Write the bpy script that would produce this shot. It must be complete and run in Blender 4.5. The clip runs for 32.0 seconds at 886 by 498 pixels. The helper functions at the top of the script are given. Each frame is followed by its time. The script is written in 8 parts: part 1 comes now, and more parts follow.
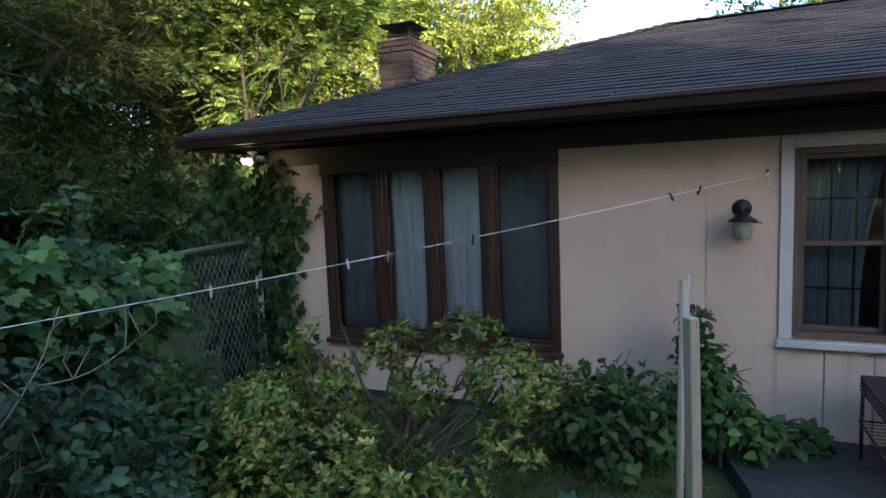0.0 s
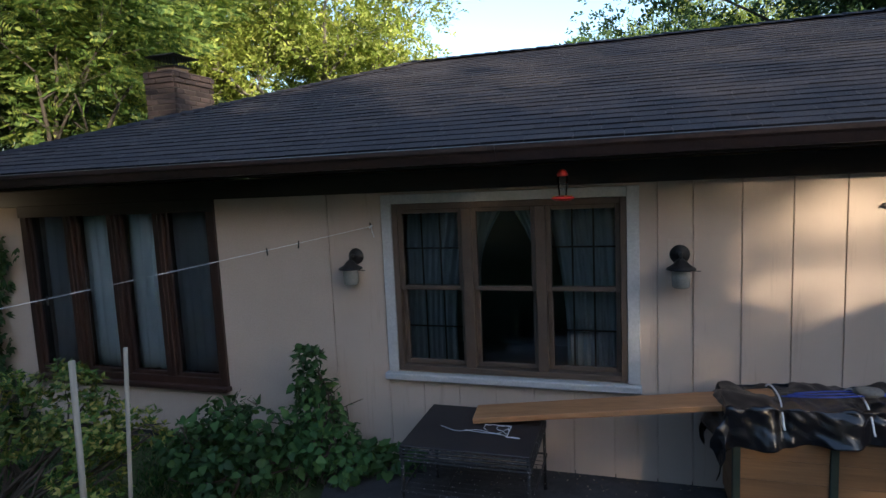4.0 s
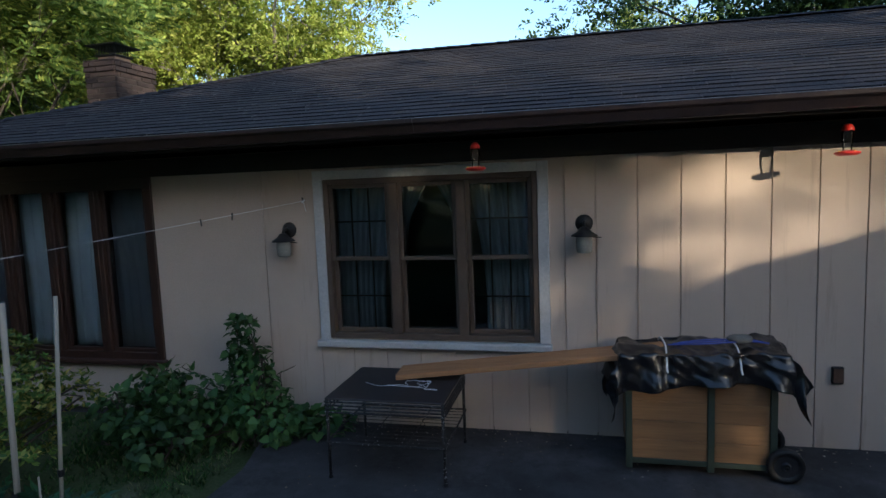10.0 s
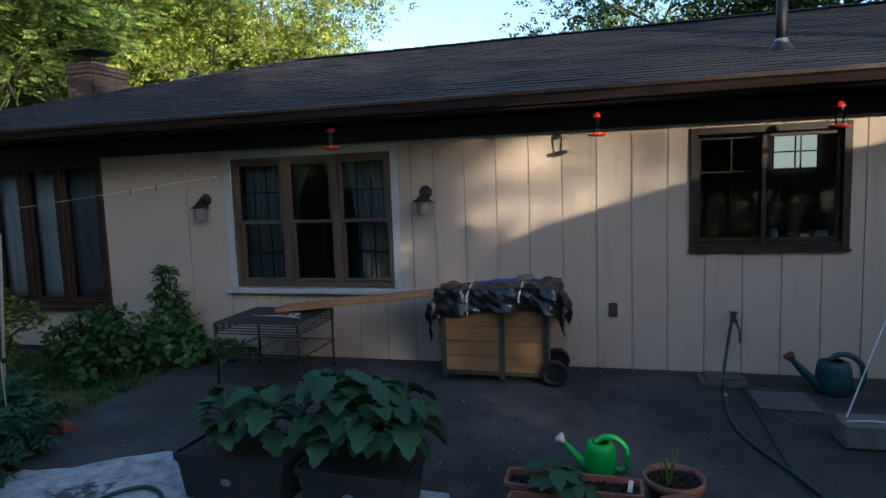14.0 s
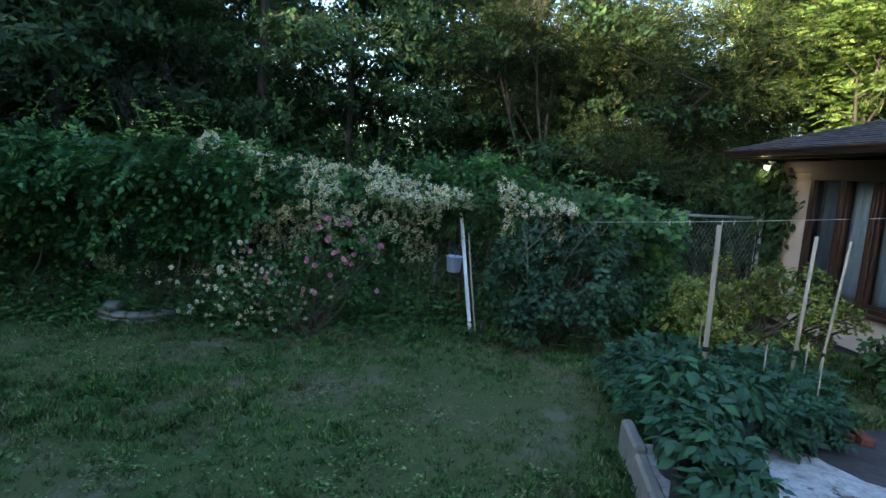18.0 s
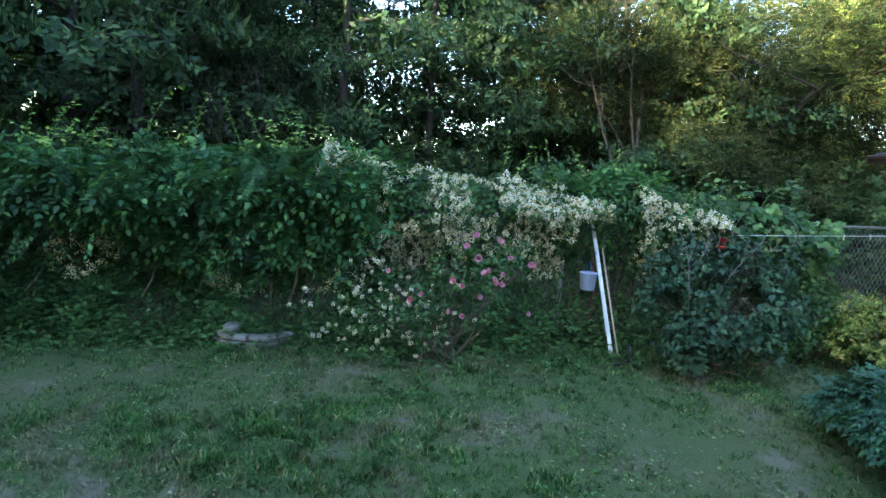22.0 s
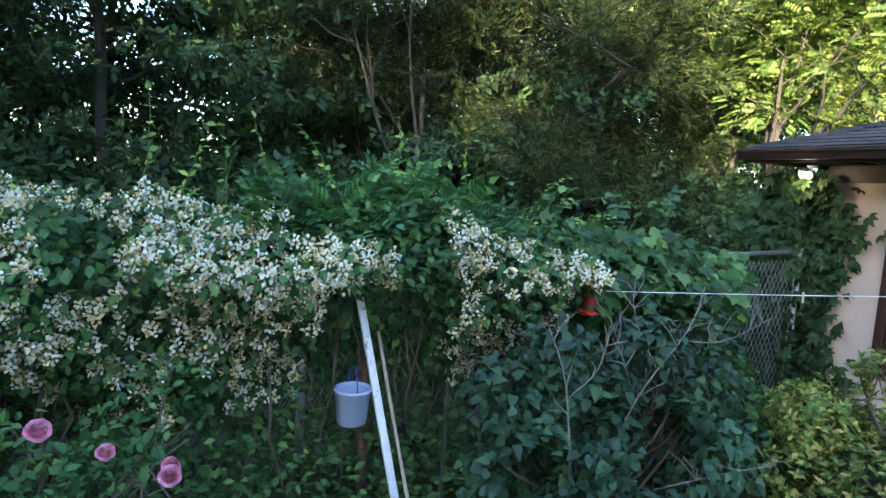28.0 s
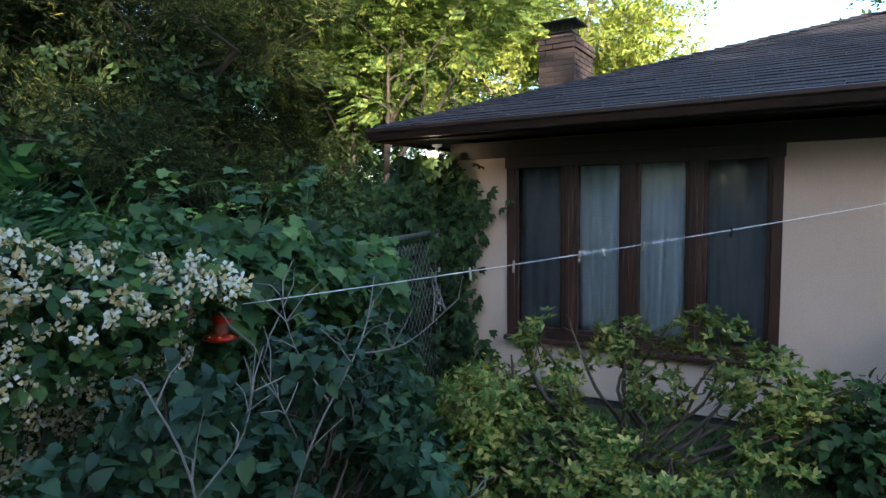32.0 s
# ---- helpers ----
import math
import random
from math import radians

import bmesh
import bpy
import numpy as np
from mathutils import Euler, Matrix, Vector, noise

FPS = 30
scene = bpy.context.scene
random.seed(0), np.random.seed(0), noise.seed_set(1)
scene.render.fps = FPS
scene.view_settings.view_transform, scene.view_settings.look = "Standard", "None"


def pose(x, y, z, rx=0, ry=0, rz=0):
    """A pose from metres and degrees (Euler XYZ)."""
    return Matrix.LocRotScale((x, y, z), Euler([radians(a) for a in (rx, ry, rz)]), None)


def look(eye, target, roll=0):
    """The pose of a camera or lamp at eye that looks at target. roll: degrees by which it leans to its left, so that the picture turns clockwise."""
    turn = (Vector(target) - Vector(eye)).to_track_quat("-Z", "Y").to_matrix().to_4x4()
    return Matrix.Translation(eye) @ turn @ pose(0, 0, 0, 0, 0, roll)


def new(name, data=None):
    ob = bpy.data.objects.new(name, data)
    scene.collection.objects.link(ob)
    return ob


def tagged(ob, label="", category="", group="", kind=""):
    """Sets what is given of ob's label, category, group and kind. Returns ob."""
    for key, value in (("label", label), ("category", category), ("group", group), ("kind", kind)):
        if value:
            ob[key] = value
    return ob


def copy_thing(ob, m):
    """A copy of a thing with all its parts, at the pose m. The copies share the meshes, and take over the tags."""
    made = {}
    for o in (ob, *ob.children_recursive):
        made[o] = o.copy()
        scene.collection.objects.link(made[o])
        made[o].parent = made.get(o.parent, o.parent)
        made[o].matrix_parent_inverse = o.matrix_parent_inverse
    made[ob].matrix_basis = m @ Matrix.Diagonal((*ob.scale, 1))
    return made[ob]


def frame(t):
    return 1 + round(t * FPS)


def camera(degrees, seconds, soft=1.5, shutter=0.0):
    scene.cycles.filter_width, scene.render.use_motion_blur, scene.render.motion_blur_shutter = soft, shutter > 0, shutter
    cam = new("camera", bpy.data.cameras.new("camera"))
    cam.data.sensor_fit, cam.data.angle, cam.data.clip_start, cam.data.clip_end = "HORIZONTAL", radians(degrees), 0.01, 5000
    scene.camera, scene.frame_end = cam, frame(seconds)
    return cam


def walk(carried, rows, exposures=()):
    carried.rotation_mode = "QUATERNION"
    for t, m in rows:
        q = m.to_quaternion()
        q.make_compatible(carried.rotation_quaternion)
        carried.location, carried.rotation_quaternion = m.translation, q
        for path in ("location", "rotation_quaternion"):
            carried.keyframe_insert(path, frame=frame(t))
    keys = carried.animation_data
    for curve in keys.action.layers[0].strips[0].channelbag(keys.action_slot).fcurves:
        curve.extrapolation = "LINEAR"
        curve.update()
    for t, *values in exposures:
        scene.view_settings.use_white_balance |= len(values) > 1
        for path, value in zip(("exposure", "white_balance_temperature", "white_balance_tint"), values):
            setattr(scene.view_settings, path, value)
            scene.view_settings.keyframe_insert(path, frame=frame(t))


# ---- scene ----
import collections

cam = camera(73.7, 32.0)
PATH = [
    (0, (-0.36, -0.412, 1.901), (-1.149, 1.414, 1.703), -2.2),
    (0.5, (0.161, -0.224, 1.942), (-0.672, 1.583, 1.738), -2.3),
    (1, (0.706, -0.058, 1.961), (-0.155, 1.735, 1.76), -2.3),
    (1.5, (1.106, 0.022, 2.037), (0.229, 1.807, 1.826), -2.2),
    (2, (1.309, 0.018, 2.115), (0.424, 1.799, 1.9), -2.2),
    (2.5, (1.563, 0.024, 2.188), (0.675, 1.802, 1.968), -2.1),
    (3, (1.852, 0.082, 2.206), (0.99, 1.873, 1.99), -2.1),
    (3.5, (2.006, 0.095, 2.213), (1.294, 1.951, 1.994), -2.4),
    (4, (2.069, 0.052, 2.262), (1.471, 1.947, 2.035), -2.6),
    (4.5, (2.064, 0.007, 2.337), (1.534, 1.921, 2.101), -2.7),
    (6.5, (2.286, 0.026, 2.459), (1.797, 1.95, 2.214), -2.6),
    (7, (2.383, 0.0, 2.436), (1.901, 1.926, 2.199), -2.4),
    (7.5, (2.394, -0.049, 2.445), (1.919, 1.88, 2.209), -2.3),
    (8, (2.368, -0.108, 2.44), (1.895, 1.821, 2.206), -2.4),
    (8.5, (2.326, -0.147, 2.296), (1.86, 1.785, 2.067), -2.4),
    (9, (2.293, -0.172, 2.153), (1.832, 1.761, 1.927), -2.4),
    (9.5, (2.307, -0.177, 2.082), (1.847, 1.757, 1.864), -2.3),
    (10, (2.393, -0.224, 1.994), (1.935, 1.712, 1.789), -2.2),
    (10.5, (2.62, -0.31, 1.929), (2.158, 1.625, 1.724), -2.2),
    (11, (3.005, -0.404, 1.832), (2.523, 1.527, 1.635), -2.2),
    (11.5, (3.414, -0.509, 1.75), (2.927, 1.421, 1.552), -2.2),
    (12, (3.763, -0.607, 1.659), (3.266, 1.319, 1.456), -2.2),
    (12.5, (3.925, -0.761, 1.556), (3.43, 1.167, 1.363), -2.2),
    (13, (4.002, -0.95, 1.476), (3.516, 0.98, 1.281), -2.1),
    (13.5, (4.03, -1.058, 1.667), (3.545, 0.872, 1.468), -2.1),
    (15.5, (3.989, -1.287, 1.732), (2.919, 0.394, 1.559), 0.0),
    (16, (4.076, -1.32, 1.732), (2.653, 0.073, 1.551), 1.3),
    (16.5, (4.123, -1.407, 1.731), (2.467, -0.304, 1.535), 2.3),
    (17, (4.099, -1.492, 1.723), (2.215, -0.862, 1.5), 3.7),
    (17.5, (4.107, -1.484, 1.712), (2.144, -1.182, 1.469), 4.2),
    (18, (4.129, -1.413, 1.788), (2.154, -1.224, 1.536), 4.4),
    (18.5, (3.928, -1.222, 1.845), (1.948, -1.105, 1.589), 4.3),
    (19, (3.672, -1.014, 1.874), (1.69, -0.937, 1.618), 4.3),
    (19.5, (3.54, -1.035, 1.866), (1.557, -0.97, 1.611), 4.3),
    (20, (3.413, -1.609, 1.81), (1.43, -1.531, 1.562), 4.2),
    (20.5, (3.278, -2.552, 1.785), (1.297, -2.442, 1.537), 4.2),
    (21, (3.248, -3.187, 1.749), (1.267, -3.064, 1.505), 3.9),
    (21.5, (3.324, -3.175, 1.762), (1.342, -3.053, 1.517), 3.9),
    (22, (3.467, -2.778, 1.773), (1.485, -2.662, 1.529), 3.9),
    (22.5, (3.564, -2.498, 1.824), (1.582, -2.391, 1.58), 3.7),
    (23, (3.607, -2.419, 1.989), (1.626, -2.315, 1.739), 3.6),
    (23.5, (3.63, -2.438, 2.021), (1.648, -2.337, 1.768), 3.5),
    (24, (3.424, -2.469, 2.019), (1.442, -2.362, 1.771), 3.5),
    (24.5, (2.98, -2.437, 1.983), (0.998, -2.309, 1.742), 3.3),
    (25, (2.629, -2.421, 1.987), (0.665, -2.118, 1.756), 2.8),
    (25.5, (2.43, -2.456, 1.979), (0.511, -1.937, 1.76), 2.1),
    (27.5, (0.215, -1.759, 1.976), (-1.628, -1.018, 1.741), 3.7),
    (28, (-0.439, -1.46, 1.97), (-2.252, -0.646, 1.745), 3.4),
    (28.5, (-0.893, -1.28, 1.856), (-2.532, -0.147, 1.681), 1.9),
    (29, (-0.993, -1.188, 1.797), (-2.26, 0.35, 1.634), -0.2),
    (29.5, (-0.942, -1.186, 1.773), (-2.115, 0.426, 1.608), -0.6),
    (30, (-0.946, -1.168, 1.764), (-2.055, 0.488, 1.601), -0.6),
    (30.5, (-1.006, -1.148, 1.787), (-2.065, 0.54, 1.617), -0.7),
    (31, (-1.07, -1.111, 1.755), (-2.108, 0.591, 1.595), -0.9),
    (31.5, (-1.163, -0.933, 1.769), (-2.194, 0.774, 1.607), -0.7),
    (32, (-1.265, -0.742, 1.787), (-2.304, 0.959, 1.627), -0.7),
]
EXPOSURES = [(0, 2.3, 5750, 13), (4, 1.55, 5650, 11), (9, 1.22, 5500, 8), (13, 1.35, 5350, 8), (16, 1.6, 5600, 7), (18, 2.65, 5700, 8), (20, 3.45, 5700, 8), (25, 3.6, 5750, 10), (28, 3.4, 5650, 11), (29, 2.9, 5600, 12), (32, 2.5, 5650, 12)]
walk(cam, [(t, look(eye, target, roll)) for t, eye, target, roll in PATH], EXPOSURES)
# ---------------------------------------------------------------- world and light
SUN_AZ, SUN_EL = radians(138.0), radians(13.0)      # clockwise from +y, and above the horizon
sky = bpy.data.worlds.new("sky")
sky.use_nodes = True
scene.world = sky
_n = sky.node_tree.nodes
_tex = _n.new("ShaderNodeTexSky")
_tex.sky_type, _tex.sun_disc = "NISHITA", False
_tex.sun_elevation, _tex.sun_rotation = SUN_EL, SUN_AZ
_tex.air_density, _tex.dust_density, _tex.ozone_density = 1.0, 1.2, 1.0
sky.node_tree.links.new(_tex.outputs[0], _n["Background"].inputs[0])
_n["Background"].inputs[1].default_value = 0.15
sun_data = bpy.data.lights.new("sun", "SUN")
sun_data.energy, sun_data.angle, sun_data.color = 4.1, radians(0.6), (1.0, 0.78, 0.5)
SUN_DIR = Vector((math.sin(SUN_AZ) * math.cos(SUN_EL), math.cos(SUN_AZ) * math.cos(SUN_EL), math.sin(SUN_EL)))
sun = new("sun", sun_data)
sun.matrix_world = look(SUN_DIR * 60, (0, 0, 0))


# ---------------------------------------------------------------- materials
class Mat:
    """A small builder for node materials."""

    def __init__(self, name, rough=0.7, metal=0.0, spec=0.5):
        self.m = bpy.data.materials.new(name)
        self.m.use_nodes = True
        self.t = self.m.node_tree
        self.b = self.t.nodes["Principled BSDF"]
        self.b.inputs["Roughness"].default_value = rough
        self.b.inputs["Metallic"].default_value = metal
        self.b.inputs["Specular IOR Level"].default_value = spec

    def node(self, kind, **kw):
        n = self.t.nodes.new(kind)
        for k, v in kw.items():
            if isinstance(k, str) and k in n.inputs:
                n.inputs[k].default_value = v
        return n

    def link(self, a, b):
        self.t.links.new(a, b)

    def coords(self, scale=(1, 1, 1)):
        c = self.t.nodes.new("ShaderNodeTexCoord")
        mp = self.t.nodes.new("ShaderNodeMapping")
        mp.inputs["Scale"].default_value = scale
        self.link(c.outputs["Object"], mp.inputs[0])
        return mp.outputs[0]

    def noise(self, scale, detail=4.0, rough=0.6, stretch=(1, 1, 1)):
        n = self.node("ShaderNodeTexNoise", Scale=scale, Detail=detail, Roughness=rough)
        self.link(self.coords(stretch), n.inputs["Vector"])
        return n.outputs["Fac"]

    def ramp(self, fac, stops):
        r = self.t.nodes.new("ShaderNodeValToRGB")
        e = r.color_ramp.elements
        while len(e) < len(stops):
            e.new(0.5)
        for el, (p, c) in zip(e, stops):
            el.position, el.color = p, (*c, 1) if len(c) == 3 else c
        self.link(fac, r.inputs[0])
        return r.outputs[0]

    def mix(self, fac, a, b, mode="MIX"):
        x = self.t.nodes.new("ShaderNodeMix")
        x.data_type, x.blend_type = "RGBA", mode
        for sock, v in ((x.inputs[0], fac), (x.inputs[6], a), (x.inputs[7], b)):
            if isinstance(v, (int, float)):
                sock.default_value = v
            elif isinstance(v, tuple):
                sock.default_value = (*v, 1) if len(v) == 3 else v
            else:
                self.link(v, sock)
        return x.outputs[2]

    def bump(self, height, strength=0.3, distance=0.01):
        b = self.node("ShaderNodeBump", Strength=strength, Distance=distance)
        self.link(height, b.inputs["Height"])
        self.link(b.outputs[0], self.b.inputs["Normal"])

    def color(self, c):
        if isinstance(c, tuple):
            self.b.inputs["Base Color"].default_value = (*c, 1)
        else:
            self.link(c, self.b.inputs["Base Color"])

    def rand(self, island=False):
        if island:
            return self.t.nodes.new("ShaderNodeNewGeometry").outputs["Random Per Island"]
        return self.t.nodes.new("ShaderNodeObjectInfo").outputs["Random"]


def mottled(name, c1, c2, scale=6.0, rough=0.7, metal=0.0, bump=0.2, dist=0.004, fine=60.0, wear=None, stretch=(1, 1, 1), spec=0.5, per=None):
    """Colour between c1 and c2 at a coarse scale, with a fine grain, relief and, if given, patches of wear."""
    m = Mat(name, rough, metal, spec)
    col = m.mix(m.ramp(m.noise(scale, 5, 0.6, stretch), [(0.3, (0, 0, 0)), (0.7, (1, 1, 1))]), c1, c2)
    grain = m.noise(fine, 4, 0.65, stretch)
    col = m.mix(0.25, col, m.ramp(grain, [(0.3, tuple(x * 0.6 for x in c1)), (0.7, tuple(min(1, x * 1.3) for x in c2))]))
    if wear:
        colour, amount, wscale = wear
        mask = m.ramp(m.noise(wscale, 6, 0.7), [(1 - amount, (0, 0, 0)), (min(1, 1 - amount + 0.06), (1, 1, 1))])
        col = m.mix(mask, col, colour)
    if per:
        lo, hi = per
        col = m.mix(1.0, col, m.ramp(m.rand(), [(0, (lo,) * 3), (1, (hi,) * 3)]), "MULTIPLY")
    m.color(col)
    m.bump(grain, bump, dist)
    return m.m


def leaf_mat(name, stops, trans=0.35, rough=0.5, spec=0.26, dry=None, vary=(1.3, 0.6, 1.25)):
    """Leaves: colour by island along stops, waxy gloss, some light let through."""
    m = Mat(name, rough, 0.0, spec)
    trans *= 0.75
    col = m.ramp(m.rand(True), stops)
    scale, low, high = vary
    vary = m.ramp(m.noise(scale, 2), [(0.35, (low,) * 3), (0.65, (high,) * 3)])
    col = m.mix(1.0, col, vary, "MULTIPLY")
    if dry:
        mask = m.ramp(m.noise(0.9, 6, 0.7, (1, 1.4, 1)), [(0.5, (0, 0, 0)), (0.66, (1, 1, 1))])
        col = m.mix(m.mix(0.7, (0, 0, 0), mask), col, dry)
    m.color(col)
    tr = m.node("ShaderNodeBsdfTranslucent")
    warm = m.mix(1.0, col, (1.25, 1.2, 0.55), "MULTIPLY")
    m.link(warm, tr.inputs[0])
    sh = m.node("ShaderNodeMixShader")
    sh.inputs[0].default_value = trans
    m.link(m.b.outputs[0], sh.inputs[1])
    m.link(tr.outputs[0], sh.inputs[2])
    m.link(sh.outputs[0], m.t.nodes["Material Output"].inputs[0])
    return m.m


def plain(name, c, rough=0.5, metal=0.0, spec=0.5):
    return mottled(name, tuple(x * 0.88 for x in c), tuple(min(1, x * 1.1) for x in c), 9, rough, metal, 0.08, 0.002, 90, spec=spec)


def lit_material():
    """Frosted glass of a lamp that is switched on."""
    m = Mat("lit_lamp_glass", 0.3)
    m.color((0.8, 0.78, 0.72))
    m.b.inputs["Emission Color"].default_value = (1.0, 0.86, 0.62, 1)
    m.b.inputs["Emission Strength"].default_value = 0.2
    return m.m


def siding_material():
    m = Mat("painted_siding", 0.75, 0.0, 0.3)
    base = m.mix(m.ramp(m.noise(1.1, 5), [(0.3, (0, 0, 0)), (0.7, (1, 1, 1))]), (0.48, 0.385, 0.315), (0.55, 0.45, 0.37))
    drip = m.ramp(m.noise(3.0, 6, 0.7, (3.0, 3.0, 0.25)), [(0.56, (1, 1, 1)), (0.75, (0.72, 0.69, 0.66))])
    base = m.mix(1.0, base, drip, "MULTIPLY")
    stain = m.ramp(m.noise(7, 6, 0.75), [(0.62, (1, 1, 1)), (0.8, (0.6, 0.56, 0.5))])
    base = m.mix(0.35, base, m.mix(1.0, base, stain, "MULTIPLY"))
    m.color(base)
    m.bump(m.noise(30, 6, 0.7, (6, 6, 0.5)), 0.25, 0.004)
    return m.m


def glass_material():
    m = Mat("window_glass", 0.03, 0.0, 0.5)
    m.color((0.9, 0.95, 0.96))
    tr = m.node("ShaderNodeBsdfTransparent")
    tr.inputs[0].default_value = (0.92, 0.94, 0.94, 1)
    gl = m.node("ShaderNodeBsdfGlossy")
    gl.inputs["Roughness"].default_value = 0.02
    fr = m.node("ShaderNodeFresnel", IOR=1.5)
    sh = m.node("ShaderNodeMixShader")
    m.link(fr.outputs[0], sh.inputs[0])
    m.link(tr.outputs[0], sh.inputs[1])
    m.link(gl.outputs[0], sh.inputs[2])
    m.link(sh.outputs[0], m.t.nodes["Material Output"].inputs[0])
    return m.m


def screen_material():
    m = Mat("insect_screen_mesh", 0.8, 0.0, 0.2)
    m.color((0.02, 0.022, 0.026))
    tr = m.node("ShaderNodeBsdfTransparent")
    sh = m.node("ShaderNodeMixShader")
    sh.inputs[0].default_value = 0.3
    m.link(tr.outputs[0], sh.inputs[1])
    m.link(m.b.outputs[0], sh.inputs[2])
    m.link(sh.outputs[0], m.t.nodes["Material Output"].inputs[0])
    return m.m


def shingle_material():
    m = Mat("asphalt_shingle", 0.95, 0.0, 0.1)
    col = m.ramp(m.rand(True), [(0, (0.040, 0.038, 0.046)), (0.5, (0.05, 0.047, 0.055)), (1, (0.066, 0.06, 0.066))])
    grit = m.noise(220, 3, 0.7)
    col = m.mix(0.5, col, m.ramp(grit, [(0.35, (0.012, 0.012, 0.014)), (0.7, (0.11, 0.1, 0.1))]))
    m.color(col)
    m.bump(grit, 0.4, 0.004)
    return m.m


def lawn_material():
    m = Mat("lawn_soil", 0.95, 0.0, 0.1)
    g = m.mix(m.ramp(m.noise(0.55, 5, 0.65), [(0.4, (0, 0, 0)), (0.65, (1, 1, 1))]), (0.045, 0.085, 0.026), (0.09, 0.105, 0.042))
    dry = m.ramp(m.noise(0.9, 6, 0.7, (1, 1.4, 1)), [(0.54, (0, 0, 0)), (0.68, (1, 1, 1))])
    g = m.mix(dry, g, (0.19, 0.165, 0.135))
    g = m.mix(0.4, g, m.ramp(m.noise(40, 4, 0.7), [(0.3, (0.02, 0.03, 0.012)), (0.7, (0.13, 0.13, 0.07))]))
    m.color(g)
    m.bump(m.noise(45, 4, 0.7), 0.6, 0.02)
    return m.m


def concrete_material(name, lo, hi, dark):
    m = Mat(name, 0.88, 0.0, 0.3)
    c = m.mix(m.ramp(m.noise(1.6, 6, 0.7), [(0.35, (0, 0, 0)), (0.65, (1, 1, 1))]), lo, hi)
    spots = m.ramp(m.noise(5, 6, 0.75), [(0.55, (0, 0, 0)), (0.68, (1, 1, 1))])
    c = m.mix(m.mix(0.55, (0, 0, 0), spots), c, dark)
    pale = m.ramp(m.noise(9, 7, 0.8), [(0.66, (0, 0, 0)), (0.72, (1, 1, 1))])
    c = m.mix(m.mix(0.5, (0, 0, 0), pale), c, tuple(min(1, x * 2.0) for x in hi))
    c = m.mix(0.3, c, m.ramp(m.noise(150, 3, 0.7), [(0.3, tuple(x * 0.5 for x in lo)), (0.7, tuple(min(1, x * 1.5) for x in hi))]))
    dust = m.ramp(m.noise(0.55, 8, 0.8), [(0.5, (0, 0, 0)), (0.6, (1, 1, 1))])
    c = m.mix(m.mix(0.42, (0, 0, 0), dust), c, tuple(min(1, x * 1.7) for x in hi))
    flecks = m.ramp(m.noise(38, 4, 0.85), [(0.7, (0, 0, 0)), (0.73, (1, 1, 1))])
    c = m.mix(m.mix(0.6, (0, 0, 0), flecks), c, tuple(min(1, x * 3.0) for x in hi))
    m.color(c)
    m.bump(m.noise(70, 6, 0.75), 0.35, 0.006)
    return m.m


def peeling_material():
    """Old slab with ragged remains of a white coating."""
    m = Mat("peeling_white_coating", 0.85, 0.0, 0.3)
    big = m.noise(1.1, 7, 0.72)
    mask = m.ramp(big, [(0.38, (0, 0, 0)), (0.42, (1, 1, 1))])
    white = m.mix(m.ramp(m.noise(6, 6, 0.75), [(0.35, (0, 0, 0)), (0.6, (1, 1, 1))]), (0.2, 0.2, 0.2), (0.46, 0.47, 0.48))
    dark = m.mix(m.ramp(m.noise(4, 6, 0.7), [(0.35, (0, 0, 0)), (0.65, (1, 1, 1))]), (0.05, 0.046, 0.044), (0.12, 0.115, 0.11))
    m.color(m.mix(mask, dark, white))
    m.bump(m.noise(60, 6, 0.75), 0.35, 0.006)
    return m.m


def wood_material(name, lo, hi, axis=0, rough=0.7, per=None):
    st = [9, 9, 9]
    st[axis] = 0.5
    return mottled(name, lo, hi, 2.2, rough, 0, 0.25, 0.003, 9, stretch=tuple(st), per=per)


M_SIDING = siding_material()
M_STUCCO = mottled("painted_plywood", (0.48, 0.385, 0.315), (0.55, 0.45, 0.37), 1.4, 0.8, 0, 0.3, 0.003, 110)
M_BROWN = wood_material("dark_brown_stained_trim", (0.016, 0.010, 0.008), (0.035, 0.021, 0.015), 2, 0.5)
M_BROWNH = wood_material("dark_brown_stained_board", (0.016, 0.011, 0.009), (0.034, 0.022, 0.017), 0, 0.55)
M_SASH = mottled("taupe_brown_window_sash", (0.085, 0.06, 0.045), (0.11, 0.08, 0.06), 8, 0.5)
M_REDBROWN = wood_material("red_brown_window_frame", (0.024, 0.012, 0.009), (0.052, 0.025, 0.017), 2, 0.45)
M_WHITE = mottled("white_painted_trim", (0.42, 0.43, 0.44), (0.54, 0.54, 0.54), 5, 0.6, wear=((0.4, 0.37, 0.33), 0.33, 30))
M_GUTTER = mottled("brown_aluminium_gutter", (0.040, 0.026, 0.022), (0.065, 0.042, 0.036), 4, 0.35, 0.3)
M_SHINGLE = shingle_material()
M_GLASS = glass_material()
# cut shingle edges coloured near black to draw the courses' shadow lines
M_SHADE_EDGE = plain("shingle_edge_shadow", (0.018, 0.018, 0.022), 0.95, spec=0.1)
M_FLUE = plain("buff_flue_clay", (0.2, 0.14, 0.1), 0.9)
M_SCREEN = screen_material()
# red brick darkened far down, the chimney's shade put into its colour
M_BRICK = mottled("shaded_red_brick", (0.028, 0.02, 0.019), (0.052, 0.034, 0.031), 9, 0.9, 0, 0.5, 0.006, 70, per=(0.6, 1.25))
M_MORTAR = mottled("dark_mortar", (0.055, 0.047, 0.043), (0.085, 0.075, 0.068), 12, 0.95)
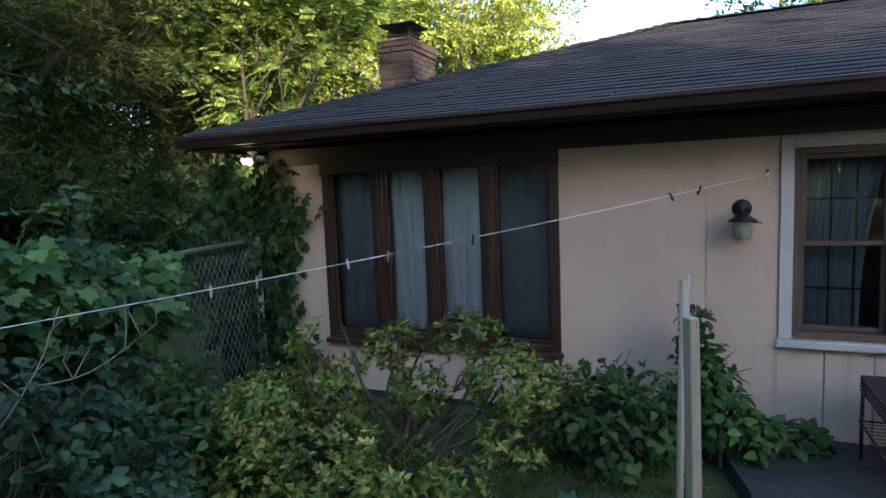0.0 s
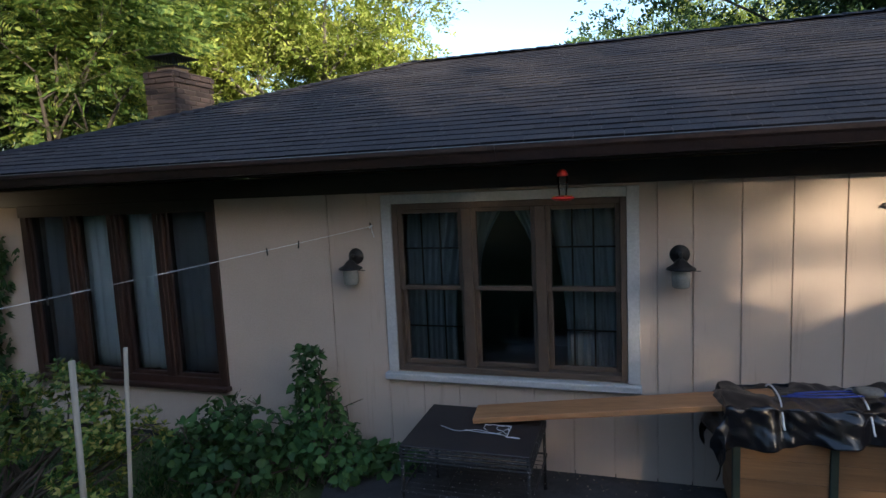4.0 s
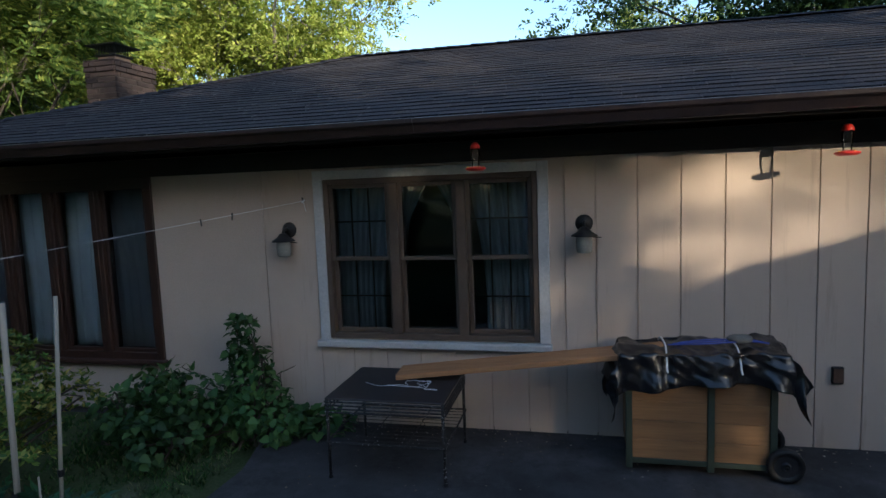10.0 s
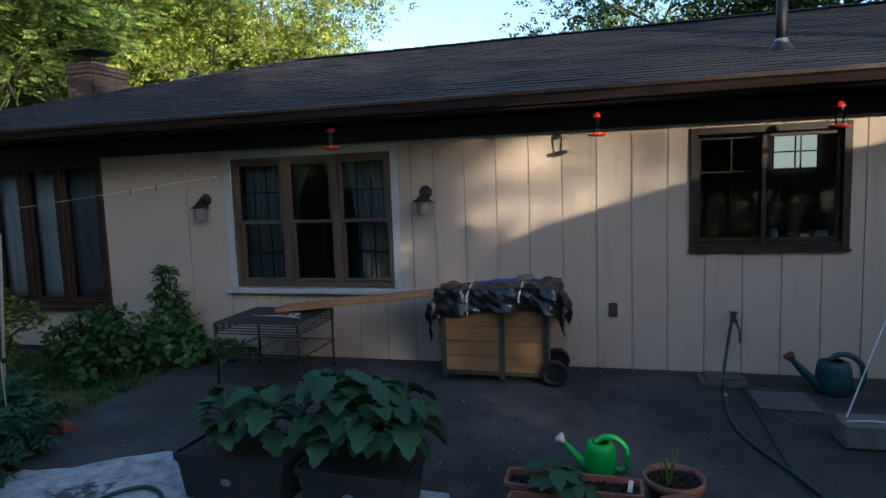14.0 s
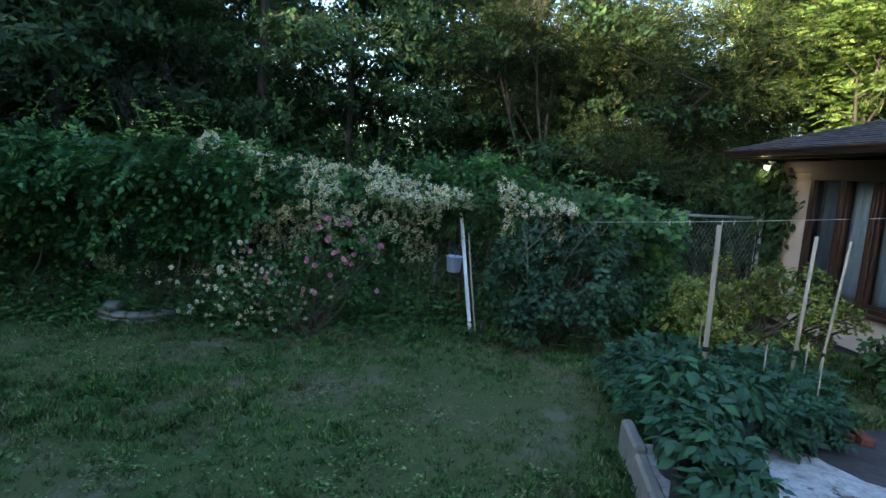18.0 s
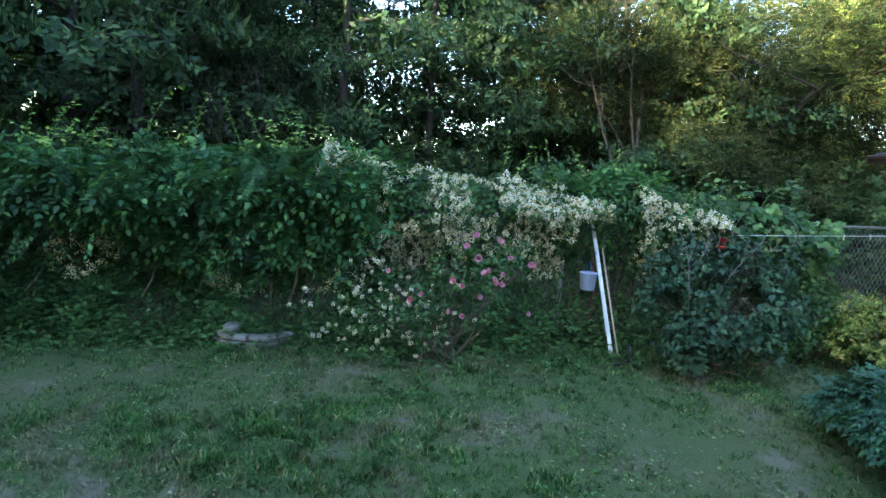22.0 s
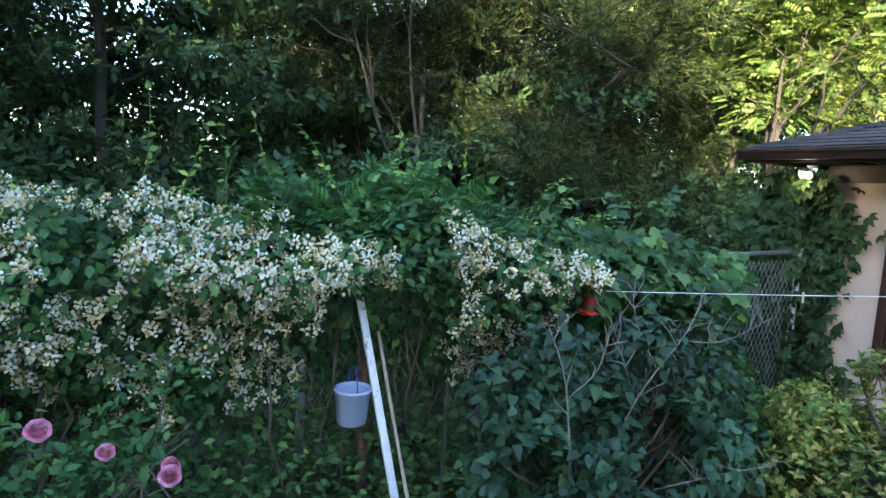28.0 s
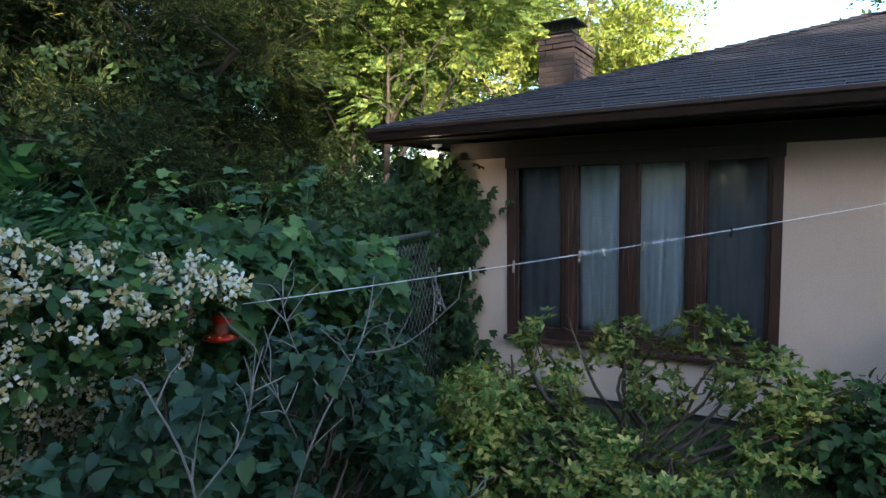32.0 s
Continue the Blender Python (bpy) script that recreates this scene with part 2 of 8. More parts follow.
M_DARKMETAL = mottled("black_enamel_metal", (0.012, 0.012, 0.013), (0.028, 0.027, 0.027), 14, 0.5, 0.3)
M_RUSTY = mottled("chipped_black_paint", (0.012, 0.011, 0.011), (0.030, 0.026, 0.025), 8, 0.55, 0.1, 0.4, 0.004, 60, wear=((0.55, 0.53, 0.5), 0.41, 55))
M_TABLETOP = mottled("weathered_black_table_top", (0.02, 0.016, 0.016), (0.042, 0.033, 0.031), 3, 0.5, 0.0, 0.2, 0.003, 60, wear=((0.3, 0.29, 0.28), 0.27, 22))
M_CURTAIN = mottled("pale_curtain_cloth", (0.78, 0.82, 0.88), (0.86, 0.9, 0.94), 3, 0.95, 0, 0.1, 0.002, 200)
M_CURTAIN2 = mottled("grey_blue_curtain_cloth", (0.26, 0.29, 0.32), (0.36, 0.4, 0.44), 3, 0.95, 0, 0.1, 0.002, 200)
# the rooms' dimness is put into this dark colour of floor, walls and ceiling
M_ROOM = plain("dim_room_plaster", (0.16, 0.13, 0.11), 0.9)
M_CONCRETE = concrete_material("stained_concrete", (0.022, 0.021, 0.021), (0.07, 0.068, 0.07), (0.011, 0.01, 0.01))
M_PALECON = concrete_material("pale_concrete", (0.17, 0.165, 0.155), (0.29, 0.285, 0.27), (0.08, 0.075, 0.07))
M_SLAB = concrete_material("worn_patch_concrete", (0.07, 0.07, 0.07), (0.13, 0.13, 0.135), (0.04, 0.04, 0.04))
M_OLDPLANK = wood_material("old_grey_plank", (0.075, 0.065, 0.055), (0.13, 0.11, 0.095), 0, 0.85)
M_PEEL = peeling_material()
M_LAWN = lawn_material()
M_SOIL = mottled("potting_soil", (0.009, 0.006, 0.005), (0.03, 0.02, 0.015), 25, 0.95, 0, 0.8, 0.02, 90)
M_STONE = mottled("grey_field_stone", (0.1, 0.1, 0.092), (0.2, 0.195, 0.18), 7, 0.9, 0, 0.5, 0.01, 50, wear=((0.07, 0.08, 0.05), 0.38, 9), per=(0.7, 1.2))
M_BARK = mottled("grey_brown_bark", (0.032, 0.027, 0.022), (0.08, 0.068, 0.056), 6, 0.95, 0, 0.9, 0.03, 25, stretch=(1, 1, 0.25))
M_DARKBARK = mottled("dark_cedar_bark", (0.02, 0.016, 0.013), (0.045, 0.036, 0.03), 6, 0.95, 0, 0.8, 0.02, 25, stretch=(1, 1, 0.25))
M_GREYTWIG = mottled("grey_dead_twig", (0.13, 0.12, 0.105), (0.22, 0.2, 0.18), 8, 0.9)
M_TWIG = mottled("twig_bark", (0.06, 0.045, 0.032), (0.13, 0.1, 0.075), 9, 0.9)
M_STEM = plain("green_stem", (0.07, 0.13, 0.035), 0.6)
M_GALV = mottled("galvanised_steel", (0.22, 0.24, 0.25), (0.36, 0.38, 0.39), 8, 0.5, 0.7)
M_WIRE = mottled("dull_fence_wire", (0.13, 0.14, 0.14), (0.22, 0.23, 0.23), 8, 0.6, 0.4)
M_LINE = plain("white_cord", (0.75, 0.76, 0.78), 0.6)
M_PINE = wood_material("orange_pine_board", (0.34, 0.15, 0.062), (0.5, 0.26, 0.115), 0, 0.6)
M_CARTWOOD = wood_material("yellow_cart_board", (0.2, 0.105, 0.045), (0.29, 0.155, 0.068), 0, 0.6, per=(0.8, 1.1))
M_GREENPAINT = plain("dark_green_painted_post", (0.035, 0.05, 0.035), 0.6)
M_TARP = mottled("black_plastic_sheet", (0.007, 0.007, 0.009), (0.016, 0.016, 0.02), 5, 0.27, 0, 0.22, 0.008, 12, spec=0.6)
M_BLUE = plain("blue_cord", (0.03, 0.06, 0.35), 0.5)
M_TERRA = mottled("terracotta_plastic", (0.19, 0.075, 0.05), (0.27, 0.115, 0.08), 6, 0.65)
M_BLACKTUB = mottled("black_planter_plastic", (0.013, 0.013, 0.016), (0.026, 0.026, 0.03), 5, 0.5)
M_GREENCAN = plain("bright_green_plastic", (0.03, 0.42, 0.06), 0.35)
M_TEAL = plain("teal_plastic", (0.01, 0.055, 0.066), 0.5)
M_HOSE = plain("dark_green_hose", (0.012, 0.055, 0.045), 0.45)
M_RED = plain("red_plastic", (0.55, 0.025, 0.015), 0.3)
M_YELLOW = plain("yellow_plastic", (0.85, 0.6, 0.04), 0.4)
M_CLEAR = glass_material()
M_WHITEPAINT = mottled("chipped_white_paint", (0.6, 0.62, 0.65), (0.75, 0.76, 0.78), 5, 0.6, wear=((0.12, 0.1, 0.09), 0.4, 22))
M_RUST = mottled("rusty_brown_iron", (0.05, 0.03, 0.022), (0.1, 0.055, 0.035), 10, 0.9)
M_BUCKET = plain("pale_blue_plastic", (0.33, 0.39, 0.56), 0.45)
M_STAKE = wood_material("weathered_stake_wood", (0.3, 0.245, 0.18), (0.46, 0.39, 0.3), 2, 0.8)
M_BULB = plain("frosted_lamp_glass", (0.3, 0.29, 0.26), 0.2)
M_LITBULB = lit_material()
M_WHITEPL = plain("white_plastic", (0.75, 0.75, 0.73), 0.45)
M_BAG = mottled("dark_fabric_pot", (0.02, 0.022, 0.03), (0.04, 0.043, 0.055), 8, 0.9)
M_BRICKRED = mottled("orange_red_brick", (0.13, 0.04, 0.026), (0.2, 0.065, 0.04), 9, 0.9, 0, 0.5, 0.006, 70)

# oak colour raised well above plain foliage to carry the evening sun
L_SUNLIT_OAK = leaf_mat("sunlit_oak_leaves", [(0, (0.16, 0.22, 0.04)), (0.5, (0.28, 0.35, 0.07)), (1, (0.42, 0.46, 0.13))], 0.55)
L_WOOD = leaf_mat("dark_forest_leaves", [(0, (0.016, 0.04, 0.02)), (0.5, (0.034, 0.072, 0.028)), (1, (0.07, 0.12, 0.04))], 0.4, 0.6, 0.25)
# the last two stops paint sunlight on some needles as gold
L_CEDAR = leaf_mat("sun_tipped_cedar_needles", [(0, (0.014, 0.03, 0.015)), (0.55, (0.034, 0.06, 0.024)), (0.85, (0.08, 0.098, 0.032)), (1, (0.17, 0.155, 0.045))], 0.25, 0.8, 0.12)
# green lightened, with a yellow top stop, to put sun into these crowns
L_SUMAC = leaf_mat("sunlit_pinnate_leaves", [(0, (0.06, 0.115, 0.03)), (0.6, (0.13, 0.205, 0.048)), (1, (0.3, 0.35, 0.08))], 0.5, 0.55, 0.25)
L_WIST = leaf_mat("wisteria_leaves", [(0, (0.024, 0.07, 0.03)), (0.6, (0.055, 0.14, 0.05)), (1, (0.14, 0.26, 0.075))], 0.35)
L_SHOOT = leaf_mat("young_shoot_leaves", [(0, (0.1, 0.2, 0.04)), (0.6, (0.17, 0.29, 0.055)), (1, (0.34, 0.4, 0.08))], 0.4)
L_HONEY = leaf_mat("honeysuckle_leaves", [(0, (0.024, 0.06, 0.02)), (0.6, (0.05, 0.12, 0.034)), (1, (0.11, 0.19, 0.05))], 0.3)
L_GRAPE = leaf_mat("vine_leaves", [(0, (0.025, 0.065, 0.022)), (0.6, (0.05, 0.12, 0.034)), (1, (0.13, 0.21, 0.06))], 0.35)
L_LILAC = leaf_mat("lilac_leaves", [(0, (0.022, 0.052, 0.03)), (0.6, (0.036, 0.08, 0.04)), (1, (0.06, 0.115, 0.045))], 0.25)
L_AZALEA = leaf_mat("azalea_leaves", [(0, (0.06, 0.125, 0.022)), (0.5, (0.14, 0.215, 0.04)), (0.8, (0.33, 0.33, 0.08)), (1, (0.56, 0.46, 0.14))], 0.35)
L_TOMATO = leaf_mat("tomato_leaves", [(0, (0.028, 0.075, 0.042)), (0.7, (0.045, 0.11, 0.06)), (1, (0.06, 0.15, 0.055))], 0.3)
L_EGG = leaf_mat("eggplant_leaves", [(0, (0.034, 0.085, 0.045)), (0.7, (0.046, 0.112, 0.054)), (1, (0.062, 0.13, 0.05))], 0.25, 0.55)
L_SHRUB = leaf_mat("broad_shrub_leaves", [(0, (0.03, 0.075, 0.025)), (0.6, (0.065, 0.14, 0.042)), (1, (0.12, 0.21, 0.06))], 0.3)
L_GRASS = leaf_mat("grass_blades", [(0, (0.02, 0.06, 0.018)), (0.5, (0.055, 0.14, 0.036)), (0.82, (0.11, 0.19, 0.052)), (1, (0.3, 0.27, 0.15))], 0.3, 0.6, 0.2, dry=(0.23, 0.19, 0.13), vary=(5.0, 0.5, 1.3))
L_LITTER = leaf_mat("dry_leaf_bits", [(0, (0.1, 0.075, 0.045)), (0.6, (0.2, 0.16, 0.1)), (1, (0.4, 0.37, 0.3))], 0.1)
L_MULCH = leaf_mat("bark_mulch", [(0, (0.012, 0.008, 0.006)), (0.7, (0.04, 0.024, 0.017)), (1, (0.1, 0.06, 0.042))], 0.02, 0.9, 0.1)
L_WHITE = leaf_mat("honeysuckle_petals", [(0, (0.8, 0.8, 0.74)), (0.4, (0.76, 0.73, 0.58)), (0.7, (0.68, 0.57, 0.3)), (1, (0.5, 0.36, 0.14))], 0.35, vary=(2.0, 0.75, 1.0))
L_PINK = leaf_mat("pink_rose_petals", [(0, (0.74, 0.28, 0.47)), (0.5, (0.84, 0.42, 0.6)), (1, (0.88, 0.58, 0.72))], 0.3)


# ---------------------------------------------------------------- mesh helpers
def empty(name, loc=(0, 0, 0), rz=0.0):
    ob = new(name)
    ob.matrix_world = pose(*loc, 0, 0, rz)
    ob.empty_display_size = 0.1
    return ob


def finish(bm, name, material, smooth=False):
    me = bpy.data.meshes.new(name)
    bm.to_mesh(me)
    bm.free()
    for mm in (material if isinstance(material, (list, tuple)) else [material]):
        me.materials.append(mm)
    if smooth:
        me.polygons.foreach_set("use_smooth", [True] * len(me.polygons))
    return me


def part(name, bm, material, parent=None, label="", smooth=False):
    """One mesh object from a bmesh, in the parent's own space."""
    me = bm if isinstance(bm, bpy.types.Mesh) else finish(bm, name, material, smooth)
    ob = new(name, me)
    if parent is not None:
        ob.parent = parent
    if label:
        ob["label"] = label
    return ob


def add_box(bm, lo, hi, bevel=0.0, m=None):
    c = [(a + b) / 2 for a, b in zip(lo, hi)]
    s = [max(1e-4, b - a) for a, b in zip(lo, hi)]
    mat = Matrix.Translation(c) @ Matrix.Diagonal((*s, 1))
    r = bmesh.ops.create_cube(bm, size=1.0, matrix=(m @ mat) if m is not None else mat)
    if bevel:
        ed = {e for v in r["verts"] for e in v.link_edges}
        bmesh.ops.bevel(bm, geom=list(ed), offset=min(bevel, min(s) * 0.45), segments=1, affect="EDGES", profile=0.6)
    return bm


def box(lo, hi, bevel=0.0, m=None):
    return add_box(bmesh.new(), lo, hi, bevel, m)


def add_tube(bm, pts, radii, sides=6, cap=True):
    """A tapered tube along points."""
    pts = [Vector(p) for p in pts]
    if isinstance(radii, (int, float)):
        radii = [radii] * len(pts)
    rings, up = [], Vector((0.31, 0.17, 0.94))
    for i, p in enumerate(pts):
        d = (pts[min(i + 1, len(pts) - 1)] - pts[max(i - 1, 0)])
        d = d.normalized() if d.length > 1e-9 else Vector((0, 0, 1))
        a = d.cross(up if abs(d.dot(up)) < 0.97 else Vector((1, 0, 0))).normalized()
        b = d.cross(a)
        rings.append([bm.verts.new(p + (a * math.cos(k * math.tau / sides) + b * math.sin(k * math.tau / sides)) * radii[i]) for k in range(sides)])
    for r0, r1 in zip(rings, rings[1:]):
        for k in range(sides):
            bm.faces.new((r0[k], r0[(k + 1) % sides], r1[(k + 1) % sides], r1[k]))
    if cap:
        bm.faces.new(list(reversed(rings[0])))
        bm.faces.new(rings[-1])
    return bm


def tube(pts, radii, sides=6):
    return add_tube(bmesh.new(), pts, radii, sides)


def lathe(profile, sides=20, cap=False):
    """A turned shape from (radius, height) pairs."""
    bm = bmesh.new()
    rings = []
    for r, z in profile:
        rings.append([bm.verts.new((max(r, 1e-4) * math.cos(k * math.tau / sides), max(r, 1e-4) * math.sin(k * math.tau / sides), z)) for k in range(sides)])
    for r0, r1 in zip(rings, rings[1:]):
        for k in range(sides):
            bm.faces.new((r0[k], r0[(k + 1) % sides], r1[(k + 1) % sides], r1[k]))
    if cap:
        bm.faces.new(list(reversed(rings[0])))
        bm.faces.new(rings[-1])
    return bm


def arc(points, n=8):
    """A smooth line through points (Catmull-Rom)."""
    p = [Vector(q) for q in points]
    p = [p[0] * 2 - p[1]] + p + [p[-1] * 2 - p[-2]]
    out = []
    for i in range(1, len(p) - 2):
        for k in range(n):
            t = k / n
            out.append(0.5 * (2 * p[i] + (p[i + 1] - p[i - 1]) * t + (2 * p[i - 1] - 5 * p[i] + 4 * p[i + 1] - p[i + 2]) * t * t
                              + (3 * p[i] - p[i - 1] - 3 * p[i + 1] + p[i + 2]) * t ** 3))
    out.append(p[-2])
    return out


# ---------------------------------------------------------------- foliage helpers
def tri_mesh(name, V, T, material):
    V, T = np.asarray(V, np.float32).reshape(-1, 3), np.asarray(T, np.int32).reshape(-1, 3)
    me = bpy.data.meshes.new(name)
    me.vertices.add(len(V))
    me.vertices.foreach_set("co", V.ravel())
    me.loops.add(T.size)
    me.loops.foreach_set("vertex_index", T.ravel())
    me.polygons.add(len(T))
    me.polygons.foreach_set("loop_start", np.arange(0, T.size, 3, dtype=np.int32))
    me.update(calc_edges=True)
    me.materials.append(material)
    return me


def t_simple(width=0.5, fold=0.08, droop=0.12):
    w = width / 2
    v = [(0, 0, 0), (-w * .8, .28, fold), (w * .8, .28, fold), (-w, .55, fold - droop * .3), (w, .55, fold - droop * .3), (0, 1, -droop), (0, .3, 0), (0, .6, -droop * .3)]
    t = [(0, 6, 1), (0, 2, 6), (1, 6, 7), (1, 7, 3), (2, 7, 6), (2, 4, 7), (3, 7, 5), (4, 5, 7)]
    return np.array(v, float), np.array(t)


def t_diamond(width=0.5, fold=0.1):
    w = width / 2
    return np.array([(0, 0, 0), (-w, .45, fold), (w, .45, fold), (0, 1, 0)], float), np.array([(0, 3, 1), (0, 2, 3)])


def t_fan(outline, cup=0.1, droop=0.15):
    """A broad leaf from half an outline of (x, y), mirrored, fanned round its middle rib."""
    left = [(-x, y) for x, y in outline]
    pts = [(0, 0)] + left + [(0, 1)] + [(x, y) for x, y in reversed(outline)]
    v = [(x, y, cup * abs(x) * 2 - droop * y * y) for x, y in pts] + [(0, .45, -droop * .2)]
    c, n = len(pts), len(pts)
    return np.array(v, float), np.array([(c, (i + 1) % n, i) for i in range(n)])


def t_pinnate(pairs=5, leaflet=0.34, width=0.13, droop=0.25, end=True):
    """A compound leaf: leaflets in pairs along a drooping rib."""
    V, T = [], []
    for i in range(pairs):
        y = 0.18 + 0.72 * i / pairs
        for s in (-1, 1):
            z = -droop * y * y
            dx, dy = s * leaflet * 0.9, leaflet * 0.42
            b = len(V)
            V += [(0, y, z), (s * leaflet * .45 - dy * width, y + leaflet * .1 + width * .8, z + .02), (s * leaflet * .5 + dy * width, y + leaflet * .28 - width * .8, z - .01), (dx, y + dy, z - .1 * leaflet)]
            T += [(b, b + 1, b + 3), (b, b + 3, b + 2)]
    if end:
        b = len(V)
        z = -droop * .8
        V += [(0, .88, z), (-width * .7, 1.0, z), (width * .7, 1.0, z), (0, 1.2, z - .1)]
        T += [(b, b + 1, b + 3), (b, b + 3, b + 2)]
    return np.array(V, float), np.array(T)


def t_spray(n, leaf, spread, rng, width=0.5):
    """Several small leaves on one twig, about one unit long."""
    V, T = [], []
    lv, lt = t_diamond(width)
    for i in range(n):
        y = (i + 0.5) / n * 0.8
        a = (1 if i % 2 else -1) * rng.uniform(0.4, 1.2) * spread
        el = rng.uniform(-0.5, 0.5)
        d = np.array([math.sin(a) * math.cos(el), math.cos(a) * math.cos(el), math.sin(el)])
        n_ = np.array([rng.uniform(-.5, .5), rng.uniform(-.5, .5), 1.0])
        r = np.cross(d, n_)
        r /= np.linalg.norm(r)
        n_ = np.cross(r, d)
        T += [tuple(np.array(q) + len(V)) for q in lt]
        V += list(np.array([0, y, 0]) + leaf * rng.uniform(0.7, 1.2) * (lv @ np.array([r, d, n_])))
    return np.array(V, float), np.array(T)


def scatter(tmpl, pos, along, normal, size):
    """Places a leaf shape at each position: along is its length's direction, normal its upper side."""
    tv, tt = tmpl
    pos, along, normal = (np.asarray(a, float) for a in (pos, along, normal))
    d = along / (np.linalg.norm(along, axis=1, keepdims=True) + 1e-9)
    r = np.cross(d, normal)
    r /= np.linalg.norm(r, axis=1, keepdims=True) + 1e-9
    n = np.cross(r, d)
    R = np.stack([r, d, n], 1)
    V = pos[:, None] + np.asarray(size, float).reshape(-1, 1, 1) * np.einsum("vk,ikj->ivj", tv, R)
    T = tt[None] + (np.arange(len(pos)) * len(tv))[:, None, None]
    return V.reshape(-1, 3), T.reshape(-1, 3)


def merge(parts):
    V, T, k = [], [], 0
    for v, t in parts:
        V.append(v)
        T.append(t + k)
        k += len(v)
    return np.concatenate(V), np.concatenate(T)


def unit(rng, n):
    v = rng.normal(size=(n, 3))
    return v / np.linalg.norm(v, axis=1, keepdims=True)
# ---------------------------------------------------------------- ground
WALL_Y, CORNER_X, EAST_X, NORTH_Y = 4.43, -4.30, 13.0, 11.5
EAVE_Y, EAVE_Z, RIDGE_Y, RIDGE_Z = 3.83, 2.485, 7.95, 3.89
LAWN_Z = -0.05


def fall(y):
    """The yard falls away gently from the house towards the south."""
    return np.minimum(0.0, -0.172 + 0.034 * np.maximum(y, -16.0))


def settle(ob):
    """Lowers a thing that was laid out on level ground onto the falling yard."""
    for o in [ob, *ob.children_recursive]:
        if o.type != "MESH":
            continue
        p, moved = o, False
        while p is not None:
            moved = moved or p.matrix_basis != Matrix.Identity(4)
            p = p.parent
        if not moved and o.data.users == 1:
            co = np.empty(len(o.data.vertices) * 3, np.float32)
            o.data.vertices.foreach_get("co", co)
            co = co.reshape(-1, 3)
            co[:, 2] += fall(co[:, 1])
            o.data.vertices.foreach_set("co", co.ravel())
            o.data.update()
        elif o.parent is not None and o.parent.matrix_basis == Matrix.Identity(4):
            o.location.z += float(fall(o.location.y))
        elif o.parent is None:
            o.location.z += float(fall(o.location.y))
    if ob.type == "EMPTY" and ob.matrix_basis != Matrix.Identity(4):
        ob.location.z += float(fall(ob.location.y))
    return ob


def ground_height(x, y):
    """The lawn's level: nearly flat in the yard, uneven, rising a little into the woods."""
    z = LAWN_Z + fall(y) + 0.03 * noise.noise((x * 0.35, y * 0.35, 0.0)) + 0.012 * noise.noise((x * 1.7, y * 1.7, 3.0))
    if x < -5:
        z += min(0.5, 0.05 * (-5 - x))
    return z


def build_ground():
    xs = sorted({round(v, 3) for v in [-900, -400, -180, -90, -60, -45, -35, -28, -22] + [-18 + i * 0.5 for i in range(64)] + [16, 20, 26, 34, 46, 60, 90, 180, 400, 900]})
    ys = sorted({round(v, 3) for v in [-900, -400, -180, -90, -60, -45, -35, -28, -22, -18] + [-15 + i * 0.5 for i in range(64)] + [20, 26, 34, 46, 60, 90, 180, 400, 900]})
    V, T = [], []
    for y in ys:
        for x in xs:
            inside = x > -0.25 and y > 0.55 - 0.3 * x
            V.append((x, y, ground_height(x, y) - (0.08 if inside and x < 14 and y < 13 else 0)))
    n = len(xs)
    for j in range(len(ys) - 1):
        for i in range(n - 1):
            a = j * n + i
            T += [(a, a + 1, a + n + 1), (a, a + n + 1, a + n)]
    g = new("ground", tri_mesh("ground", V, T, M_LAWN))
    g.data.polygons.foreach_set("use_smooth", [True] * len(T))
    return tagged(g, "patchy green lawn with bare dry spots", "lawn", kind="structure")


build_ground()


